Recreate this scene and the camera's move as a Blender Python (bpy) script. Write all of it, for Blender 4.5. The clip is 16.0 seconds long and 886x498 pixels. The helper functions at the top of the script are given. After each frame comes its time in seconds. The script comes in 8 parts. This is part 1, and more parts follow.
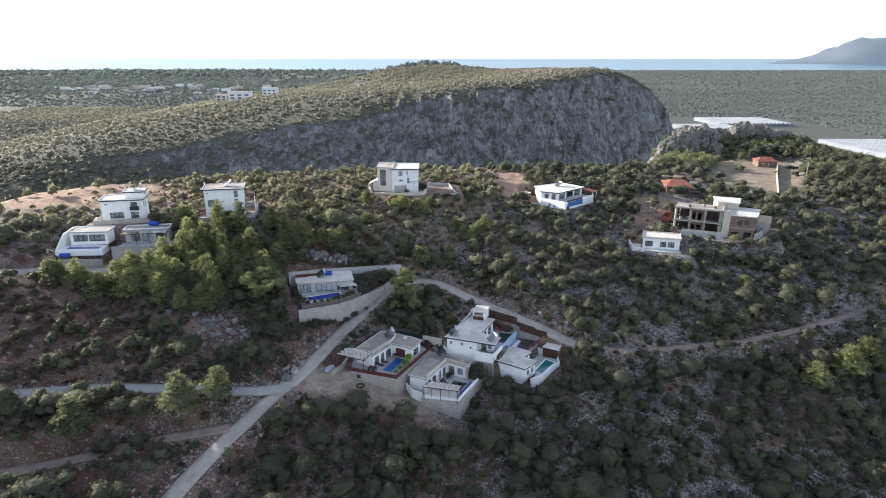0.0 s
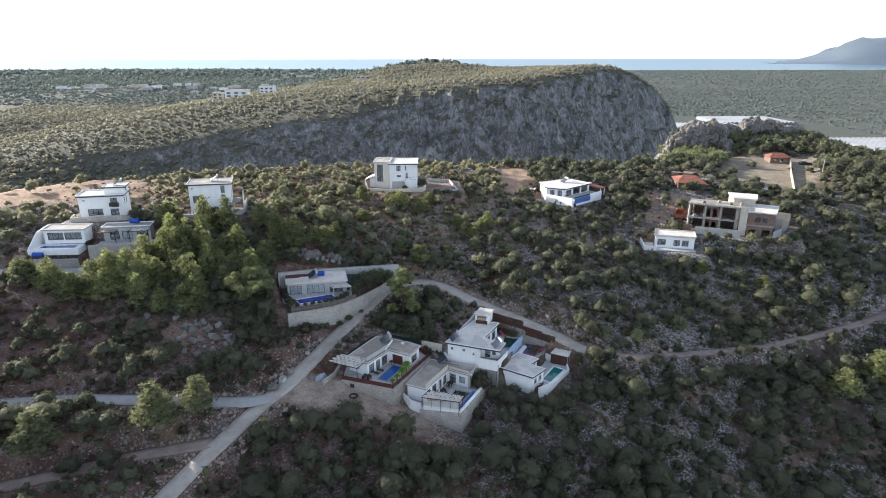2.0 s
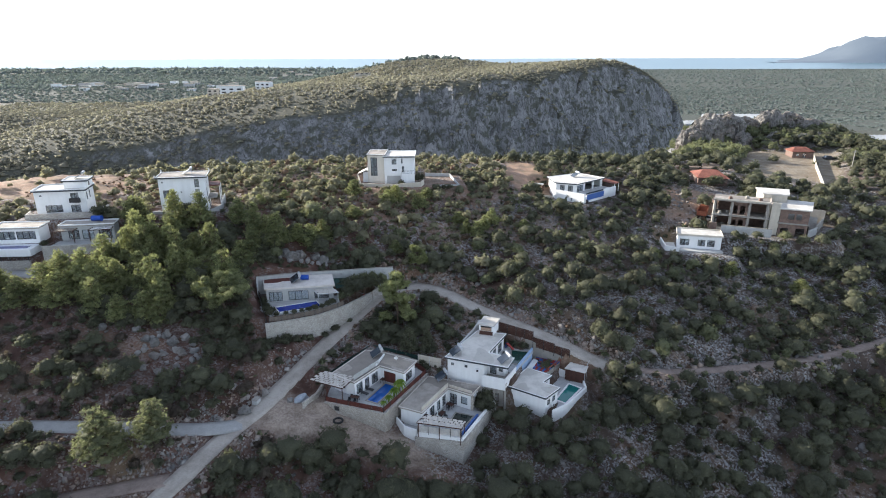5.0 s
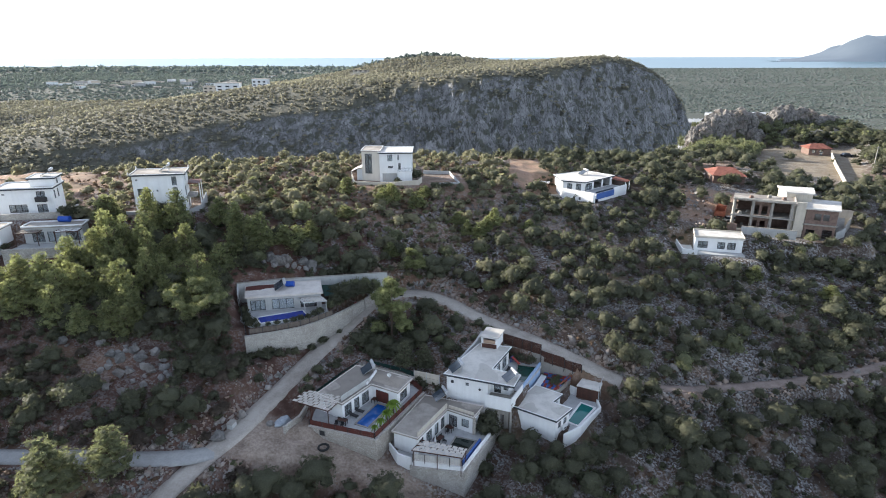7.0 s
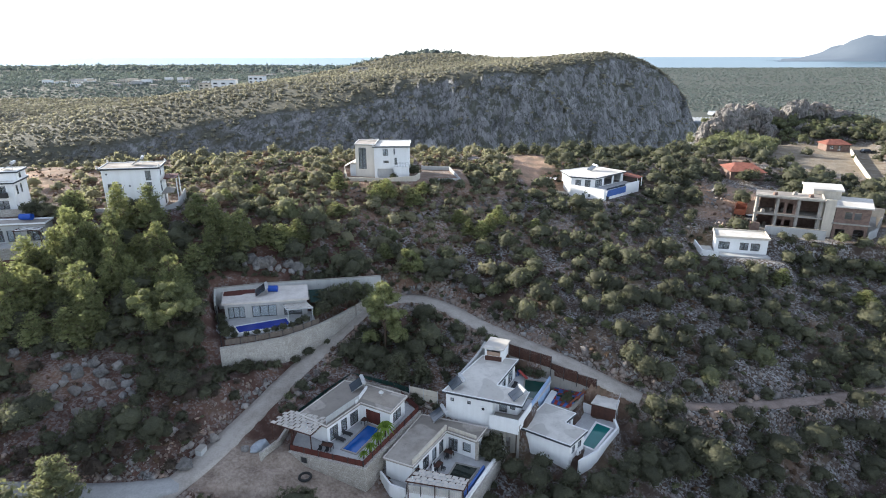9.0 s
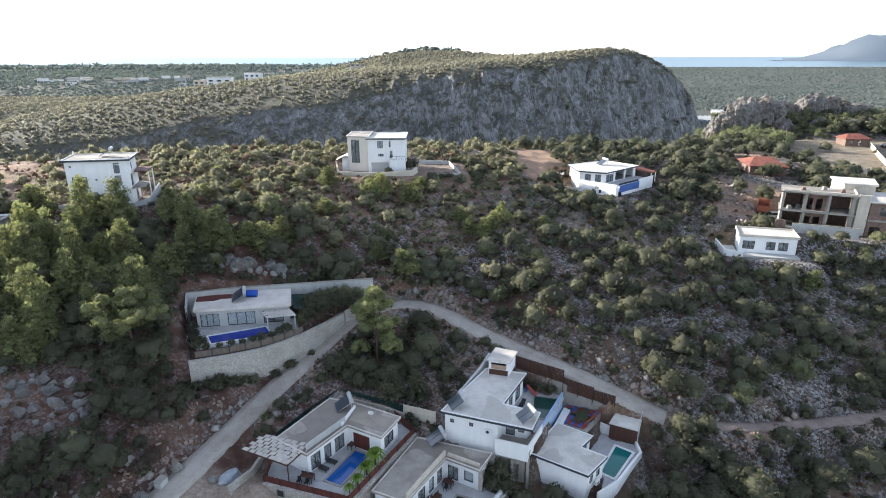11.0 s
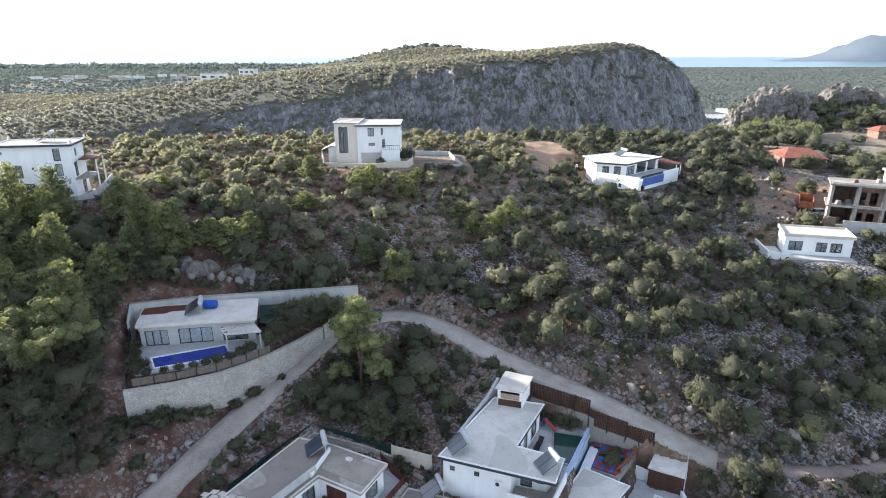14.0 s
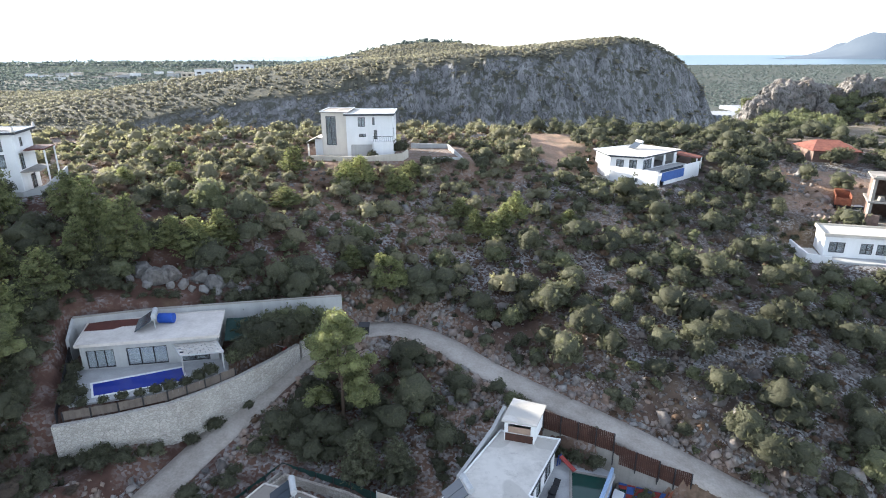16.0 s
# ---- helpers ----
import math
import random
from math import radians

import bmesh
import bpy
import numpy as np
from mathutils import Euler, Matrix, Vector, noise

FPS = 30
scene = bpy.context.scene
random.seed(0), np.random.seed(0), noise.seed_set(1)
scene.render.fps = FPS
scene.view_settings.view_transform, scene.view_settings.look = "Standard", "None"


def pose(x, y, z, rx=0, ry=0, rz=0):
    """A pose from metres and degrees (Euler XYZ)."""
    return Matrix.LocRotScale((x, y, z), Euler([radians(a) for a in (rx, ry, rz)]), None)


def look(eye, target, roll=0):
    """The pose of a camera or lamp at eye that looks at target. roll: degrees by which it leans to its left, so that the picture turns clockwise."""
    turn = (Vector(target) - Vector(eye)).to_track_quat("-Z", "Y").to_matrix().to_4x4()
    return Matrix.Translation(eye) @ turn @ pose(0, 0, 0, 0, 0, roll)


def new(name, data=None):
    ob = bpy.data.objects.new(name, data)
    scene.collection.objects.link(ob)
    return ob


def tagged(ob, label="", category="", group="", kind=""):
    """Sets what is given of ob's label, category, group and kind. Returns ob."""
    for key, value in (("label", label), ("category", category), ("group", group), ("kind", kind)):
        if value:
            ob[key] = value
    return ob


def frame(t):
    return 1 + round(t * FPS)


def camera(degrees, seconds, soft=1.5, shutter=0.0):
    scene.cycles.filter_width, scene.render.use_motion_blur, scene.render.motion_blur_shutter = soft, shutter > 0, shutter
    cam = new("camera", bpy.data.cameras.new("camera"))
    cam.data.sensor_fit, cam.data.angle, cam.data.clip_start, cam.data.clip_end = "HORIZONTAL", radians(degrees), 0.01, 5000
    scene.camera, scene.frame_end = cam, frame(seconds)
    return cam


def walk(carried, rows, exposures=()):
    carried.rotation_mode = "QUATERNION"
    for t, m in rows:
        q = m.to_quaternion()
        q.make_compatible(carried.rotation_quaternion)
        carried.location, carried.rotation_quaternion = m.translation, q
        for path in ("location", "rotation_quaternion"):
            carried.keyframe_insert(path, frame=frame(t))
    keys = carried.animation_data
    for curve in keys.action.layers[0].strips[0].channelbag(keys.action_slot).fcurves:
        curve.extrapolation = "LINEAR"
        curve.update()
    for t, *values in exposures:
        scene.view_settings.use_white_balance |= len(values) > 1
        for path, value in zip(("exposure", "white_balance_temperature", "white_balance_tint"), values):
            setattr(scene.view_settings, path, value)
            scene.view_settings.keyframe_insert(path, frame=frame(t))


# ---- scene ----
cam = camera(75.4, 16.0, 1.0)
METRES, EYE, TILT, LEAN, TURN = 84.0, 65.0, -18.6, 0.0, 0.0
ROWS = [
    (0.0, 0.0, 0.0, 0.0, -0.0, 0.0, 0.0),
    (0.5, -0.0002, 0.03, -0.0011, 0.0, 0.01, 0.02),
    (1.0, -0.0002, 0.0595, -0.0021, 0.0, 0.02, 0.04),
    (1.5, -0.0003, 0.0881, -0.0038, 0.01, 0.03, 0.04),
    (2.0, -0.0011, 0.1162, -0.0057, 0.0, 0.07, 0.04),
    (2.5, -0.002, 0.1447, -0.0071, 0.01, 0.09, 0.06),
    (3.0, -0.0017, 0.174, -0.0089, 0.02, 0.09, 0.05),
    (3.5, -0.0005, 0.2047, -0.0093, 0.05, 0.09, 0.08),
    (4.0, 0.0009, 0.2368, -0.0081, 0.08, 0.09, 0.08),
    (6.5, 0.0058, 0.3987, 0.0046, 0.13, 0.04, 0.05),
    (7.0, 0.0064, 0.4302, 0.007, 0.14, 0.02, 0.05),
    (7.5, 0.0067, 0.4617, 0.0085, 0.14, 0.0, 0.04),
    (8.0, 0.0069, 0.4933, 0.0093, 0.14, 0.02, 0.02),
    (8.5, 0.0075, 0.5249, 0.0097, 0.14, 0.01, 0.01),
    (9.0, 0.0083, 0.5565, 0.0096, 0.15, 0.02, 0.01),
    (11.5, 0.011, 0.7124, 0.0086, 0.16, 0.07, 0.05),
    (12.0, 0.0115, 0.7428, 0.0081, 0.17, 0.1, 0.04),
    (12.5, 0.0118, 0.7733, 0.0079, 0.18, 0.12, 0.03),
    (13.0, 0.0122, 0.804, 0.0077, 0.18, 0.15, 0.04),
    (13.5, 0.0128, 0.8354, 0.009, 0.2, 0.14, 0.03),
    (14.0, 0.013, 0.8677, 0.0104, 0.2, 0.14, 0.03),
    (14.5, 0.014, 0.9002, 0.012, 0.2, 0.11, 0.02),
    (15.0, 0.015, 0.9328, 0.0144, 0.2, 0.02, 0.03),
    (15.5, 0.0163, 0.9657, 0.0162, 0.22, -0.01, 0.05),
    (16.0, 0.0177, 0.9985, 0.0179, 0.24, 0.0, 0.08),
]
walk(cam, [(t, pose(0, 0, EYE, TILT, LEAN, TURN) @ pose(METRES * x, METRES * y, METRES * z, 90 + pitch, roll, yaw)) for t, x, y, z, yaw, pitch, roll in ROWS], [(0, 1.54, 5720, 10), (14, 1.84, 5720, 10), (16, 1.95, 5720, 10)])

# ---- light: low sun ahead on the left, bright hazy sky ----
SUN_AZ, SUN_EL = 62.0, 17.2          # degrees left of straight ahead, and above the horizon
world = bpy.data.worlds.new("world")
scene.world = world
world.use_nodes = True
wt = world.node_tree
sky = wt.nodes.new("ShaderNodeTexSky")
sky.sky_type = "NISHITA"
sky.sun_disc = False
sky.sun_elevation, sky.sun_rotation = radians(SUN_EL), radians(-SUN_AZ)
sky.air_density, sky.dust_density, sky.ozone_density = 1.0, 0.4, 2.0
wt.nodes["Background"].inputs["Strength"].default_value = 0.125
haze = wt.nodes.new("ShaderNodeHueSaturation")
haze.inputs["Saturation"].default_value = 0.38
wt.links.new(sky.outputs["Color"], haze.inputs["Color"])
wt.links.new(haze.outputs["Color"], wt.nodes["Background"].inputs["Color"])
sun_data = bpy.data.lights.new("sun", "SUN")
sun_data.energy, sun_data.angle, sun_data.color = 5.0, radians(0.6), (1.0, 0.86, 0.66)
sun = new("sun", sun_data)
sun_dir = Vector((-math.sin(radians(SUN_AZ)) * math.cos(radians(SUN_EL)), math.cos(radians(SUN_AZ)) * math.cos(radians(SUN_EL)), math.sin(radians(SUN_EL))))
sun.matrix_world = look(sun_dir * 300, (0, 0, 0))

# ---- materials ----


class Mat:
    """A principled material with a small chain of noise nodes."""

    def __init__(self, name, rough=0.8, metal=0.0, spec=0.3):
        self.m = bpy.data.materials.new(name)
        self.m.use_nodes = True
        self.t = self.m.node_tree
        self.p = self.t.nodes["Principled BSDF"]
        self.p.inputs["Roughness"].default_value = rough
        self.p.inputs["Metallic"].default_value = metal
        self.p.inputs["Specular IOR Level"].default_value = spec
        self.co = self.t.nodes.new("ShaderNodeNewGeometry")

    def put(self, kind, **values):
        n = self.t.nodes.new(kind)
        for k, v in values.items():
            if isinstance(v, bpy.types.NodeSocket):
                self.t.links.new(v, n.inputs[k])
            else:
                n.inputs[k].default_value = v
        return n

    def noise(self, scale, detail=4.0, rough=0.6, vec=None, stretch=None):
        v = vec or self.co.outputs["Position"]
        if stretch:
            mp = self.put("ShaderNodeMapping", Vector=v)
            mp.inputs["Scale"].default_value = stretch
            v = mp.outputs["Vector"]
        n = self.put("ShaderNodeTexNoise", Vector=v, Scale=scale, Detail=detail, Roughness=rough)
        return n.outputs["Fac"]

    def cells(self, scale, vec=None, feature="F1"):
        n = self.put("ShaderNodeTexVoronoi", Vector=vec or self.co.outputs["Position"], Scale=scale)
        n.feature = feature
        return n

    def ramp(self, fac, stops):
        r = self.t.nodes.new("ShaderNodeValToRGB")
        e = r.color_ramp.elements
        while len(e) < len(stops):
            e.new(0.5)
        for q, (pos, c) in zip(e, stops):
            q.position = pos
            q.color = (*c, 1) if len(c) == 3 else c
        self.t.links.new(fac, r.inputs["Fac"])
        return r.outputs["Color"]

    def mask(self, fac, lo, hi):
        n = self.t.nodes.new("ShaderNodeMapRange")
        n.clamp = True
        for k, v in (("From Min", lo), ("From Max", hi)):
            n.inputs[k].default_value = v
        self.t.links.new(fac, n.inputs["Value"])
        return n.outputs["Result"]

    def mix(self, fac, a, b, mode="MIX"):
        n = self.t.nodes.new("ShaderNodeMix")
        n.data_type, n.blend_type = "RGBA", mode
        for k, v in ((0, fac), (6, a), (7, b)):
            if isinstance(v, bpy.types.NodeSocket):
                self.t.links.new(v, n.inputs[k])
            else:
                n.inputs[k].default_value = (*v, 1) if isinstance(v, tuple) else v
        return n.outputs[2]

    def math(self, op, a, b=0.0):
        n = self.t.nodes.new("ShaderNodeMath")
        n.operation = op
        for k, v in ((0, a), (1, b)):
            if isinstance(v, bpy.types.NodeSocket):
                self.t.links.new(v, n.inputs[k])
            else:
                n.inputs[k].default_value = v
        return n.outputs[0]

    def colour(self, c):
        if isinstance(c, tuple):
            self.p.inputs["Base Color"].default_value = (*c, 1)
        else:
            self.t.links.new(c, self.p.inputs["Base Color"])
        return self

    def bump(self, height, strength=0.5, distance=0.1):
        b = self.put("ShaderNodeBump", Height=height, Strength=strength, Distance=distance)
        self.t.links.new(b.outputs["Normal"], self.p.inputs["Normal"])
        return self


def stained(name, light, dark, scale=0.6, rough=0.85, streak=False, bump=0.2, amount=1.0):
    """Painted or cast surface with blotches, fine grain and, on walls, runs of dirt."""
    m = Mat(name, rough)
    a = m.noise(scale, 5, 0.65)
    b = m.noise(scale * 9, 3, 0.6)
    f = m.math("ADD", m.math("MULTIPLY", a, 0.7), m.math("MULTIPLY", b, 0.3))
    if streak:
        s = m.noise(1.0, 4, 0.6, stretch=(1.6, 1.6, 0.12))
        f = m.math("ADD", m.math("MULTIPLY", f, 0.6), m.math("MULTIPLY", s, 0.4))
    c = m.ramp(f, [(0.5 - 0.18 / amount, dark), (0.5 + 0.1 / amount, light)])
    return m.colour(c).bump(b, bump, 0.02)


WHITE = stained("white_render", (0.74, 0.74, 0.735), (0.61, 0.605, 0.59), 0.5, 0.85, True, 0.15, 0.75)
CREAM = stained("cream_render", (0.54, 0.49, 0.41), (0.38, 0.34, 0.28), 0.6, 0.88, True)


def make_roof(name, light, dark, patch, edge=0.51):
    """Screed with repaired, darker patches whose edges are sharp, and rain marks."""
    m = Mat(name, 0.8)
    c = m.ramp(m.noise(0.6, 5, 0.65), [(0.35, dark), (0.6, light)])
    p = m.mask(m.noise(0.16, 2, 0.4), edge, edge + 0.015)
    c = m.mix(m.math("MULTIPLY", p, 0.75), c, patch)
    c = m.mix(m.math("MULTIPLY", m.mask(m.noise(1.1, 4, 0.7), 0.56, 0.7), 0.35), c, tuple(k * 0.55 for k in patch))
    return m.colour(c).bump(m.noise(7, 3), 0.2, 0.02)


ROOF = make_roof("roof_screed", (0.36, 0.325, 0.285), (0.26, 0.232, 0.20), (0.19, 0.168, 0.145))
ROOF_WHITE = make_roof("roof_white", (0.56, 0.53, 0.485), (0.44, 0.415, 0.38), (0.40, 0.375, 0.34), 0.54)
ROOF_BEIGE = stained("roof_beige", (0.60, 0.555, 0.51), (0.42, 0.38, 0.345), 0.35, 0.75, False, 0.2)
ROOF_DARK = stained("roof_dark", (0.30, 0.262, 0.220), (0.20, 0.174, 0.147), 0.4, 0.85)
CONCRETE = stained("concrete", (0.31, 0.29, 0.26), (0.19, 0.175, 0.155), 0.5, 0.9, True)
PAVING = stained("patio_paving", (0.42, 0.42, 0.42), (0.30, 0.30, 0.30), 0.8, 0.7)
FASCIA = stained("dark_fascia", (0.05, 0.055, 0.065), (0.03, 0.032, 0.04), 2.0, 0.5)
FRAME = stained("dark_frame", (0.03, 0.03, 0.033), (0.02, 0.02, 0.022), 3.0, 0.4)
TOWERWALL = stained("cream_tower_render", (0.64, 0.59, 0.51), (0.52, 0.475, 0.41), 0.6, 0.88, True, 0.2, 0.8)
GREYWALL = stained("grey_render", (0.42, 0.42, 0.41), (0.31, 0.31, 0.30), 0.5, 0.85, True)
BROWNWOOD = stained("brown_wood", (0.075, 0.035, 0.024), (0.035, 0.018, 0.014), 2.5, 0.75, True)
GREYWOOD = stained("weathered_wood", (0.15, 0.125, 0.105), (0.08, 0.066, 0.056), 1.5, 0.85, True)
REDWOOD = stained("red_brown_screen", (0.10, 0.030, 0.022), (0.055, 0.018, 0.014), 1.5, 0.7, True)
GREENMESH = stained("green_mesh", (0.02, 0.05, 0.042), (0.012, 0.03, 0.026), 1.2, 0.9)
STEEL = stained("steel", (0.45, 0.46, 0.47), (0.33, 0.33, 0.33), 2.0, 0.35)
BLUEPLASTIC = stained("blue_plastic", (0.02, 0.07, 0.36), (0.012, 0.05, 0.25), 3.0, 0.4)
CURTAIN = stained("curtain", (0.78, 0.78, 0.77), (0.60, 0.60, 0.60), 3.0, 0.9, True)
INTERIOR = stained("interior", (0.25, 0.24, 0.23), (0.18, 0.17, 0.16), 1.0, 0.9)
BARK = stained("bark", (0.12, 0.085, 0.06), (0.06, 0.045, 0.035), 4.0, 0.95, True, 0.6)
ORANGE = stained("orange_paint", (0.23, 0.080, 0.042), (0.13, 0.045, 0.028), 2.0, 0.6)
REDPAINT = stained("red_paint", (0.30, 0.05, 0.042), (0.17, 0.03, 0.028), 2.0, 0.7)
BLUEPAINT = stained("blue_paint", (0.06, 0.12, 0.34), (0.04, 0.08, 0.24), 2.0, 0.6)
BLOCK = stained("brick_infill", (0.20, 0.140, 0.115), (0.10, 0.070, 0.058), 1.4, 0.95)
SHADE = stained("shade_cloth", (0.50, 0.46, 0.41), (0.36, 0.33, 0.29), 1.0, 0.8)
PLASTIC = stained("greenhouse_film", (0.20, 0.215, 0.235), (0.13, 0.145, 0.165), 0.05, 0.8)
RUBBER = stained("rubber", (0.03, 0.03, 0.03), (0.015, 0.015, 0.015), 3.0, 0.8)


def make_tiles():
    m = Mat("terracotta_tiles", 0.85)
    a = m.noise(1.2, 4)
    c = m.ramp(a, [(0.35, (0.14, 0.05, 0.036)), (0.65, (0.23, 0.088, 0.060))])
    w = m.put("ShaderNodeTexWave", Vector=m.co.outputs["Position"], Scale=1.6, Distortion=0.4)
    return m.colour(c).bump(w.outputs["Fac"], 0.6, 0.06)


TILES = make_tiles()


def make_stone(name, light, dark, joint, scale, bump=0.8):
    """Rubble masonry: irregular stones, each its own tone, with recessed joints."""
    m = Mat(name, 0.9)
    mp = m.put("ShaderNodeMapping", Vector=m.co.outputs["Position"])
    mp.inputs["Scale"].default_value = (1.0, 1.0, 1.6)
    v = m.cells(scale, mp.outputs["Vector"])
    edge = m.cells(scale, mp.outputs["Vector"], "DISTANCE_TO_EDGE").outputs["Distance"]
    tone = m.put("ShaderNodeSeparateColor", Color=v.outputs["Color"]).outputs[0]
    c = m.ramp(tone, [(0.0, dark), (1.0, light)])
    j = m.mask(edge, 0.02, 0.09)
    c = m.mix(j, joint, c)
    st = m.noise(0.35, 4)
    c = m.mix(m.math("MULTIPLY", m.mask(st, 0.45, 0.75), 0.5), c, (0.20, 0.165, 0.13))
    return m.colour(c).bump(m.math("ADD", j, m.math("MULTIPLY", m.noise(6, 3), 0.4)), bump, 0.08)


STONE = make_stone("rubble_masonry", (0.52, 0.48, 0.42), (0.38, 0.345, 0.30), (0.27, 0.24, 0.21), 3.8)
STONE_PALE = make_stone("pale_masonry", (0.54, 0.51, 0.46), (0.40, 0.375, 0.34), (0.29, 0.27, 0.245), 3.4)


def make_glass():
    m = Mat("window_glass", 0.03, 0.0, 0.5)
    m.p.inputs["Transmission Weight"].default_value = 0.85
    m.p.inputs["IOR"].default_value = 1.45
    return m.colour((0.74, 0.79, 0.82))


GLASS = make_glass()


def make_water(name, deep, rough=0.04):
    m = Mat(name, rough, 0.0, 0.5)
    n = m.noise(1.6, 3)
    m.colour(m.mix(n, deep, tuple(k * 0.75 for k in deep)))
    return m.bump(m.noise(2.2, 2), 0.08, 0.05)


POOL_BLUE = make_water("pool_blue", (0.015, 0.09, 0.34))
POOL_NAVY = make_water("pool_navy", (0.010, 0.028, 0.26))
POOL_TEAL = make_water("pool_teal", (0.02, 0.15, 0.14))
POOL_DARK = make_water("pool_dark", (0.018, 0.026, 0.022))
POOL_GREEN = make_water("pool_green", (0.016, 0.055, 0.045))


def make_panel():
    m = Mat("solar_glass", 0.12, 0.0, 0.6)
    return m.colour((0.045, 0.055, 0.07))


SOLAR = make_panel()


def leaf_shader(name, dark, light, glow, holes, speck):
    """Foliage: light and dark leaves, each clump its own tone, some light passing through; sprays have gaps between the leaves."""
    m = Mat(name, 0.75, 0.0, 0.15)
    r = m.co.outputs["Random Per Island"]
    ob = m.t.nodes.new("ShaderNodeObjectInfo").outputs["Random"]
    big, fine = m.noise(0.15, 3), m.noise(speck, 2, 0.7)
    f = m.math("ADD", m.math("MULTIPLY", r, 0.30), m.math("MULTIPLY", m.mask(big, 0.3, 0.7), 0.28))
    f = m.math("ADD", f, m.math("ADD", m.math("MULTIPLY", ob, 0.15), m.math("MULTIPLY", m.mask(fine, 0.35, 0.65), 0.27)))
    c = m.ramp(f, [(0.1, dark), (0.9, light)])
    m.colour(c)
    m.bump(fine, 0.6, 0.9 / speck)
    tr = m.t.nodes.new("ShaderNodeBsdfTranslucent")
    m.t.links.new(m.mix(1.0, c, (1.22, 1.26, 1.02), "MULTIPLY"), tr.inputs["Color"])
    mx = m.t.nodes.new("ShaderNodeMixShader")
    mx.inputs["Fac"].default_value = glow
    m.t.links.new(m.p.outputs["BSDF"], mx.inputs[1])
    m.t.links.new(tr.outputs["BSDF"], mx.inputs[2])
    last = mx.outputs["Shader"]
    if holes:
        gap = m.t.nodes.new("ShaderNodeBsdfTransparent")
        cut = m.t.nodes.new("ShaderNodeMixShader")
        leaf = m.math("GREATER_THAN", m.noise(speck * 1.6, 1, 0.5), holes)
        m.t.links.new(leaf, cut.inputs["Fac"])
        m.t.links.new(gap.outputs["BSDF"], cut.inputs[1])
        m.t.links.new(last, cut.inputs[2])
        last = cut.outputs["Shader"]
    m.t.links.new(last, m.t.nodes["Material Output"].inputs["Surface"])
    return m


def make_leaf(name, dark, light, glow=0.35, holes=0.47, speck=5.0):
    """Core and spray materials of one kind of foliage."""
    # the core's darker tone paints in the shade inside a crown
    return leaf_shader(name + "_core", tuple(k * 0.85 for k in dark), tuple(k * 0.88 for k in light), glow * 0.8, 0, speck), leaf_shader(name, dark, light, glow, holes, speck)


LEAF_OLIVE = make_leaf("olive_leaf", (0.050, 0.057, 0.036), (0.240, 0.246, 0.140), 0.56)
LEAF_SLOPE = make_leaf("slope_leaf", (0.040, 0.043, 0.031), (0.190, 0.190, 0.122), 0.50)
# lighter leaf for the left crest: sun glow and haze put into the colour
LEAF_CREST = make_leaf("hazy_crest_leaf", (0.094, 0.090, 0.064), (0.310, 0.290, 0.186), 0.54)
LEAF_PINE = make_leaf("pine_needle", (0.042, 0.049, 0.030), (0.335, 0.348, 0.160), 0.54)
LEAF_ROUND = make_leaf("old_pine_needle", (0.040, 0.046, 0.027), (0.305, 0.315, 0.145), 0.54)
# dark leaf; on the lower slope it also stands in for the hill's shade
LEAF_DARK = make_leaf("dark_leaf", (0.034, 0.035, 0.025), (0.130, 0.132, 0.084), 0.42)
# far hill foliage, paled to carry the haze in its colour
LEAF_FAR = make_leaf("hazy_scrub_leaf", (0.182, 0.170, 0.138), (0.298, 0.274, 0.202), 0.5, 0.45, 1.5)
# greyer and bluer than near foliage: distance haze put into the colour
LEAF_FOREST = make_leaf("hazy_forest_leaf", (0.092, 0.112, 0.104), (0.172, 0.196, 0.182), 0.3, 0, 0.12)
LEAF_PALM = leaf_shader("palm_leaf", (0.07, 0.12, 0.02), (0.22, 0.30, 0.05), 0.4, 0, 5.0)
LEAF_BROWN = make_leaf("brown_scrub", (0.045, 0.034, 0.028), (0.105, 0.085, 0.066), 0.3)
LEAF_DRY = make_leaf("dry_scrub", (0.080, 0.052, 0.038), (0.170, 0.115, 0.076), 0.3)


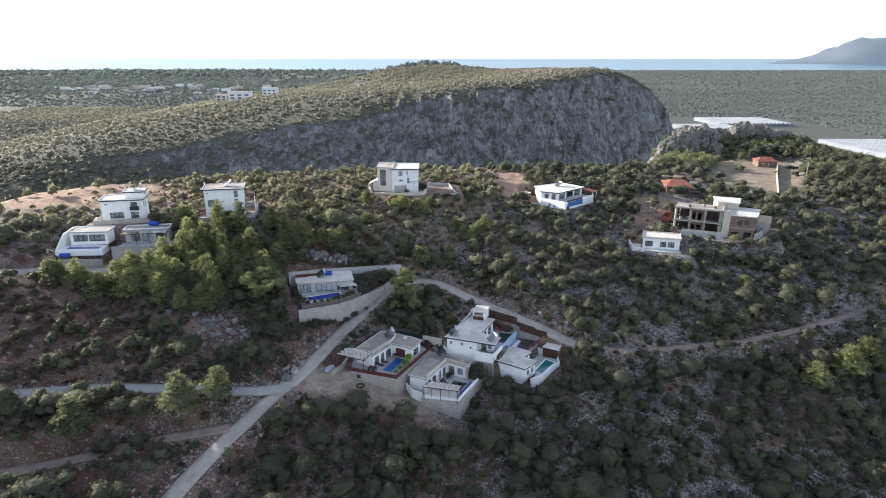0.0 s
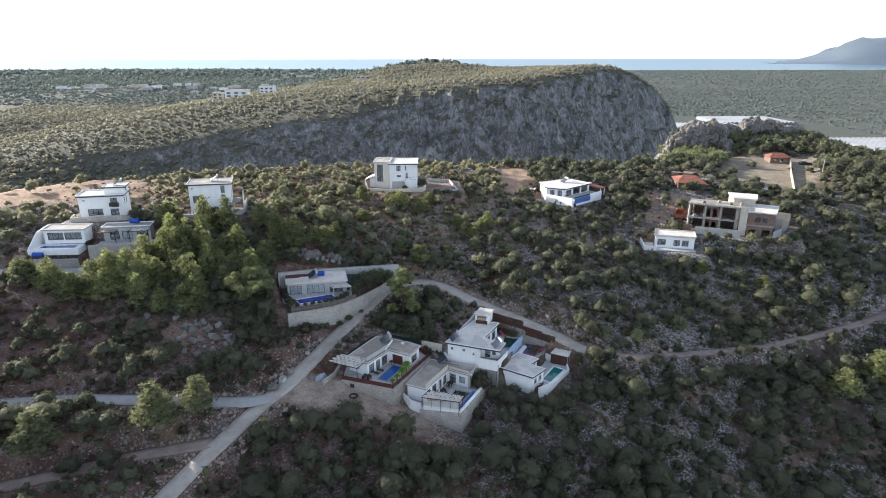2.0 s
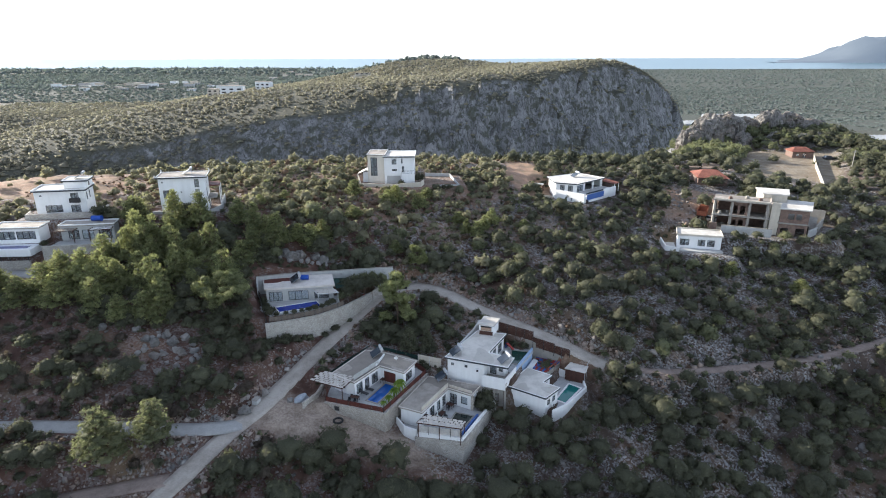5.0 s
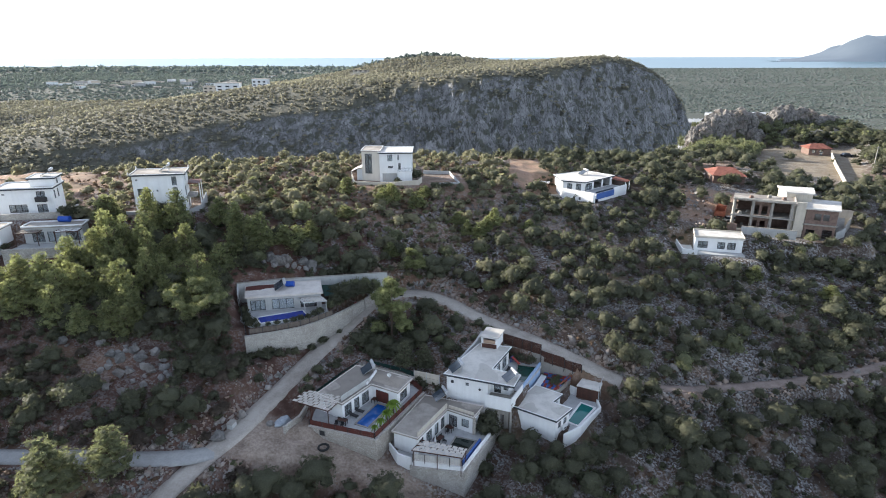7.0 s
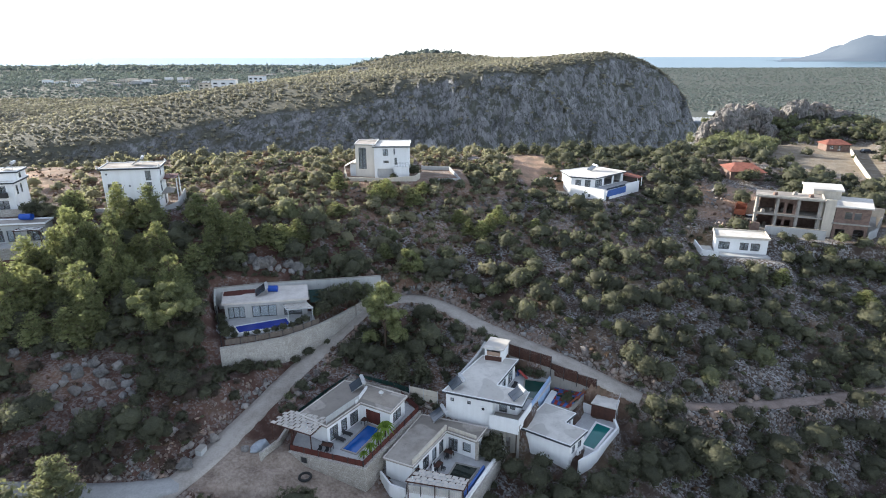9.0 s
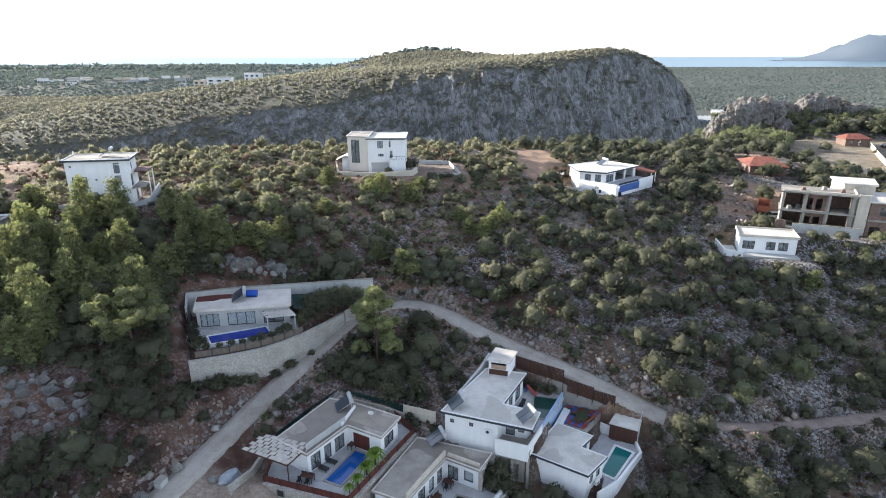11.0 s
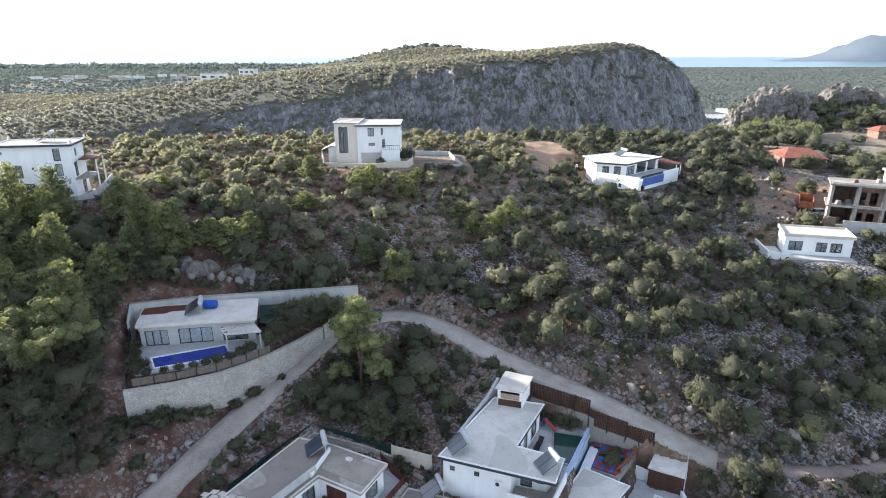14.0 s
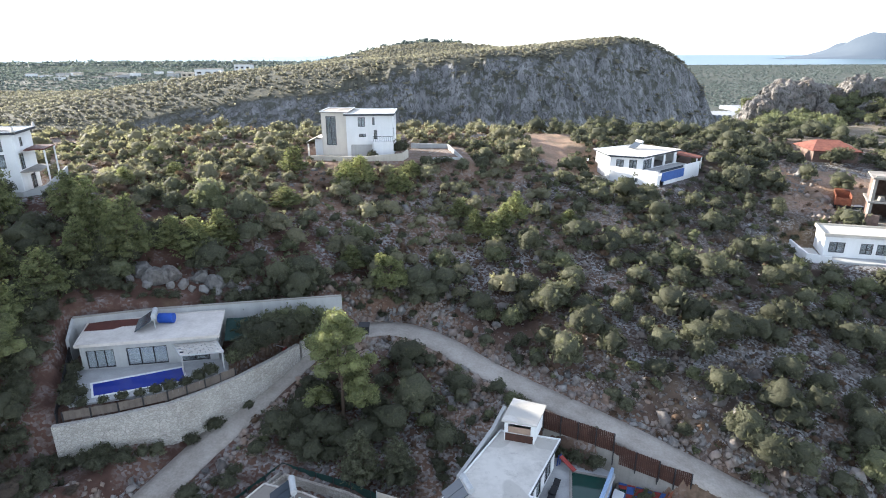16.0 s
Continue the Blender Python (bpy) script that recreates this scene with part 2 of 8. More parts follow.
def make_ground():
    """Red-brown earth with limestone scree, dry grass and bare rock where it is steep."""
    m = Mat("hill_ground", 0.95)
    pos = m.co.outputs["Position"]
    n1, n2, n3 = m.noise(0.03, 5), m.noise(0.35, 5), m.noise(2.5, 4)
    earth = m.ramp(n2, [(0.3, (0.056, 0.030, 0.022)), (0.7, (0.120, 0.068, 0.050))])
    place = m.put("ShaderNodeSeparateXYZ", Vector=pos)
    east = m.mask(m.math("ADD", place.outputs["X"], m.math("MULTIPLY", n1, 40.0)), 5.0, 50.0)
    grey = m.ramp(n2, [(0.3, (0.044, 0.034, 0.027)), (0.7, (0.088, 0.070, 0.056))])
    earth = m.mix(m.math("MULTIPLY", east, 0.8), earth, grey)
    scree_v = m.cells(3.6)
    tone = m.put("ShaderNodeSeparateColor", Color=scree_v.outputs["Color"]).outputs[0]
    stone = m.ramp(tone, [(0.3, (0.070, 0.067, 0.065)), (1.0, (0.33, 0.322, 0.316))])
    where = m.mask(m.math("ADD", m.math("MULTIPLY", n1, 0.55), m.math("MULTIPLY", n2, 0.5)), 0.46, 0.57)
    where = m.math("MULTIPLY", where, m.math("ADD", 0.35, m.math("MULTIPLY", m.math("MAXIMUM", m.mask(place.outputs["X"], -34.0, 0.0), m.mask(place.outputs["Y"], 128.0, 150.0)), 0.65)))
    pick = m.mask(tone, 0.40, 0.47)
    c = m.mix(m.math("MULTIPLY", where, pick), earth, stone)
    grass = m.mask(m.noise(0.09, 4), 0.56, 0.68)
    c = m.mix(m.math("MULTIPLY", grass, 0.45), c, (0.20, 0.15, 0.09))
    dirt = m.t.nodes.new("ShaderNodeAttribute")
    dirt.attribute_name = "dirt"
    soil = m.ramp(n3, [(0.3, (0.24, 0.145, 0.095)), (0.7, (0.38, 0.255, 0.175))])
    dry = m.ramp(m.math("ADD", m.math("MULTIPLY", n3, 0.5), m.math("MULTIPLY", n2, 0.5)), [(0.35, (0.16, 0.13, 0.092)), (0.65, (0.31, 0.26, 0.185))])
    soil = m.mix(m.mask(place.outputs["X"], 96.0, 112.0), soil, dry)
    soil = m.mix(m.math("MULTIPLY", m.mask(m.noise(0.22, 5, 0.65), 0.45, 0.6), 0.7), soil, (0.185, 0.140, 0.092))
    c = m.mix(dirt.outputs["Fac"], c, soil)
    pale = m.t.nodes.new("ShaderNodeAttribute")
    pale.attribute_name = "gravel"
    grav = m.ramp(m.math("ADD", m.math("MULTIPLY", n3, 0.45), m.math("MULTIPLY", n2, 0.55)), [(0.36, (0.14, 0.104, 0.082)), (0.5, (0.255, 0.205, 0.165)), (0.64, (0.37, 0.305, 0.25))])
    c = m.mix(pale.outputs["Fac"], c, grav)
    up = m.put("ShaderNodeSeparateXYZ", Vector=m.co.outputs["Normal"]).outputs["Z"]
    rocky = m.mask(m.math("ADD", up, m.math("MULTIPLY", n2, 0.25)), 0.93, 0.76)
    far = m.put("ShaderNodeSeparateXYZ", Vector=pos).outputs["Y"]
    rocky = m.math("MULTIPLY", rocky, m.mask(far, 235.0, 255.0))
    r1 = m.noise(0.11, 8, 0.7, stretch=(1, 1, 0.35))
    r2 = m.noise(0.8, 6, 0.7, stretch=(1, 1, 0.4))
    r3 = m.noise(0.22, 5, 0.65, stretch=(1, 1, 0.22))
    crack = m.mask(m.math("ABSOLUTE", m.math("SUBTRACT", r3, 0.5)), 0.0, 0.035)
    rock = m.ramp(m.math("ADD", m.math("MULTIPLY", r1, 0.6), m.math("MULTIPLY", r2, 0.4)), [(0.36, (0.095, 0.095, 0.096)), (0.5, (0.225, 0.224, 0.226)), (0.64, (0.385, 0.380, 0.378))])
    herb = m.ramp(m.noise(0.05, 5), [(0.35, (0.066, 0.064, 0.047)), (0.65, (0.104, 0.096, 0.072))])
    bush = m.mask(m.noise(0.45, 3, 0.6), 0.46, 0.56)
    herb = m.mix(m.math("MULTIPLY", bush, 0.55), herb, (0.062, 0.066, 0.050))
    herb = m.mix(m.mask(far, 760.0, 830.0), herb, m.mix(m.noise(0.03, 5), (0.050, 0.056, 0.046), (0.082, 0.088, 0.072)))
    c = m.mix(m.mask(far, 275.0, 330.0), c, herb)
    rock = m.mix(crack, (0.075, 0.075, 0.068), rock)
    growth = m.mask(m.noise(0.16, 5), 0.52, 0.58)
    rock = m.mix(m.math("MULTIPLY", growth, 0.7), rock, (0.07, 0.075, 0.048))
    c = m.mix(rocky, c, rock)
    m.colour(c)
    h = m.math("ADD", m.math("MULTIPLY", scree_v.outputs["Distance"], m.math("MULTIPLY", where, -0.8)), m.math("MULTIPLY", n3, 0.6))
    h = m.math("ADD", h, m.math("MULTIPLY", m.math("MULTIPLY", m.math("ADD", m.math("ADD", r1, r2), m.math("MULTIPLY", crack, 0.5)), 14.0), rocky))
    return m.bump(h, 0.7, 0.3)


GROUND = make_ground()


def make_plain(name, a, b, c):
    m = Mat(name, 0.95)
    n = m.noise(0.004, 6)
    return m.colour(m.ramp(n, [(0.35, a), (0.5, b), (0.66, c)]))


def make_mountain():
    """A far backdrop; the haze before it is put in as a pale blue glow."""
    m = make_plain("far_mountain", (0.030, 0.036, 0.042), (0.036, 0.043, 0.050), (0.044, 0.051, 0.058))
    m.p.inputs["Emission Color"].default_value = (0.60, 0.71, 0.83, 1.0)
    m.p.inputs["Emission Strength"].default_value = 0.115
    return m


def make_road(name, light, dark):
    m = Mat(name, 0.9)
    a, b, c = m.noise(0.5, 5), m.noise(4.0, 4), m.noise(0.12, 3)
    f = m.math("ADD", m.math("MULTIPLY", a, 0.45), m.math("ADD", m.math("MULTIPLY", b, 0.25), m.math("MULTIPLY", c, 0.3)))
    col = m.ramp(f, [(0.38, dark), (0.6, light)])
    v = m.cells(5.0).outputs["Distance"]
    return m.colour(col).bump(m.math("ADD", b, v), 0.35, 0.03)


ROADMAT = make_road("gravel_concrete_road", (0.38, 0.345, 0.305), (0.245, 0.216, 0.186))
ASPHALT = make_road("grey_road", (0.33, 0.325, 0.315), (0.23, 0.225, 0.22))
TRACKMAT = make_road("dirt_track", (0.27, 0.215, 0.185), (0.145, 0.112, 0.096))


def make_rock(name, warmth=0.35, tone=1.0):
    m = Mat(name, 0.92)
    n = m.noise(0.9, 6, 0.65)
    r = m.co.outputs["Random Per Island"]
    c = m.ramp(m.math("ADD", m.math("MULTIPLY", n, 0.7), m.math("MULTIPLY", r, 0.3)), [(0.3, tuple(k * tone for k in (0.11, 0.105, 0.10))), (0.5, tuple(k * tone for k in (0.24, 0.23, 0.22))), (0.75, tuple(k * tone for k in (0.40, 0.385, 0.365)))])
    warm = m.mask(m.noise(0.25, 3), 0.40, 0.62)
    c = m.mix(m.math("MULTIPLY", warm, warmth), c, (0.32, 0.215, 0.15))
    return m.colour(c).bump(m.noise(2.2, 6, 0.7), 0.9, 0.25)


ROCK = make_rock("limestone", 0.25, 0.62)
BOULDER = make_rock("pale_limestone", 0.10, 0.74)
RUBBLE = make_rock("reddish_rubble", 0.7, 0.95)


def make_crag():
    """Weathered limestone with dark runs and lichen."""
    m = Mat("weathered_limestone", 0.95)
    a, b = m.noise(0.35, 7, 0.7, stretch=(1, 1, 0.35)), m.noise(1.6, 5, 0.7, stretch=(1, 1, 0.45))
    c = m.ramp(m.math("ADD", m.math("MULTIPLY", a, 0.6), m.math("MULTIPLY", b, 0.4)), [(0.38, (0.058, 0.054, 0.050)), (0.5, (0.165, 0.153, 0.142)), (0.63, (0.29, 0.268, 0.245))])
    c = m.mix(m.math("MULTIPLY", m.mask(m.noise(0.12, 3), 0.5, 0.65), 0.4), c, (0.24, 0.17, 0.12))
    c = m.mix(m.math("MULTIPLY", m.mask(m.noise(0.5, 4), 0.57, 0.63), 0.7), c, (0.06, 0.065, 0.04))
    return m.colour(c).bump(m.math("ADD", a, b), 1.0, 0.9)


CRAG = make_crag()
SEA = make_water("sea", (0.09, 0.155, 0.19), 0.32)
MOUNTAIN = make_mountain()

# ---- the lie of the land ----


def smooth(a, b, v):
    t = np.clip((v - a) / (b - a), 0, 1)
    return t * t * (3 - 2 * t)


def lattice(ix, iy, seed):
    h = (ix.astype(np.int64) * 374761393 + iy.astype(np.int64) * 668265263 + seed * 974711) & 0xFFFFFFFF
    h = ((h ^ (h >> 13)) * 1274126177) & 0xFFFFFFFF
    return ((h ^ (h >> 16)) & 0xFFFF) / 65535.0


def vnoise(x, y, seed=0):
    ix, iy = np.floor(x), np.floor(y)
    fx, fy = x - ix, y - iy
    fx, fy = fx * fx * (3 - 2 * fx), fy * fy * (3 - 2 * fy)
    a, b = lattice(ix, iy, seed), lattice(ix + 1, iy, seed)
    c, d = lattice(ix, iy + 1, seed), lattice(ix + 1, iy + 1, seed)
    return (a * (1 - fx) + b * fx) * (1 - fy) + (c * (1 - fx) + d * fx) * fy


def fbm(x, y, octaves=4, seed=0):
    s, amp, tot = 0.0, 1.0, 0.0
    for k in range(octaves):
        s = s + amp * (vnoise(x * 2 ** k, y * 2 ** k, seed + k * 17) - 0.5)
        tot += amp
        amp *= 0.5
    return s / tot * 2


SLOPE = ((11.46, 24.12, -9.42, -4.85), (-10.23, 7.04, 1.52), (-1.55, -1.11), (1.68,))
KNOLLS = ((-4, 148, 15, -3.2), (-58, 153, 16, 3.6), (-28, 152, 13, 2.5), (-16, 134, 12, -2.6), (112, 166, 22, 2.9), (40, 134, 15, 2.2), (-20, 95, 22, -1.3),
          (-130, 170, 30, 1.0), (-33, 121, 14, 1.1), (55, 105, 25, -1.5), (-66, 64, 25, 4.7))


def near_hill(x, y):
    cx, cy = np.clip(x, -135, 185), np.clip(y, 58, 240)
    u, v = cx / 100, (cy - 150) / 80
    z = sum(k * u ** i * v ** j for i, row in enumerate(SLOPE) for j, k in enumerate(row))
    for a, b, s, k in KNOLLS:
        z = z + k * np.exp(-((cx - a) ** 2 + (cy - b) ** 2) / (2 * s * s))
    z = z - 0.3 * np.maximum(0, 58 - y) - 0.25 * np.maximum(0, -135 - x) - 0.35 * np.maximum(0, x - 185)
    crest = np.interp(x, [-200, -140, -90, -40, 0, 60, 85, 106, 124, 210], [172, 182, 197, 216, 236, 241, 254, 264, 322, 326])
    z = z + 5.0 * np.exp(-((x - 152) / 36) ** 2 - ((y - 305) / 22) ** 2)
    z = z - 8.0 * np.exp(-((x - 129) / 14) ** 2 - ((y - 284) / 9) ** 2)          # gully before the crags
    over = np.maximum(0, y - crest)
    return z - 0.45 * over - 0.25 * np.maximum(0, over - 12)


def mesa(x, y):
    top = 40 + 0.07 * x - 0.00025 * np.minimum(0, x + 100) ** 2 + 17 * np.exp(-((x + 32) / 88) ** 2 - ((y - 800) / 95) ** 2)
    top = top + 4 * np.exp(-((x - 130) / 70) ** 2 - ((y - 600) / 60) ** 2)
    top = top - 0.25 * np.maximum(0, y - 850) - 0.10 * np.maximum(0, 540 - y) * smooth(-40, -160, x)
    top = top - 0.0039 * np.maximum(0, x - 134) ** 2
    yref = 466 + np.where(x > 0, 0.12 * x + 0.0022 * x * x, 0)
    foot, gentle = 20 - 13 * smooth(-60, -260, x), 0.42 + 0.5 * smooth(-110, 0, x)
    upper = foot + gentle * (y - 466)                                        # scrub slope above the cliff's edge
    edge = np.interp(x, [-420, -260, -190, -80, -10, 20], [396, 431, 446, 464, 484, 486])
    edge = edge + 12 * fbm(x / 45, x * 0 + 3.3, 3, 55)
    drop = np.interp(x, [-300, -230, -120, -40], [0.42, 0.85, 1.1, 1.45])
    cliff = foot + gentle * (edge - 466) + drop * (y - edge)
    k = smooth(-20, 25, x)
    face = np.minimum(upper, cliff) * (1 - k) + (20 + 1.57 * (y - yref)) * k
    east = 29 - 1.75 * (x - 225 - 0.22 * (y - 600))
    k = 9.0 - 4.0 * smooth(-20, -120, x)
    stack = np.stack([top, face, east])
    low = stack.min(0)
    z = low - k * np.log(np.exp(-np.clip((stack - low) / k, 0, 40)).sum(0))
    rocky = smooth(0, 12, top - z) * np.maximum(smooth(-90, 0, x), 0.45 * smooth(-2, 6, upper - cliff) * smooth(-330, -240, x))
    crag = np.abs(fbm(x / 22, y / 60 + z / 40, 4, 5)) * 20 + np.abs(fbm(x / 7, y / 30 + z / 25, 3, 9)) * 9
    return z - rocky * (crag - 5)


def plain(x, y):
    z = -40 + 0.01375 * np.maximum(0, y - 1100)
    left = smooth(-20, -260, x - 0.02 * (y - 600))
    rise = np.interp(y, [300, 480, 620, 800, 1000, 1400, 1750, 2100, 2600, 6000], [-44, -30, 0, 2, 9, 13, 22, 8, -30, 40])
    return z * (1 - left) + left * (rise + 3 * fbm(x / 300, y / 300, 3, 3)) - 3.0 * smooth(3380, 3520, y)


def wild(x, y):
    """Height of the ground before roads and plots were cut into it."""
    a, b, c = near_hill(x, y), mesa(x, y), plain(x, y)
    z = np.maximum(np.maximum(a, b), c)
    near = smooth(300, 240, y)
    z = z + near * (0.9 * fbm(x / 16, y / 16, 4, 1) + 0.35 * fbm(x / 3.5, y / 3.5, 2, 2)) + (1 - near) * smooth(1500, 900, y) * 1.6 * fbm(x / 35, y / 35, 4, 4)
    return z


# roads: centre line with height, half width
ROADS = {
    "main": ([(-50.5, 62, -8), (-46.2, 75, -5.2), (-41.6, 86.5, -2.9), (-37.2, 95.5, -1.4), (-33.5, 102.5, 0), (-30.6, 107.5, 0.4), (-27.8, 115, 1.3), (-24.2, 122.8, 2.6), (-19.8, 131, 4.4), (-15.6, 138.8, 6.1), (-12, 145, 6.9)], 1.8),
    "upper": ([(-13.5, 142.5, 6.6), (-6.5, 147.5, 6.6), (0, 145, 6.0), (5.6, 139.5, 5.0), (12.5, 135, 3.9), (21, 129.8, 2.3), (28, 125.8, 0.3), (32, 123.6, -0.9)], 1.85),
    "left": ([(-32.6, 103.4, 0.02), (-38.5, 101.6, 0.2), (-46, 100.9, 1.0), (-54, 100.2, 1.8), (-70, 98.8, 2.9), (-92, 94.2, 3.4), (-120, 87, 3)], 1.6),
    "track_low": ([(-38.6, 93.2, -2.0), (-46, 91.6, -2.4), (-53, 89.9, -2.6), (-60, 86.5, -2.6), (-75, 80, -2.4), (-100, 74, -2)], 1.4),
    "track_right": ([(32, 123.6, -0.9), (40, 122.6, -1.8), (48, 123.6, -2.4), (63, 126, -2.6), (80, 130.5, -3), (102, 138, -2), (130, 150, 0)], 1.15),
    "street": ([(-140, 131, 13.6), (-104, 134.3, 14), (-88, 135.2, 14.4), (-70, 133, 13.5)], 1.9),
}


def line_near(x, y, pts):
    """Distance to a line of points and its height at the nearest place."""
    best, bz = np.full(np.shape(x), 1e9), np.zeros(np.shape(x))
    for (ax, ay, az), (bx, by, bz2) in zip(pts, pts[1:]):
        dx, dy = bx - ax, by - ay
        t = np.clip(((x - ax) * dx + (y - ay) * dy) / (dx * dx + dy * dy), 0, 1)
        d = np.hypot(x - ax - t * dx, y - ay - t * dy)
        better = d < best
        best = np.where(better, d, best)
        bz = np.where(better, az + t * (bz2 - az), bz)
    return best, bz


def rounded(pts, times=2):
    """Chaikin's corner cutting, so that a road bends instead of breaking."""
    for _ in range(times):
        out = [pts[0]]
        for a, b in zip(pts, pts[1:]):
            out.append(tuple(p * 0.75 + q * 0.25 for p, q in zip(a, b)))
            out.append(tuple(p * 0.25 + q * 0.75 for p, q in zip(a, b)))
        pts = out + [pts[-1]]
    return pts


ROAD_LINES = {k: (rounded(p), w) for k, (p, w) in ROADS.items()}
# earth cut away below walls: line with height, half width
CUTS = (([(-30, 105.5, 0.3), (-22, 106.4, -0.7), (-14, 104.4, -2.4), (-8, 102.6, -3.8), (-4.0, 100.8, -5.0)], 2.2),
        ([(-37.0, 120.8, 4.2), (-33.0, 122.2, 4.0), (-28.5, 123.8, 4.2), (-24.4, 125.6, 4.6), (-21.0, 129.2, 5.4)], 1.2),
        ([(-4.0, 101.5, -6.0), (4.4, 101.2, -8.0), (8.0, 106.5, -7.5), (11.4, 112.5, -6.0)], 1.3),
        ([(12.0, 113.0, -4.7), (18.6, 109.2, -4.9), (24.0, 112.2, -5.2), (28.8, 117.5, -5.2)], 1.0))

# levelled plots: outline, height, how far the cut runs out on the hill side
PLOTS = [
    ([(-20.2, 109.4), (-9.8, 106.0), (-3.1, 118.6), (-7.5, 123.5), (-14.5, 126.0), (-21.5, 114.5)], 0.3, 1.0),        # pool villa with a pergola
    ([(-7.6, 108.2), (-4.2, 104.8), (3.2, 104.0), (9.2, 114.6), (0.2, 118.0), (-2.8, 119.3)], -3.4, 0.6),            # court villa with a dark pool
    ([(0.2, 118.2), (13.4, 113.9), (18.3, 126.0), (11.8, 131.0), (6.4, 130.0)], 0.8, 0.8),                            # upper villa
    ([(11.8, 115.0), (19.7, 110.9), (22.2, 113.4), (27.0, 119.0), (27.2, 121.0), (23.0, 124.0), (16.6, 122.2)], -3.4, 0.8),
    ([(16.4, 122.6), (22.8, 124.6), (24.6, 126.0), (18.2, 129.0)], -1.4, 0.8),                                        # playground
    ([(22.8, 122.0), (28.0, 119.8), (30.0, 124.2), (25.4, 126.2)], -2.9, 0.8),
    ([(-28.5, 108.5), (-20.8, 108.9), (-19.8, 108.6), (-25, 116)], 0.2, 1.5),
    ([(-34.0, 124.2), (-25.3, 127.6), (-20.2, 131.8), (-15.8, 139.5), (-12.4, 143.2), (-25.0, 141.4), (-39.2, 137.8), (-37.6, 127.0)], 8.6, 0.6),
    ([(-67.5, 152.2), (-53.5, 154.5), (-54.5, 164.0), (-68.5, 162.5)], 22.0, 4.0),
    ([(-95.5, 147.0), (-78.0, 149.4), (-80.0, 160.0), (-97.0, 158.0)], 22.0, 4.0),
    ([(-98.2, 136.6), (-86.2, 137.3), (-86.5, 147.0), (-99.5, 146.3)], 17.4, 0.8),
    ([(-86.0, 138.2), (-69.5, 140.0), (-71.5, 149.0), (-86.3, 147.5)], 18.2, 0.8),
    ([(-25.5, 186.0), (-6.5, 183.5), (5.6, 185.4), (4.0, 201.0), (-26.0, 201.0)], 21.6, 4.0),
    ([(31.0, 186.5), (40.0, 181.5), (53.5, 192.5), (48.0, 205.0), (30.0, 201.0)], 17.0, 4.0),
    ([(56.0, 159.8), (72.5, 157.5), (74.0, 168.5), (58.0, 171.0)], 9.7, 2.5),
    ([(72.0, 167.0), (84.0, 163.5), (100.0, 162.0), (108.0, 174.0), (96.0, 184.0), (74.0, 182.0)], 12.2, 3.0),
    ([(82.0, 203.0), (93.0, 203.0), (94.0, 222.0), (83.0, 222.0)], 17.6, 4.0),
    ([(140.0, 256.0), (158.0, 256.0), (160.0, 274.0), (142.0, 276.0)], 16.8, 6.0),
    ([(340.0, 815.0), (560.0, 815.0), (560.0, 1010.0), (340.0, 1010.0)], -38.5, 40.0),
    ([(400.0, 520.0), (640.0, 520.0), (640.0, 740.0), (400.0, 740.0)], -38.5, 40.0),
]


def outside(x, y, poly):
    """Distance outside a polygon; 0 within it."""
    inside = np.zeros(np.shape(x), bool)
    d = np.full(np.shape(x), 1e9)
    for (ax, ay), (bx, by) in zip(poly, poly[1:] + poly[:1]):
        dx, dy = bx - ax, by - ay
        t = np.clip(((x - ax) * dx + (y - ay) * dy) / (dx * dx + dy * dy), 0, 1)
        d = np.minimum(d, np.hypot(x - ax - t * dx, y - ay - t * dy))
        cross = (ay > y) != (by > y)
        xi = ax + (y - ay) * dx / (dy if abs(dy) > 1e-9 else 1e-9)
        inside ^= cross & (x < xi)
    return np.where(inside, 0, d)


def shrunk(poly, d):
    """The outline drawn in by d towards its middle, so that walls stand clear of the bank behind them."""
    n, out = len(poly), []
    for i in range(n):
        (ax, ay), (bx, by), (cx, cy) = poly[i - 1], poly[i], poly[(i + 1) % n]
        l1, l2 = math.hypot(bx - ax, by - ay), math.hypot(cx - bx, cy - by)
        n1, n2 = (-(by - ay) / l1, (bx - ax) / l1), (-(cy - by) / l2, (cx - bx) / l2)
        k = max(1 + n1[0] * n2[0] + n1[1] * n2[1], 0.4)
        out.append((bx + (n1[0] + n2[0]) * d / k, by + (n1[1] + n2[1]) * d / k))
    return out


FIELD = [(112, 238), (110, 222), (124, 208), (136, 218), (150, 244), (166, 272), (136, 274)]
BANKS = [(shrunk(p, 1.25), z, 1.05) if run <= 1.0 else (p, z, run) for p, z, run in PLOTS]
BANKS.append(([(-38.4, 131.0), (-39.5, 137.7), (-25.0, 141.8), (-13.2, 143.7), (-16.4, 139.8), (-22.0, 135.0)], 8.6, 0.4))
# one cutting holds the playground and the shed
BANKS[2:2] = [([(15.0, 117.5), (22.0, 113.5), (27.5, 119.0), (29.4, 121.6), (31.0, 124.6), (26.0, 126.2), (22.2, 127.4), (18.0, 129.0)], -3.75, 1.2)]
BANKS[5] = ([(15.6, 121.6), (21.0, 121.0), (24.6, 126.8), (18.4, 129.0)], -2.1, 0.5)


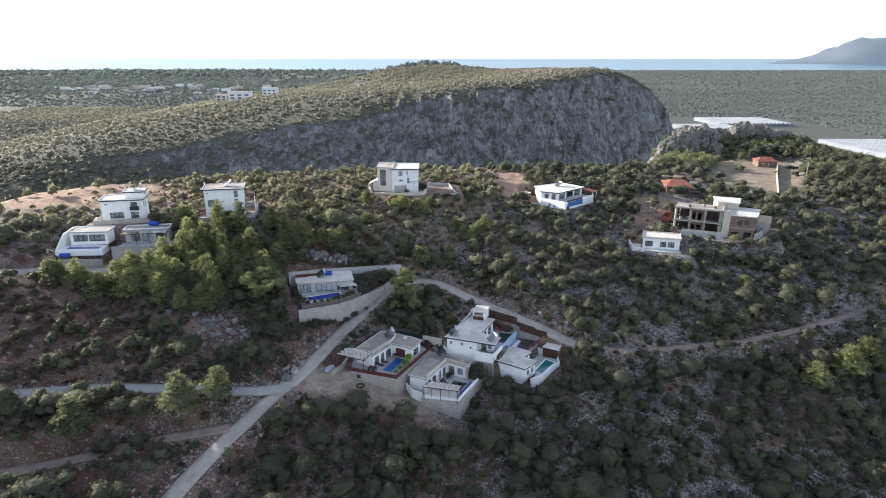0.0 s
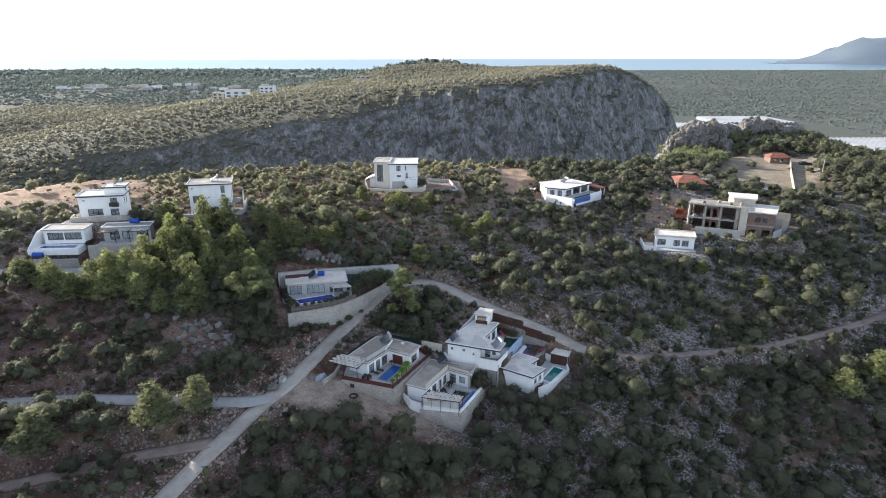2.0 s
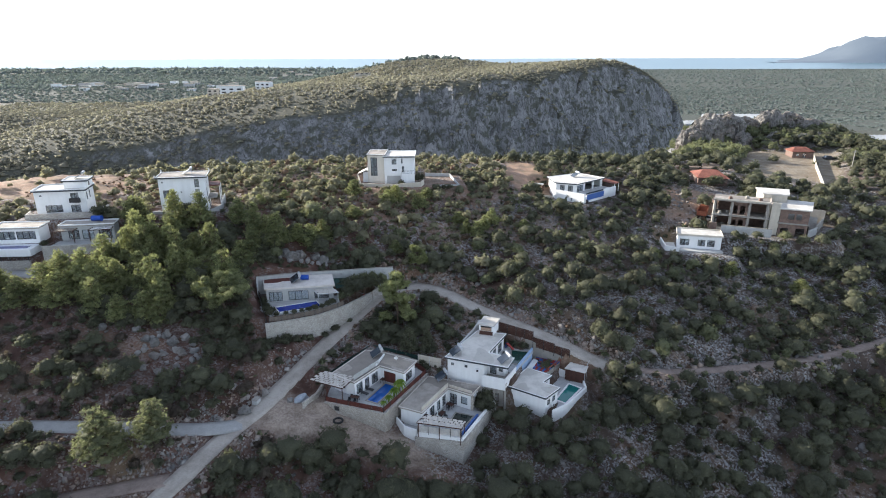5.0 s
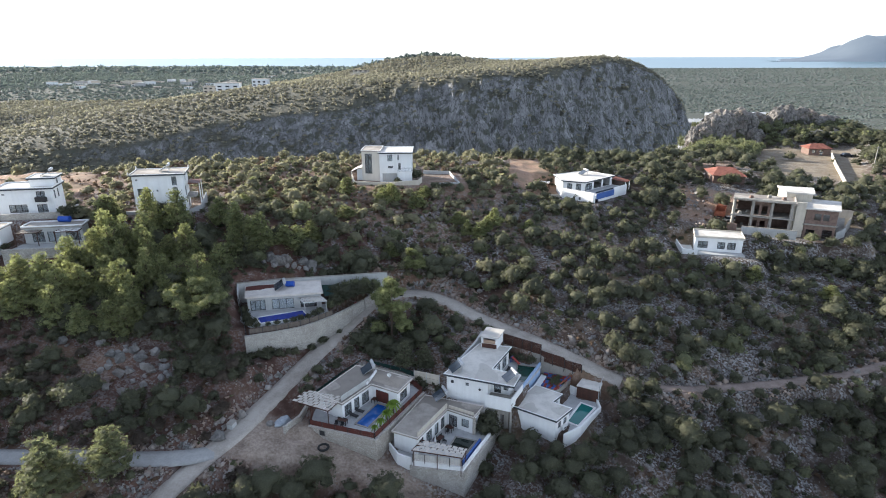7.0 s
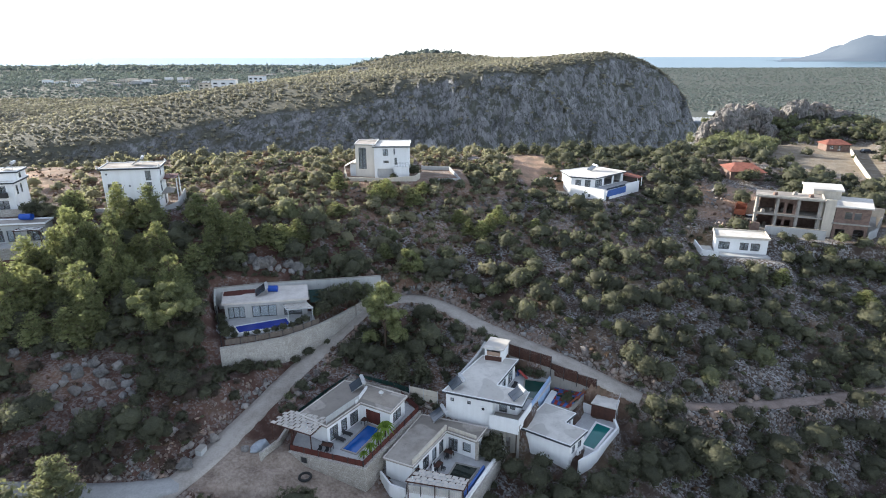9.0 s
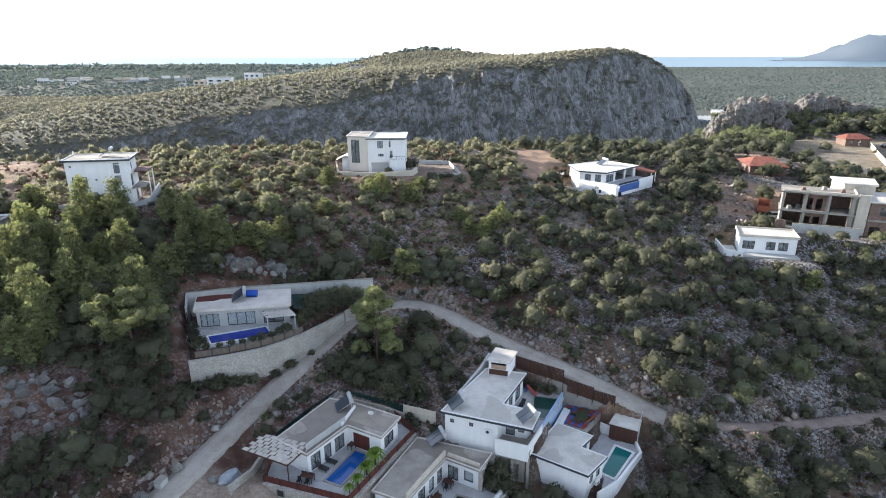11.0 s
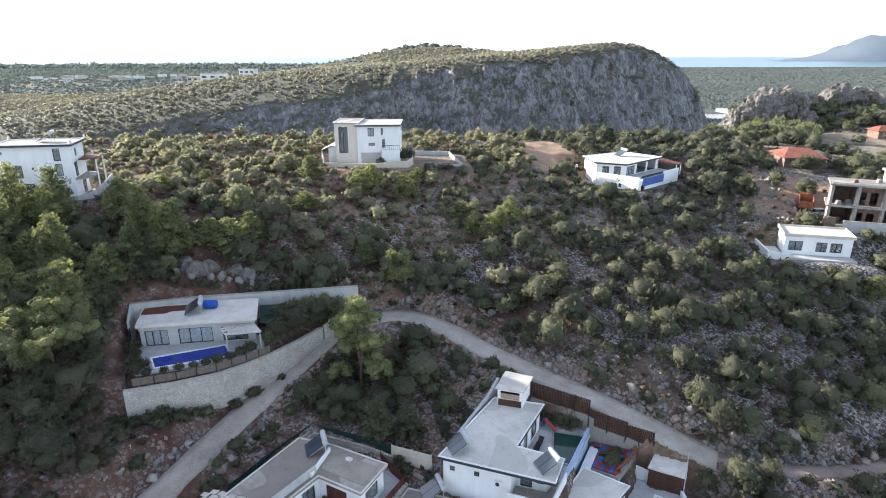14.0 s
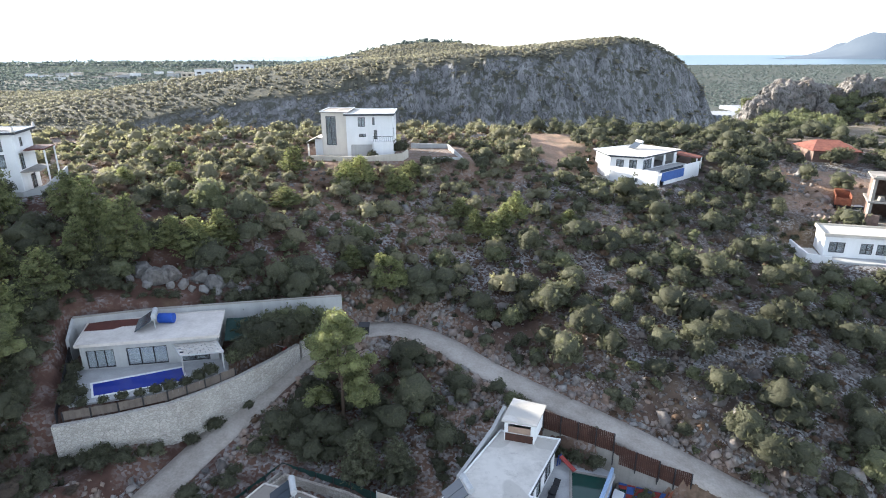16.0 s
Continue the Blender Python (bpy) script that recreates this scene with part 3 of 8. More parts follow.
def ground_z(x, y):
    x, y = np.asarray(x, float), np.asarray(y, float)
    z = wild(x, y)
    for pts, w in CUTS:
        d, rz = line_near(x, y, pts)
        k = smooth(w + 2.6, w, d)
        z = z * (1 - k) + rz * k
    for pts, w in ROAD_LINES.values():
        d, rz = line_near(x, y, pts)
        k = smooth(w + 3.2, w + 0.5, d)
        z = z * (1 - k) + (rz - 0.12) * k
    for poly, pz, run in BANKS:
        k = smooth(run, 0, outside(x, y, poly))
        z = z * (1 - k) + (pz - 0.08) * k
    k = smooth(9, 0, outside(x, y, FIELD))                                   # the sloping field below the hut
    z = z * (1 - k) + (15.1 + 0.028 * (y - 205)) * k
    for key in ("street", "track_low", "track_right", "left", "upper", "main"):      # the lanes themselves stay open
        pts, w = ROAD_LINES[key]
        d, rz = line_near(x, y, pts)
        k = smooth(w + 0.75, w + 0.1, d)
        z = z * (1 - k) + (rz - 0.14) * k
    return z


def ground_at(x, y):
    return float(ground_z(np.array([x]), np.array([y]))[0])


def spaced(*runs):
    out = []
    for a, b, s in runs:
        out += list(np.arange(a, b - 1e-6, s))
    return np.array(out + [runs[-1][1]], float)


GX = spaced((-5200, -1200, 500), (-1200, -420, 60), (-420, -300, 8), (-300, -160, 3.2), (-160, -112, 3), (-112, 8, 1.0), (8, 34, 0.5), (34, 116, 1.0), (116, 260, 2.4), (260, 600, 20), (600, 1500, 100), (1500, 6200, 500))
GY = spaced((-200, 40, 30), (40, 62, 4), (62, 100, 1.0), (100, 132, 0.5), (132, 176, 1.0), (176, 250, 1.6), (250, 340, 3), (340, 392, 8), (392, 640, 2.8), (640, 900, 8), (900, 2200, 40), (2200, 5400, 200))


def mesh_from(name, verts, faces, mats, smooth_shade=False):
    """A mesh from arrays; faces all of one size, or a list."""
    me = bpy.data.meshes.new(name)
    if isinstance(faces, np.ndarray):
        n, k = faces.shape
        me.vertices.add(len(verts))
        me.vertices.foreach_set("co", np.asarray(verts, np.float32).ravel())
        me.loops.add(n * k)
        me.loops.foreach_set("vertex_index", faces.astype(np.int32).ravel())
        me.polygons.add(n)
        me.polygons.foreach_set("loop_start", np.arange(0, n * k, k, dtype=np.int32))
        me.update(calc_edges=True)
    else:
        me.from_pydata([tuple(v) for v in verts], [], faces)
        me.update()
    if smooth_shade:
        me.polygons.foreach_set("use_smooth", [True] * len(me.polygons))
    for m in mats if isinstance(mats, (list, tuple)) else [mats]:
        me.materials.append(m.m)
    return me


def build_ground():
    xx, yy = np.meshgrid(GX, GY)
    zz = ground_z(xx, yy)
    verts = np.stack([xx, yy, zz], -1).reshape(-1, 3)
    nx, ny = len(GX), len(GY)
    i = np.arange(nx * ny).reshape(ny, nx)
    faces = np.stack([i[:-1, :-1], i[:-1, 1:], i[1:, 1:], i[1:, :-1]], -1).reshape(-1, 4)
    me = mesh_from("ground", verts, faces, GROUND, True)
    x, y = verts[:, 0], verts[:, 1]
    # bare earth: the field behind the crest, yards and cuttings
    wob = fbm(x / 9, y / 9, 3, 21)
    bare = smooth(0.30, 0.6, np.exp(-((x + 122) / 42) ** 2 - ((y - 178) / 13) ** 2) + 0.3 * wob)
    bare = np.maximum(bare, smooth(0.30, 0.5, np.exp(-((x - 26) / 8) ** 2 - ((y - 207) / 20) ** 2) + 0.25 * wob) * 0.9)
    bare = np.maximum(bare, smooth(0.3, 0.6, np.exp(-((x - 75) / 13) ** 2 - ((y - 187) / 15) ** 2) + 0.25 * wob) * 0.8)
    bare = np.maximum(bare, 0.75 * smooth(5, 0, outside(x, y, [(114, 238), (116, 224), (134, 220), (150, 244), (166, 272), (136, 274)]) + 2 * wob))
    bare = np.maximum(bare, 0.6 * smooth(0.3, 0.6, np.exp(-((x + 62) / 34) ** 2 - ((y - 180) / 12) ** 2) + 0.5 * wob))
    bare = np.maximum(bare, 0.55 * smooth(0.3, 0.6, np.exp(-((x - 75) / 60) ** 2 - ((y - 232) / 12) ** 2) + 0.35 * wob))
    bare = np.maximum(bare, 0.40 * smooth(0.1, 0.5, smooth(150, 172, y) * smooth(236, 205, y) * smooth(50, 10, x) * smooth(-120, -90, x) * 0.55 + 0.6 * wob))
    bank = line_near(x, y, ROAD_LINES["upper"][0])[0]
    bare = np.maximum(bare, 0.42 * smooth(6.0, 2.4, bank + 2.0 * wob))
    me.attributes.new("dirt", "FLOAT", "POINT").data.foreach_set("value", bare.astype(np.float32))
    lane = smooth(3.5, 0, outside(x, y, [(-29, 109), (-21, 108.6), (-9.5, 105), (-4, 103.2), (-5.5, 101), (-14, 103), (-24, 103.5), (-30, 104)])) * np.clip(0.8 + 0.4 * wob, 0, 1)
    me.attributes.new("gravel", "FLOAT", "POINT").data.foreach_set("value", lane.astype(np.float32))
    return tagged(new("ground", me), "rocky red-brown hillside with scrub, gorge, cliff and far plain", "ground", kind="structure")


ground = build_ground()


def build_road(name, key, mat, label):
    pts, half = ROAD_LINES[key]
    p = np.array(pts)
    # walk the line in even steps
    seg = np.hypot(np.diff(p[:, 0]), np.diff(p[:, 1]))
    s = np.concatenate([[0], np.cumsum(seg)])
    u = np.linspace(0, s[-1], max(8, int(s[-1] / 0.8)))
    c = np.stack([np.interp(u, s, p[:, k]) for k in range(3)], -1)
    tan = np.gradient(c[:, :2], axis=0)
    tan /= np.linalg.norm(tan, axis=1)[:, None]
    nor = np.stack([-tan[:, 1], tan[:, 0]], -1)
    rows = []
    for o, dz in ((-1.0, -0.30), (-0.97, 0.0), (-0.45, 0.03), (0.0, 0.05), (0.45, 0.03), (0.97, 0.0), (1.0, -0.30)):
        w = half * (1 + 0.10 * fbm(u / 5.0, u * 0 + o * 3, 3, 31)) * o
        rows.append(np.concatenate([c[:, :2] + nor * w[:, None], (c[:, 2] + dz + 0.02 * fbm(u / 2, u * 0 + o, 2, 8))[:, None]], 1))
    v = np.stack(rows, 1)
    n, k = v.shape[:2]
    i = np.arange(n * k).reshape(n, k)
    f = np.stack([i[:-1, :-1], i[1:, :-1], i[1:, 1:], i[:-1, 1:]], -1).reshape(-1, 4)
    return tagged(new(name, mesh_from(name, v.reshape(-1, 3), f, mat, True)), label, "road", kind="structure")


build_road("road_1", "main", ROADMAT, "pale gravel-dusted concrete lane climbing between the villas")
build_road("road_2", "upper", ROADMAT, "pale concrete lane bending behind the villas")
build_road("road_3", "left", ASPHALT, "grey concrete side road along the slope")
build_road("road_4", "track_low", TRACKMAT, "brown dirt track through scrub")
build_road("road_5", "track_right", TRACKMAT, "stony dirt track cut into the slope")
build_road("road_6", "street", ASPHALT, "grey road in front of the terrace houses")


def build_sea():
    xs = np.linspace(-6200, 7000, 12)
    ys = np.array([3300.0, 3600, 4200, 5240])
    zs = np.array([-8.5, -5.0, 14.5, 44.0])
    v = np.array([(x, y, z) for y, z in zip(ys, zs) for x in xs])
    i = np.arange(len(v)).reshape(len(ys), len(xs))
    f = np.stack([i[:-1, :-1], i[:-1, 1:], i[1:, 1:], i[1:, :-1]], -1).reshape(-1, 4)
    tagged(new("water", mesh_from("water", v, f, SEA)), "pale blue sea along the horizon", "sea", kind="structure")


build_sea()


def build_mountain():
    xs = np.linspace(2300, 6200, 60)
    ys = np.linspace(4150, 4950, 12)
    xx, yy = np.meshgrid(xs, ys)
    ridge = np.interp(xs, [2420, 2800, 2960, 3150, 3350, 3600, 3900, 6200], [0, 20, 95, 150, 165, 250, 340, 420])
    prof = np.sin(np.clip((yy - 4150) / 800, 0, 1) * math.pi) ** 0.7
    zz = 20 + prof * ridge[None, :] * (1 + 0.6 * fbm(xx / 190, yy / 130, 5, 12)) - 18 * (prof < 0.05)
    v = np.stack([xx, yy, zz], -1).reshape(-1, 3)
    i = np.arange(len(v)).reshape(len(ys), len(xs))
    f = np.stack([i[:-1, :-1], i[:-1, 1:], i[1:, 1:], i[1:, :-1]], -1).reshape(-1, 4)
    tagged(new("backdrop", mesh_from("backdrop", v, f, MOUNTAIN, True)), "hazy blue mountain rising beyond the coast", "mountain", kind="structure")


build_mountain()

# ---- building kit ----


class Shape:
    """Collects the faces of one part."""

    def __init__(self):
        self.v, self.f = [], []

    def add(self, verts, faces):
        n = len(self.v)
        self.v += [tuple(p) for p in verts]
        self.f += [tuple(i + n for i in q) for q in faces]
        return self

    def prism(self, poly, z0, z1):
        n = len(poly)
        v = [(x, y, z0) for x, y in poly] + [(x, y, z1) for x, y in poly]
        f = [tuple(range(n - 1, -1, -1)), tuple(range(n, 2 * n))] + [(i, (i + 1) % n, n + (i + 1) % n, n + i) for i in range(n)]
        return self.add(v, f)

    def box(self, x0, y0, z0, x1, y1, z1):
        return self.prism([(x0, y0), (x1, y0), (x1, y1), (x0, y1)], z0, z1)

    def bar(self, a, b, w, h=None):
        """A square bar from a to b."""
        a, b, h = Vector(a), Vector(b), h or w
        d = (b - a).normalized()
        side = d.cross(Vector((0, 0, 1)))
        side = Vector((1, 0, 0)) if side.length < 1e-4 else side.normalized()
        up = side.cross(d)
        c = [(-1, -1), (1, -1), (1, 1), (-1, 1)]
        v = [p + side * (i * w / 2) + up * (j * h / 2) for p in (a, b) for i, j in c]
        return self.add(v, [(3, 2, 1, 0), (4, 5, 6, 7), (0, 1, 5, 4), (1, 2, 6, 5), (2, 3, 7, 6), (3, 0, 4, 7)])

    def tube(self, a, b, r0, r1=None, n=10):
        a, b, r1 = Vector(a), Vector(b), r0 if r1 is None else r1
        d = (b - a).normalized()
        s = d.orthogonal().normalized()
        t = d.cross(s)
        ring = [(math.cos(2 * math.pi * k / n), math.sin(2 * math.pi * k / n)) for k in range(n)]
        v = [a + (s * c + t * e) * r0 for c, e in ring] + [b + (s * c + t * e) * r1 for c, e in ring]
        f = [(k, (k + 1) % n, n + (k + 1) % n, n + k) for k in range(n)] + [tuple(range(n - 1, -1, -1)), tuple(range(n, 2 * n))]
        return self.add(v, f)

    def slab(self, quad, thick):
        """A slab whose top is the given quad."""
        q = [Vector(p) for p in quad]
        nrm = (q[1] - q[0]).cross(q[2] - q[0]).normalized()
        nrm = -nrm if nrm.z < 0 else nrm
        n = len(q)
        v = [p - nrm * thick for p in q] + q
        return self.add(v, [tuple(range(n - 1, -1, -1)), tuple(range(n, 2 * n))] + [(i, (i + 1) % n, n + (i + 1) % n, n + i) for i in range(n)])

    def wall(self, p, q, z0, z1, thick, holes=(), start=0.0, inward=True):
        """A wall from p to q with holes (u0, u1, v0, v1) cut through it, thick to the left of p to q."""
        p, q = Vector((*p, 0)), Vector((*q, 0))
        L = (q - p).length
        d = (q - p) / L
        nrm = Vector((-d.y, d.x, 0)) * thick
        us = sorted({start, L, *[min(max(u, start), L) for h in holes for u in h[:2]]})
        vs = sorted({z0, z1, *[min(max(v, z0), z1) for h in holes for v in h[2:4]]})
        solid = {}
        for i in range(len(us) - 1):
            for j in range(len(vs) - 1):
                um, vm = (us[i] + us[i + 1]) / 2, (vs[j] + vs[j + 1]) / 2
                solid[i, j] = not any(h[0] < um < h[1] and h[2] < vm < h[3] for h in holes)
        pt = lambda u, v, k: p + d * u + nrm * k + Vector((0, 0, v))
        for (i, j), on in solid.items():
            if not on:
                continue
            a, b, c, e = us[i], us[i + 1], vs[j], vs[j + 1]
            self.add([pt(a, c, 0), pt(b, c, 0), pt(b, e, 0), pt(a, e, 0)], [(0, 1, 2, 3)])
            self.add([pt(a, c, 1), pt(b, c, 1), pt(b, e, 1), pt(a, e, 1)], [(3, 2, 1, 0)])
            for key, (u1, v1, u2, v2) in {(i - 1, j): (a, e, a, c), (i + 1, j): (b, c, b, e), (i, j - 1): (a, c, b, c), (i, j + 1): (b, e, a, e)}.items():
                if not solid.get(key, False):
                    self.add([pt(u1, v1, 0), pt(u1, v1, 1), pt(u2, v2, 1), pt(u2, v2, 0)], [(0, 1, 2, 3)])
        return self


def part(name, shape, mat, parent=None, label="", smooth_shade=False):
    """Links a shape as one mesh object under a thing or under a part."""
    me = mesh_from(name, shape.v, shape.f, mat, smooth_shade)
    bm = bmesh.new()
    bm.from_mesh(me)
    bmesh.ops.remove_doubles(bm, verts=bm.verts, dist=0.0005)
    bmesh.ops.recalc_face_normals(bm, faces=bm.faces)
    bm.to_mesh(me)
    bm.free()
    ob = new(name, me)
    ob.parent = parent
    return tagged(ob, label) if label else ob


def thing(name, label, category, group="", kind="", at=(0, 0, 0)):
    ob = tagged(new(name), label, category, group, kind)
    ob.location = at
    return ob


def grow(poly, d):
    """The polygon with each side moved outwards by d (anticlockwise outline)."""
    n, out = len(poly), []
    for i in range(n):
        a, b, c = Vector(poly[i - 1]), Vector(poly[i]), Vector(poly[(i + 1) % n])
        e, g = (b - a).normalized(), (c - b).normalized()
        n1, n2 = Vector((e.y, -e.x)), Vector((g.y, -g.x))
        k = 1 + n1.dot(n2)
        m = (n1 + n2) / max(k, 0.25)
        out.append(tuple(b + m * d))
    return out


def at_edge(poly, i, u, off=0.0):
    """The place u metres along side i, off metres outside it."""
    a, b = Vector(poly[i]), Vector(poly[(i + 1) % len(poly)])
    d = (b - a).normalized()
    return a + d * u + Vector((d.y, -d.x)) * off


def window(parent, poly, i, u0, u1, z0, z1, panes=2, curtain=False, mat=None, depth=0.12, glass=True):
    """A framed window set back in the opening: frame, panes and, in some, a curtain."""
    a, b = at_edge(poly, i, u0, -depth), at_edge(poly, i, u1, -depth)
    d = (b - a).normalized()
    w = 0.09
    nr = Vector((-d.y, d.x)) * w / 2
    ring = [(a, z0), (b, z0), (b, z1), (a, z1), (a + d * w, z0 + w), (b - d * w, z0 + w), (b - d * w, z1 - w), (a + d * w, z1 - w)]
    v = [(p.x + k * nr.x, p.y + k * nr.y, z) for k in (-1, 1) for p, z in ring]
    f = []
    for k in range(4):
        j = (k + 1) % 4
        f += [(k, j, 4 + j, 4 + k), (8 + j, 8 + k, 12 + k, 12 + j), (k, 8 + k, 8 + j, j), (4 + j, 12 + j, 12 + k, 4 + k)]
    win = part("window", Shape().add(v, f), mat or FRAME, parent)
    for k in range(1, panes):
        p = a + d * ((u1 - u0) * k / panes)
        part("mullion", Shape().bar((p.x, p.y, z0 + w), (p.x, p.y, z1 - w), w, w), mat or FRAME, win)
    if glass:
        nrm = Vector((-d.y, d.x)) * 0.01
        for k in range(panes):
            p, q = a + d * ((u1 - u0) * k / panes + w / 2), a + d * ((u1 - u0) * (k + 1) / panes - w / 2)
            g = Shape().prism([tuple(p - nrm), tuple(q - nrm), tuple(q + nrm), tuple(p + nrm)], z0 + w, z1 - w)
            part("pane", g, GLASS, win)
    if curtain:
        c0, c1 = at_edge(poly, i, u0 + 0.1, -depth - 0.12), at_edge(poly, i, u1 - 0.1, -depth - 0.12)
        s, n = Shape(), 14
        dn = Vector((-d.y, d.x))
        top = [c0 + (c1 - c0) * (k / n) + dn * (0.05 * (k % 2)) for k in range(n + 1)]
        s.add([(p.x, p.y, z) for p in top for z in (z0 + 0.05, z1 - 0.05)], [(2 * k, 2 * k + 2, 2 * k + 3, 2 * k + 1) for k in range(n)])
        part("curtain", s, CURTAIN, win)
    return win


def is_reflex(poly, i):
    a, b, c = Vector(poly[i - 1]), Vector(poly[i]), Vector(poly[(i + 1) % len(poly)])
    e, g = b - a, c - b
    return e.x * g.y - e.y * g.x < 0


def body(parent, poly, z0, z1, openings=None, mat=None, thick=0.25, floor=True):
    """Walls round an outline, each a part, with their windows. openings: side -> [(u0, u1, v0, v1, panes, curtain)], v above z0."""
    openings = openings or {}
    n = len(poly)
    for i in range(n):
        holes = [(o[0], o[1], z0 + o[2], z0 + o[3]) for o in openings.get(i, [])]
        s = Shape().wall(poly[i], poly[(i + 1) % n], z0, z1, thick, holes, start=0.0 if is_reflex(poly, i) else thick)
        part("wall", s, mat or WHITE, parent)
        for o in openings.get(i, []):
            if o[4]:
                window(parent, poly, i, o[0], o[1], z0 + o[2], z0 + o[3], o[4], o[5])
    if floor:
        part("floor_slab", Shape().prism(grow(poly, -thick - 0.02), z0 - 0.1, z0 + 0.06), INTERIOR, parent)


def flat_roof(parent, poly, z, over=0.25, mat=None, rim=0.16, edge=None, thick=0.22, rim_mat=None):
    """A flat roof slab with a fascia and a low rim."""
    out = grow(poly, over)
    part("roof", Shape().prism(out, z, z + thick), mat or ROOF, parent)
    s = Shape()
    for i in range(len(out)):
        s.wall(out[i], out[(i + 1) % len(out)], z + thick, z + thick + rim, 0.12, start=0.0 if is_reflex(out, i) else 0.12)
    part("parapet", s, rim_mat or WHITE, parent)
    if edge:
        s, big = Shape(), grow(out, 0.03)
        for i in range(len(out)):
            s.wall(big[i], big[(i + 1) % len(out)], z - 0.06, z + thick + 0.02, 0.028)
        part("fascia", s, edge, parent)


def terrace(name, label, poly, z, depth=0.4, mat=None):
    """Paving laid over a plot."""
    return tagged(part(name, Shape().prism(poly, z - depth, z), mat or PAVING), label, "terrace", kind="structure")


def pool(label, quad, z, water, rim=0.25, wall=None, drop=0.25):
    """A pool let into a terrace: coping and water."""
    p = thing("swimming_pool", label, "pool")
    out, s = grow(quad, rim), Shape()
    for i in range(len(quad)):
        s.wall(out[i], out[(i + 1) % len(quad)], z - 0.6, z + 0.09, rim, start=0.0 if is_reflex(out, i) else rim)
    part("coping", s, wall or CONCRETE, p)
    part("water_surface", Shape().prism(quad, z - 0.5, z + 0.06 - drop * 0.2), water, p, "still pool water")
    return p


def masonry(name, label, line, thick, mat, cap=None, category="wall", bottoms=None):
    """A wall along points (x, y, top) that stands on the ground; bottoms: how deep each point goes."""
    w = thing(name, label, category)
    s, c = Shape(), Shape()
    for k in range(len(line) - 1):
        (ax, ay, at), (bx, by, bt) = line[k], line[k + 1]
        a, b = Vector((ax, ay)), Vector((bx, by))
        d = (b - a).normalized()
        m = Vector((-d.y, d.x)) * thick / 2
        ext = d * (thick / 2 if k else 0)
        z0 = bottoms[k] if bottoms else min(ground_at(ax, ay), at) - 0.8
        z1 = bottoms[k + 1] if bottoms else min(ground_at(bx, by), bt) - 0.8
        v = [(*(a - ext - m), z0), (*(b - m), z1), (*(b + m), z1), (*(a - ext + m), z0), (*(a - ext - m), at), (*(b - m), bt), (*(b + m), bt), (*(a - ext + m), at)]
        f = [(3, 2, 1, 0), (4, 5, 6, 7), (0, 1, 5, 4), (1, 2, 6, 5), (2, 3, 7, 6), (3, 0, 4, 7)]
        s.add(v, f)
        if cap:
            m2 = m * 1.25
            v = [(*(a - ext - m2), at + 0.004), (*(b - m2), bt + 0.004), (*(b + m2), bt + 0.004), (*(a - ext + m2), at + 0.004)]
            c.add(v + [(x, y, z + 0.1) for x, y, z in v], f)
    part("masonry", s, mat, w)
    if cap:
        part("coping", c, cap, w)
    return w


def screen(label, line, height, mat, group="", slat=0.16, gap=0.02, category="fence", name="slat_fence", every=2.0):
    """A screen of upright slats between posts, along points (x, y, top)."""
    w = thing(name, label, category, group)
    for (ax, ay, at), (bx, by, bt) in zip(line, line[1:]):
        a, b = Vector((ax, ay, at)), Vector((bx, by, bt))
        L = (b - a).length
        d = (b - a) / L
        n = max(1, int(L / (slat + gap)))
        for k in range(n):
            p, q = a + d * (L * k / n + gap / 2), a + d * (L * (k + 1) / n - gap / 2)
            jig = 0.03 * math.sin(k * 2.7)
            s = Shape().add([(p.x, p.y, p.z - height), (q.x, q.y, q.z - height), (q.x, q.y, q.z + jig), (p.x, p.y, p.z + jig)], [(0, 1, 2, 3)])
            m = Vector((-d.y, d.x, 0)).normalized() * 0.035
            s.add([Vector(v) + m for v in s.v], [(3, 2, 1, 0)])
            s.add([s.v[i] for i in (0, 4, 7, 3, 1, 5, 6, 2)], [(0, 1, 2, 3), (7, 6, 5, 4), (3, 2, 6, 7)])
            part("slat", s, mat, w)
        m = max(1, round(L / every))
        for k in range(m + 1):
            p = a + d * (L * k / m)
            off = Vector((-d.y, d.x, 0)).normalized() * -0.06
            part("post", Shape().bar(p + off - Vector((0, 0, height + 0.3)), p + off + Vector((0, 0, 0.05)), 0.09), FRAME, w)
    return w


def solar_heater(at, turn=0.0, size=1.0, panels=2, tank=STEEL, group="rooftop solar heaters"):
    """Rooftop water heater: tilted collectors, a horizontal tank and its stand."""
    t = thing("solar_water_heater", "rooftop solar water heater with tilted collectors and tank", "solar heater", group, at=at)
    for k in range(panels):
        x = (k - panels / 2) * 1.05
        s = Shape().slab([(x, -0.9, 0.25), (x + 1.0, -0.9, 0.25), (x + 1.0, 0.75, 1.25), (x, 0.75, 1.25)], 0.09)
        part("collector", s, SOLAR, t)
    part("tank", Shape().tube((-1.0, 1.05, 1.45), (1.0, 1.05, 1.45), 0.28, n=14), tank, t, smooth_shade=False)
    for x in (-0.9, 0.9):
        s = Shape().bar((x, 1.05, 0), (x, 1.05, 1.2), 0.06).bar((x, -0.8, 0), (x, -0.8, 0.25), 0.06).bar((x, -0.8, 0.1), (x, 1.0, 1.1), 0.05)
        part("stand", s, STEEL, t)
    t.matrix_basis = pose(*at, 0, 0, turn) @ Matrix.Diagonal((size, size, size, 1))
    return t


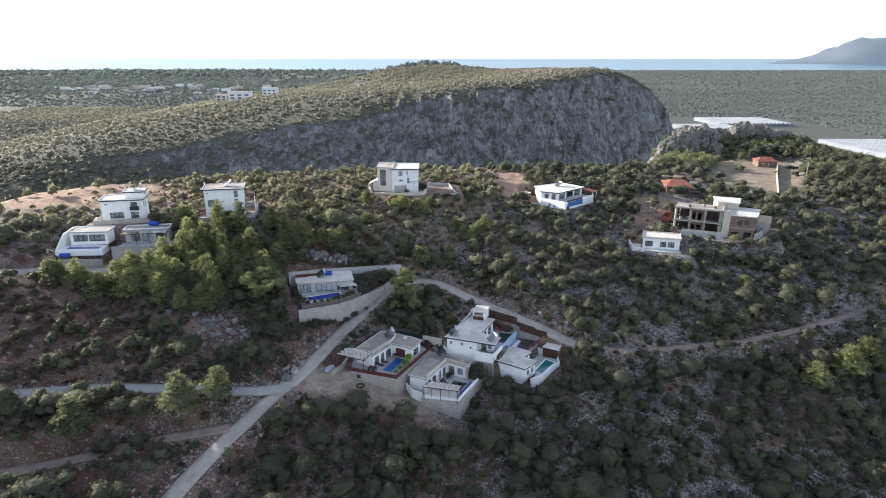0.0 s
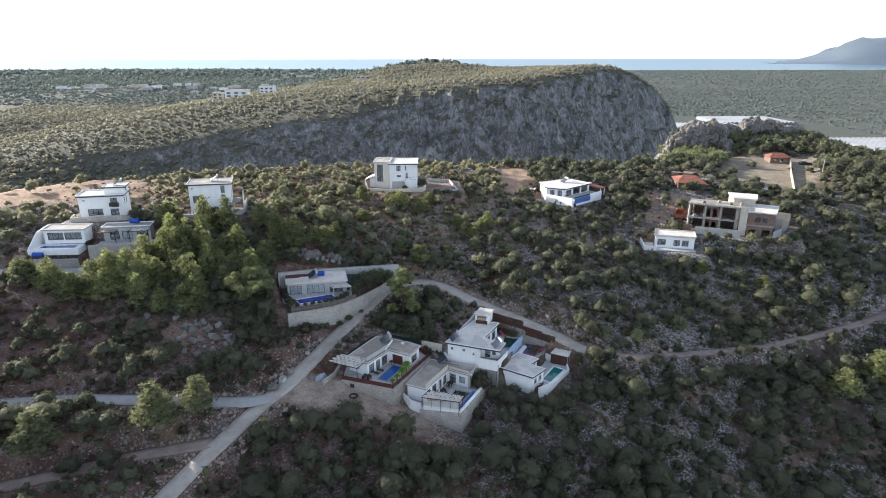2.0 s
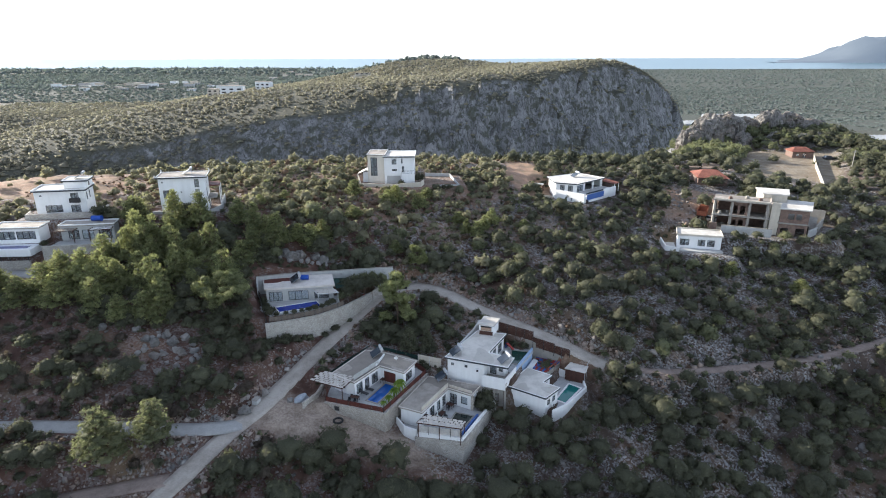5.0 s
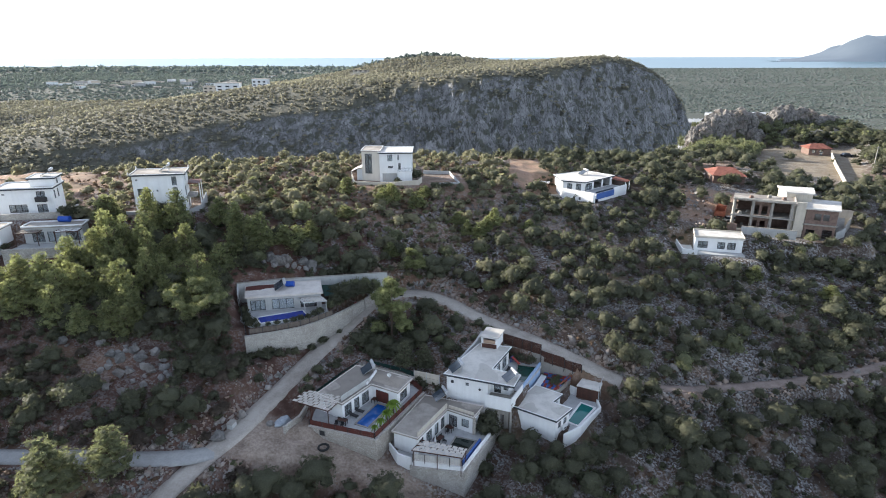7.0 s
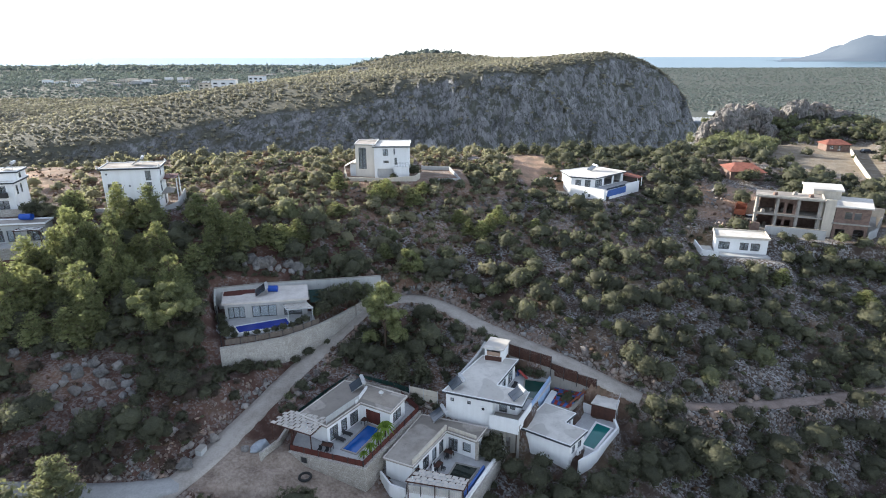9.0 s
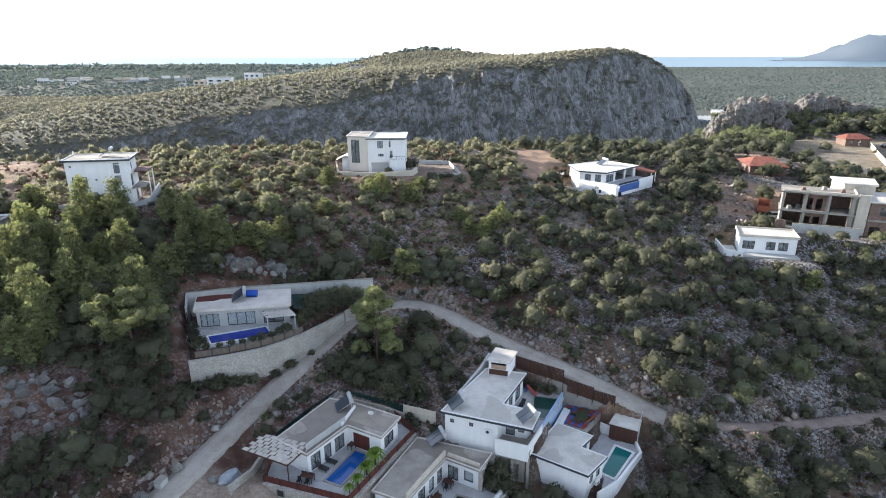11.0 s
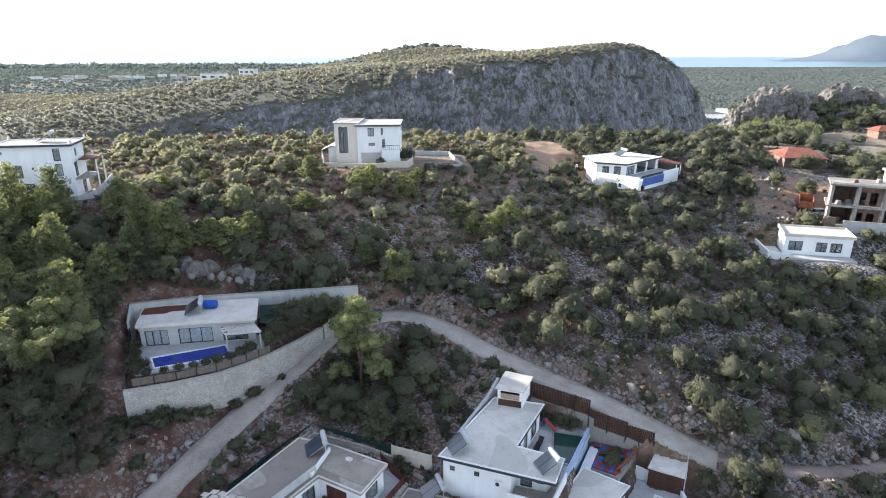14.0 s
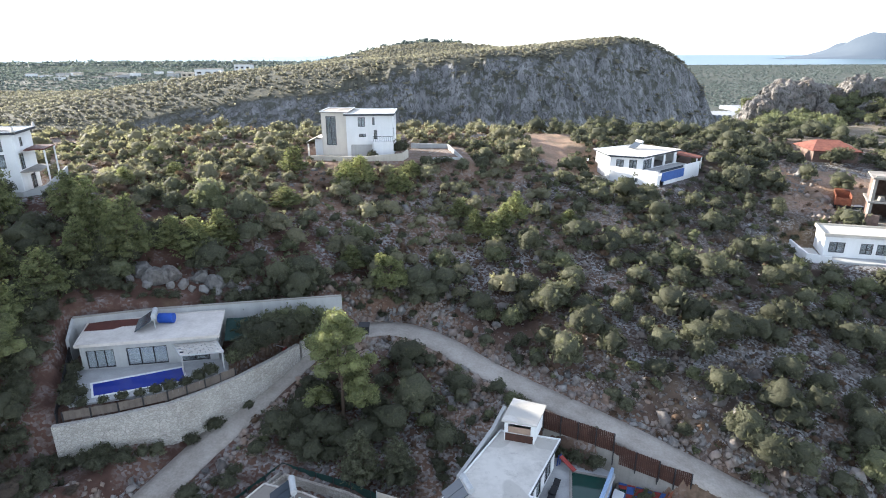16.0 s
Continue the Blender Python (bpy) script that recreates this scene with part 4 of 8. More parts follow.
def water_tank(at, mat=BLUEPLASTIC, label="blue plastic water tank on a flat roof", r=0.6, h=1.2, lying=False):
    t = thing("water_tank", label, "tank")
    x, y, z = at
    if lying:
        part("drum", Shape().tube((x - h / 2, y, z + r), (x + h / 2, y, z + r), r, n=18), mat, t)
    else:
        part("drum", Shape().tube((x, y, z), (x, y, z + h * 0.86), r, n=18), mat, t)
        part("lid", Shape().tube((x, y, z + h * 0.86), (x, y, z + h), r, r * 0.45, n=18), mat, t)
    return t


def air_conditioner(p, nrm):
    """Outdoor unit on a wall, with its fan."""
    t = thing("air_conditioner", "white outdoor air conditioner unit on a wall bracket", "air conditioner")
    x, y, z = p
    d = Vector((-nrm[1], nrm[0], 0))
    n = Vector((nrm[0], nrm[1], 0))
    c = Vector(p) + n * 0.2
    q = [c + d * i * 0.42 + n * j * 0.15 for i, j in ((-1, -1), (1, -1), (1, 1), (-1, 1))]
    part("casing", Shape().prism([(v.x, v.y) for v in q], z, z + 0.6), WHITE, t)
    f = c + n * 0.152 + Vector((0, 0, 0.3))
    part("fan", Shape().tube(f, f + n * 0.02, 0.22, n=16), FRAME, t)
    for i in (-0.3, 0.3):
        a = Vector(p) + d * i
        s = Shape()
        s.bar(a + Vector((0, 0, -0.03)), a + n * 0.36 + Vector((0, 0, -0.03)), 0.04)
        part("bracket", s, STEEL, t)
    return t


def pergola(label, quad, z, posts, rows=7, cols=6, mat=None, drop=2.8, gap=0.3, group="pergolas", beam=None):
    """A pergola: posts, beams and a roof of staggered pale shade panels."""
    t = thing("pergola", label, "pergola", group)
    a, b, c, d = [Vector((*p, z)) for p in quad]
    s = Shape()
    for p, q in ((a, b), (b, c), (c, d), (d, a), ((a + d) / 2, (b + c) / 2)):
        s.bar(p - Vector((0, 0, 0.1)), q - Vector((0, 0, 0.1)), 0.1, 0.14)
    part("beam", s, beam or BROWNWOOD, t)
    for u, v in posts:
        p = (a * (1 - u) + b * u) * (1 - v) + (d * (1 - u) + c * u) * v
        part("post", Shape().bar(p - Vector((0, 0, drop)), p - Vector((0, 0, 0.16)), 0.12), beam or BROWNWOOD, t)
    for i in range(rows):
        for j in range(cols):
            sh = 0.5 / cols if i % 2 else 0.0
            u0, u1 = j / cols + sh + gap * 0.3 / cols, (j + 1) / cols + sh - gap * 0.3 / cols
            v0, v1 = i / rows + gap * 0.15 / rows, (i + 1) / rows - gap * 0.15 / rows
            u1 = min(u1, 1.0)
            if u1 - u0 < 0.02:
                continue
            q = [(a * (1 - u) + b * u) * (1 - v) + (d * (1 - u) + c * u) * v for u, v in ((u0, v0), (u1, v0), (u1, v1), (u0, v1))]
            tip = 0.05 * math.sin(i * 1.7 + j * 2.3)
            q = [p + Vector((0, 0, tip if k in (1, 2) else -tip)) for k, p in enumerate(q)]
            part("shade_panel", Shape().slab(q, 0.025), mat or SHADE, t)
    return t


def lounger(at, turn, group="sun loungers"):
    t = thing("sun_lounger", "dark sun lounger with reclined back by a pool", "lounger", group)
    part("frame", Shape().box(-0.3, -0.95, 0.22, 0.3, 0.35, 0.32), FRAME, t)
    part("backrest", Shape().slab([(-0.3, 0.35, 0.33), (0.3, 0.35, 0.33), (0.3, 0.9, 0.75), (-0.3, 0.9, 0.75)], 0.06), FRAME, t)
    for x in (-0.26, 0.26):
        for y in (-0.85, 0.3):
            part("leg", Shape().box(x - 0.03, y - 0.03, 0, x + 0.03, y + 0.03, 0.22), FRAME, t)
    t.matrix_basis = pose(*at, 0, 0, turn)
    return t


def chair(at, turn, mat=FRAME, group="patio chairs"):
    t = thing("patio_chair", "dark patio chair at a terrace table", "chair", group)
    part("seat", Shape().box(-0.24, -0.24, 0.42, 0.24, 0.24, 0.47), mat, t)
    part("backrest", Shape().box(-0.24, 0.2, 0.5, 0.24, 0.25, 0.9), mat, t)
    for x in (-0.21, 0.21):
        for y in (-0.21, 0.21):
            part("leg", Shape().box(x - 0.025, y - 0.025, 0, x + 0.025, y + 0.025, 0.42), mat, t)
    t.matrix_basis = pose(*at, 0, 0, turn)
    return t


def table(at, turn, w=1.5, d=0.85, mat=None, group="patio tables"):
    t = thing("patio_table", "dark rectangular patio table on four legs", "table", group)
    part("tabletop", Shape().box(-w / 2, -d / 2, 0.71, w / 2, d / 2, 0.75), mat or BROWNWOOD, t)
    for x in (-w / 2 + 0.08, w / 2 - 0.08):
        for y in (-d / 2 + 0.08, d / 2 - 0.08):
            part("leg", Shape().box(x - 0.035, y - 0.035, 0, x + 0.035, y + 0.035, 0.71), FRAME, t)
    t.matrix_basis = pose(*at, 0, 0, turn)
    return t


def closed_parasol(at, label="closed white parasol on a pole", mat=None):
    t = thing("parasol", label, "parasol")
    x, y, z = at
    part("base", Shape().tube((x, y, z), (x, y, z + 0.1), 0.3, n=14), CONCRETE, t)
    part("pole", Shape().tube((x, y, z + 0.1), (x, y, z + 2.5), 0.03, n=8), STEEL, t)
    part("canopy", Shape().tube((x, y, z + 1.0), (x, y, z + 2.4), 0.22, 0.05, n=9), mat or WHITE, t)
    return t

# ---- the pool villa with the pergola ----
ZA = 0.35
A_WALL = [(-19.3, 113.2), (-15.3, 110.6), (-11.5, 116.2), (-7.0, 113.8), (-5.2, 117.4), (-11.2, 120.4), (-14.6, 121.4)]
villa_a = thing("villa", "single-storey white L-shaped villa with grey flat roof round a pool", "house", "pool villas")
body(villa_a, A_WALL, ZA, ZA + 2.9, {
    0: [(1.0, 2.6, 0.9, 2.1, 1, False)],
    1: [(0.5, 2.1, 0.1, 2.2, 2, False), (2.7, 3.9, 0.1, 2.2, 1, False), (4.5, 6.2, 0.1, 2.2, 2, False)],
    2: [(0.9, 3.4, 0.1, 2.2, 2, False)],
    3: [(0.8, 3.0, 0.5, 2.2, 2, False)],
})
part("shutter", Shape().wall(tuple(at_edge(A_WALL, 2, 0.95, 0.03)), tuple(at_edge(A_WALL, 2, 3.35, 0.03)), ZA + 0.1, ZA + 2.2, 0.02), REDWOOD, villa_a, "dark red-brown folding shutter")
flat_roof(villa_a, A_WALL, ZA + 2.9, 0.35, ROOF, 0.12, None, rim_mat=ROOF_BEIGE)
railing_a = part("roof_railing", Shape().bar((-15.4, 110.9, ZA + 4.05), (-11.7, 116.35, ZA + 4.05), 0.05), STEEL, villa_a, "pale grey panelled railing on the roof's court edge")
for k in range(6):
    p, q = Vector((-15.4, 110.9)), Vector((-11.7, 116.35))
    u, v = p.lerp(q, k / 6 + 0.008), p.lerp(q, (k + 1) / 6 - 0.008)
    part("panel", Shape().wall(tuple(u), tuple(v), ZA + 3.12, ZA + 4.0, 0.025), GREYWALL, railing_a)
for k in range(7):
    u = Vector((-15.4, 110.9)).lerp(Vector((-11.7, 116.35)), k / 6)
    part("post", Shape().bar((u.x, u.y, ZA + 3.12), (u.x, u.y, ZA + 4.1), 0.05), STEEL, railing_a)
dish = thing("satellite_dish", "small white satellite dish on a flat roof", "satellite dish")
dx, dy, dz = -8.6, 117.6, ZA + 3.2
part("mast", Shape().bar((dx, dy, dz), (dx, dy, dz + 0.55), 0.05), STEEL, dish)
rim = []
for k in range(4):
    r, back = 0.42 * k / 3, 0.12 * (1 - (k / 3) ** 2)
    rim += [(dx + r * math.cos(q * math.pi / 7) * 0.9 + back * 0.3, dy - 0.08 + back - 0.35 * r * math.sin(q * math.pi / 7), dz + 0.6 + r * math.sin(q * math.pi / 7)) for q in range(14)]
part("reflector", Shape().add(rim, [(k * 14 + q, k * 14 + (q + 1) % 14, (k + 1) * 14 + (q + 1) % 14, (k + 1) * 14 + q) for k in range(3) for q in range(14)]), WHITE, dish)
part("wing_roof", Shape().prism([(-11.3, 116.9), (-6.9, 114.5), (-5.6, 117.1), (-10.9, 119.8)], ZA + 3.12, ZA + 3.16), ROOF_DARK, villa_a, "darker roof felt over the bedroom wing")
part("ridge_wall", Shape().wall((-12.0, 115.6), (-10.9, 119.6), ZA + 3.12, ZA + 3.6, 0.2), WHITE, villa_a)
terrace("terrace_1", "grey paved terrace round the blue pool", [(-20.0, 109.5), (-9.9, 106.2), (-3.3, 118.5), (-7.5, 123.2), (-14.3, 125.6), (-21.2, 114.4)], ZA - 0.02)
pool("rectangular bright blue swimming pool in a paved terrace", [(-13.1, 109.6), (-11.2, 108.7), (-8.6, 114.0), (-10.4, 114.9)], ZA, POOL_BLUE)
masonry("retaining_wall", "tall rubble-stone retaining wall below a pool terrace", [(-20.3, 109.3, 0.25), (-9.75, 105.85, 0.25), (-3.0, 118.6, 0.25)], 0.4, STONE, STONE_PALE, bottoms=[-1.8, -4.4, -4.4])
masonry("garden_wall", "low pale stone wall beside a parking bay", [(-23.8, 107.9, 1.0), (-22.0, 110.8, 1.1), (-21.3, 113.9, 1.5)], 0.35, STONE_PALE, None)
screen("dark red-brown timber screen along a pool terrace", [(-20.2, 112.0, 1.5), (-20.2, 109.4, 1.25), (-9.85, 106.05, 1.25), (-3.2, 118.4, 1.25), (-6.0, 121.8, 1.6)], 0.95, REDWOOD, "terrace screens", 0.3, 0.02)
masonry("garden_wall", "low rubble stone wall inside a mesh fence", [(-19.7, 116.0, 1.5), (-17.2, 120.2, 1.7), (-13.9, 125.0, 1.8), (-7.5, 122.8, 1.6), (-4.6, 121.5, 1.3)], 0.3, STONE, None, bottoms=[0, 0, 0, 0, 0])
screen("dark green mesh fence behind a villa", [(-20.6, 115.8, 2.2), (-17.8, 120.6, 2.4), (-14.3, 125.8, 2.5), (-7.3, 123.4, 2.2), (-3.4, 121.6, 1.8)], 1.8, GREENMESH, "mesh fences", 0.6, 0.015, "fence", "mesh_fence")
masonry("back_wall", "pale garden wall behind a flat-roofed villa", [(-14.3, 125.2, 2.0), (-17.2, 120.4, 2.0)], 0.2, STONE_PALE, None)
pergola("timber pergola roofed with staggered pale shade panels", [(-23.2, 111.2), (-17.0, 108.4), (-15.2, 112.2), (-21.6, 114.2)], ZA + 3.15, [(0.03, 0.05), (0.97, 0.05), (0.03, 0.95), (0.5, 0.05)], 6, 7)
solar_heater((-12.6, 119.6, ZA + 3.12), -70)
table((-15.2, 109.6, ZA), -18, 1.6)
for dx, dy, r in ((-0.5, 0.75, 162), (0.4, 0.5, 162), (-0.9, -0.55, -18), (0.1, -0.85, -18)):
    chair((-15.2 + dx, 109.6 + dy, ZA), r)
table((-10.9, 115.3, ZA), 60, 0.9, 0.8)
for k in range(2):
    lounger((-13.9 + k * 0.75, 111.6 + k * 1.2, ZA), 60 + k * 4)

# a tyre lying by the wall and the hatch in it
hatch = thing("wall_hatch", "dark square hatch in a stone wall", "hatch")
part("hatch_frame", Shape().wall((-18.7, 108.55), (-17.6, 108.18), -0.95, 0.05, 0.1), CONCRETE, hatch)
part("hatch_door", Shape().wall((-18.55, 108.47), (-17.75, 108.2), -0.85, -0.05, 0.02), FRAME, hatch)


def ring(shape, centre, big, small, n=20, k=8):
    v = [(centre[0] + (big + small * math.cos(b)) * math.cos(a), centre[1] + (big + small * math.cos(b)) * math.sin(a), centre[2] + small * math.sin(b))
         for a in [2 * math.pi * i / n for i in range(n)] for b in [2 * math.pi * j / k for j in range(k)]]
    f = [(i * k + j, ((i + 1) % n) * k + j, ((i + 1) % n) * k + (j + 1) % k, i * k + (j + 1) % k) for i in range(n) for j in range(k)]
    return shape.add(v, f)


tyre = tagged(part("tyre", ring(Shape(), (-17.6, 106.3, ground_at(-17.6, 106.3) + 0.14), 0.75, 0.18), RUBBER, None, "", True), "large black tyre lying on gravel by a stone wall", "tyre")

# ---- the court villa with the dark pool ----
ZB = -3.35
B_WALL = [(-7.2, 108.6), (-3.6, 107.0), (0.9, 114.5), (5.0, 112.2), (6.5, 114.9), (0.2, 117.0), (-2.6, 118.0)]
villa_b = thing("villa", "single-storey white courtyard villa with raised parapets and flat roof", "house", "pool villas")
body(villa_b, B_WALL, ZB, ZB + 2.95, {
    1: [(0.6, 1.8, 0.1, 2.2, 1, False), (2.6, 4.2, 0.1, 2.2, 2, False), (5.0, 6.2, 0.1, 2.2, 1, True), (6.9, 8.1, 0.1, 2.2, 1, False)],
    2: [(0.4, 1.9, 0.1, 2.2, 2, False), (2.7, 4.0, 0.7, 2.2, 1, True)],
    3: [(0.5, 1.6, 0.9, 2.1, 1, False)],
})
flat_roof(villa_b, B_WALL, ZB + 2.95, 0.3, ROOF, 0.12, None, rim_mat=ROOF_BEIGE)
part("parapet_wall", Shape().wall((-3.4, 107.1), (1.0, 114.6), ZB + 3.17, ZB + 3.95, 0.22), CREAM, villa_b, "tall cream parapet towards the court")
part("parapet_wall", Shape().wall((1.2, 114.6), (5.1, 112.5), ZB + 3.17, ZB + 3.6, 0.22), CREAM, villa_b)
part("corner_stones", Shape().box(5.0, 111.9, ZB, 5.5, 112.3, ZB + 2.9), STONE, villa_b)
terrace("terrace_2", "pale paved courtyard with a dark pool", [(-7.0, 108.3), (-4.0, 105.2), (3.0, 104.4), (8.9, 114.4), (0.2, 117.6), (-2.6, 118.6)], ZB - 0.02)
pool("small dark swimming pool with a blue edge", [(1.2, 108.5), (3.8, 107.6), (5.3, 110.2), (2.4, 111.2)], ZB, POOL_DARK)
tagged(part("pool_edge", Shape().wall((3.2, 104.5), (6.3, 110.2), ZB - 0.2, ZB + 0.5, 0.3), BLUEPAINT), "blue painted pool edge wall", "wall")
masonry("court_wall", "white rendered wall on rubble stone below a villa", [(-4.3, 105.0, -2.5), (3.2, 103.6, -2.9), (9.3, 114.6, -2.9)], 0.35, WHITE, None, bottoms=[-4.2, -3.5, -3.5])
masonry("retaining_wall", "tall pale rubble retaining wall under a courtyard", [(-4.6, 104.75, -3.5), (3.35, 103.3, -3.4), (9.6, 114.5, -3.4)], 0.5, STONE_PALE, None, bottoms=[-6.6, -11.0, -7.0])
masonry("gate_wall", "white garden wall with a gate by the lane", [(-7.9, 108.1, -2.0), (-6.4, 105.9, -2.2), (-4.4, 105.1, -2.4)], 0.25, WHITE, None, bottoms=[-5, -5, -5.6])
screen("pale slatted screen under a pergola", [(-4.2, 104.7, -1.3), (3.1, 103.35, -1.3)], 1.2, ROOF_WHITE, "terrace screens", 0.18, 0.05)
pergola("pergola with pale staggered shade panels over a court", [(-4.3, 104.6), (3.1, 102.9), (3.9, 104.9), (-2.9, 107.0)], ZB + 2.75, [(0.03, 0.05), (0.97, 0.05), (0.97, 0.95), (0.5, 0.05)], 4, 8, drop=3.4)
solar_heater((-0.4, 117.3, ZB + 3.17), -70, 1.0, 2)
table((-0.2, 110.2, ZB), 60, 1.4)
for dx, dy, r in ((-0.75, 0.3, -120), (0.75, -0.3, 60), (0.4, 0.7, 60), (-0.4, -0.7, -120)):
    chair((-0.2 + dx, 110.2 + dy, ZB), r)
closed_parasol((-0.9, 108.4, ZB))
table((1.3, 112.9, ZB), -28, 1.3)
for dx, dy, r in ((0.2, 0.7, 150), (-0.3, -0.7, -30)):
    chair((1.3 + dx, 112.9 + dy, ZB), r)

# ---- the upper villa with its tower ----
ZC = 0.85
C_ROOF = [(0.5, 118.1), (11.6, 114.2), (13.1, 117.6), (8.5, 119.6), (12.6, 127.2), (7.0, 128.6)]
C_WALL = [(0.9, 118.3), (7.6, 115.95), (8.3, 117.6), (11.4, 116.6), (12.1, 117.6), (8.2, 119.4), (12.2, 127.0), (7.2, 128.2)]
villa_c = thing("villa", "white two-level villa with pale flat roof and rooftop tower room", "house", "pool villas")
body(villa_c, C_WALL, ZC, ZC + 2.95, {
    0: [(0.7, 1.25, 1.5, 2.1, 1, False), (3.3, 3.85, 1.5, 2.1, 1, False)],
    2: [(0.5, 1.7, 0.1, 2.2, 1, False), (2.1, 2.9, 0.8, 2.1, 1, False)],
    5: [(0.6, 2.4, 0.1, 2.2, 2, False), (3.2, 4.6, 0.1, 2.2, 1, True), (5.6, 7.6, 0.1, 2.2, 2, False)],
})
flat_roof(villa_c, C_ROOF, ZC + 2.95, 0.1, ROOF_WHITE, 0.14, FASCIA)
part("basement", Shape().wall((0.9, 118.3), (7.6, 115.95), -3.4, ZC, 0.4), WHITE, villa_c)
part("balcony_floor", Shape().prism([(7.3, 115.4), (11.3, 113.9), (13.5, 118.0), (12.1, 117.6), (8.3, 117.6)], ZC - 0.3, ZC - 0.02), CONCRETE, villa_c)
part("balcony_wall", Shape().wall((7.2, 115.3), (11.2, 113.75), ZC - 1.3, ZC + 1.05, 0.16), WHITE, villa_c)
part("balcony_wall", Shape().wall((11.2, 113.75), (13.7, 118.2), ZC - 0.9, ZC + 1.05, 0.16, start=0.16), WHITE, villa_c)
part("understorey", Shape().wall((7.6, 115.6), (11.0, 114.5), -4.2, ZC - 0.3, 0.3, [(0.8, 2.8, -4.0, -1.6)]), CONCRETE, villa_c)
for x, y in ((11.3, 114.2), (12.6, 117.0), (9.4, 115.0)):
    part("pillar", Shape().box(x - 0.18, y - 0.18, -5.5, x + 0.18, y + 0.18, ZC - 0.3), CONCRETE, villa_c)
T_WALL = [(7.2, 127.3), (10.0, 126.5), (11.3, 129.5), (8.6, 130.6)]
tower = thing("tower_room", "small white stair tower with a flat roof and timber front", "tower")
body(tower, T_WALL, ZC + 3.15, ZC + 5.35, {0: [(0.35, 2.55, 0.9, 1.95, 0, False)]}, WHITE, 0.18)
part("timber_front", Shape().wall(tuple(at_edge(T_WALL, 0, 0.1, 0.03)), tuple(at_edge(T_WALL, 0, 2.8, 0.03)), ZC + 3.2, ZC + 4.05, 0.028), BROWNWOOD, tower, "dark timber boarding below the opening")
# beige panel added in place of the room seen through the opening
part("inside_panel", Shape().wall(tuple(at_edge(T_WALL, 0, 0.36, -0.1)), tuple(at_edge(T_WALL, 0, 2.54, -0.1)), ZC + 4.05, ZC + 4.75, 0.03), stained("beige_inside", (0.36, 0.26, 0.19), (0.26, 0.18, 0.13), 1.5, 0.8), tower, "beige panel in the opening, standing in for the room inside")
part("roof", Shape().prism(grow(T_WALL, 0.25), ZC + 5.35, ZC + 5.52), ROOF_WHITE, tower)
masonry("step_wall", "grey stone parapet stepping up beside the tower", [(2.6, 122.6, 3.6), (6.3, 128.6, 4.6), (7.6, 131.0, 5.4)], 0.35, GREYWALL, None, bottoms=[-1, -1, 0])
terrace("terrace_3", "grey tiled pool terrace behind a villa", [(8.7, 119.5), (13.3, 117.8), (18.1, 126.2), (12.4, 130.6), (11.6, 127.2)], ZC - 0.02)
pool("dark green swimming pool with a blue edge wall", [(12.9, 121.6), (14.6, 120.7), (17.2, 125.5), (13.9, 126.4)], ZC, POOL_GREEN)
tagged(part("pool_edge", Shape().wall((13.6, 118.3), (18.0, 126.4), -3.2, ZC + 0.55, 0.28), stained("pale_blue_paint", (0.30, 0.40, 0.56), (0.22, 0.30, 0.44), 1.0, 0.6, True)), "pale blue pool edge wall above a lower plot", "wall")
tagged(part("ledge", Shape().prism([(13.9, 118.0), (14.7, 117.6), (19.0, 125.6), (18.2, 126.2)], -3.3, -0.9), WHITE), "white ledge below the pool wall", "ledge")
solar_heater((2.3, 119.2, ZC + 3.17), -70)
solar_heater((11.0, 116.3, ZC + 3.17), -70, 0.95)
air_conditioner((6.4, 116.3, ZC + 1.2), (-0.33, -0.94))
slide = thing("garden_slide", "small red children's slide with a blue ladder", "slide")
part("chute", Shape().slab([(12.7, 127.2, ZC + 1.2), (13.1, 127.5, ZC + 1.2), (14.4, 126.6, ZC + 0.15), (14.0, 126.3, ZC + 0.15)], 0.05), REDPAINT, slide)
part("ladder", Shape().bar((12.6, 127.4, ZC), (12.7, 127.3, ZC + 1.3), 0.1).bar((12.9, 127.6, ZC), (12.95, 127.5, ZC + 1.3), 0.1), BLUEPAINT, slide)
for k in range(4):
    lounger((10.2 + 0.5 * k, 120.6 + 1.1 * k, ZC), -30)
tagged(part("grey_steps", Shape().prism([(0.5, 117.9), (7.4, 115.4), (7.0, 114.4), (0.2, 116.9)], -3.3, -0.7), CONCRETE), "weathered concrete landing between two villas", "landing", kind="structure")
panel_fence = thing("panel_fence", "cream panel fence in a steel frame behind villas", "fence")
for k in range(2):
    for j in range(2):
        x0, y0 = -4.7 + k * 2.2, 121.9 - k * 0.85
        part("panel", Shape().wall((x0, y0), (x0 + 2.1, y0 - 0.81), 0.4 + j * 1.05, 1.4 + j * 1.05, 0.05), CREAM, panel_fence)
for k in range(3):
    x0, y0 = -4.75 + k * 2.2, 121.95 - k * 0.85
    part("post", Shape().bar((x0, y0, -1.0), (x0, y0, 2.55), 0.1), STEEL, panel_fence)
masonry("garden_wall", "rubble stone wall between the villas' yards", [(-3.0, 120.8, 0.2), (0.2, 118.6, 0.0)], 0.4, STONE, None, bottoms=[-3.6, -3.6])

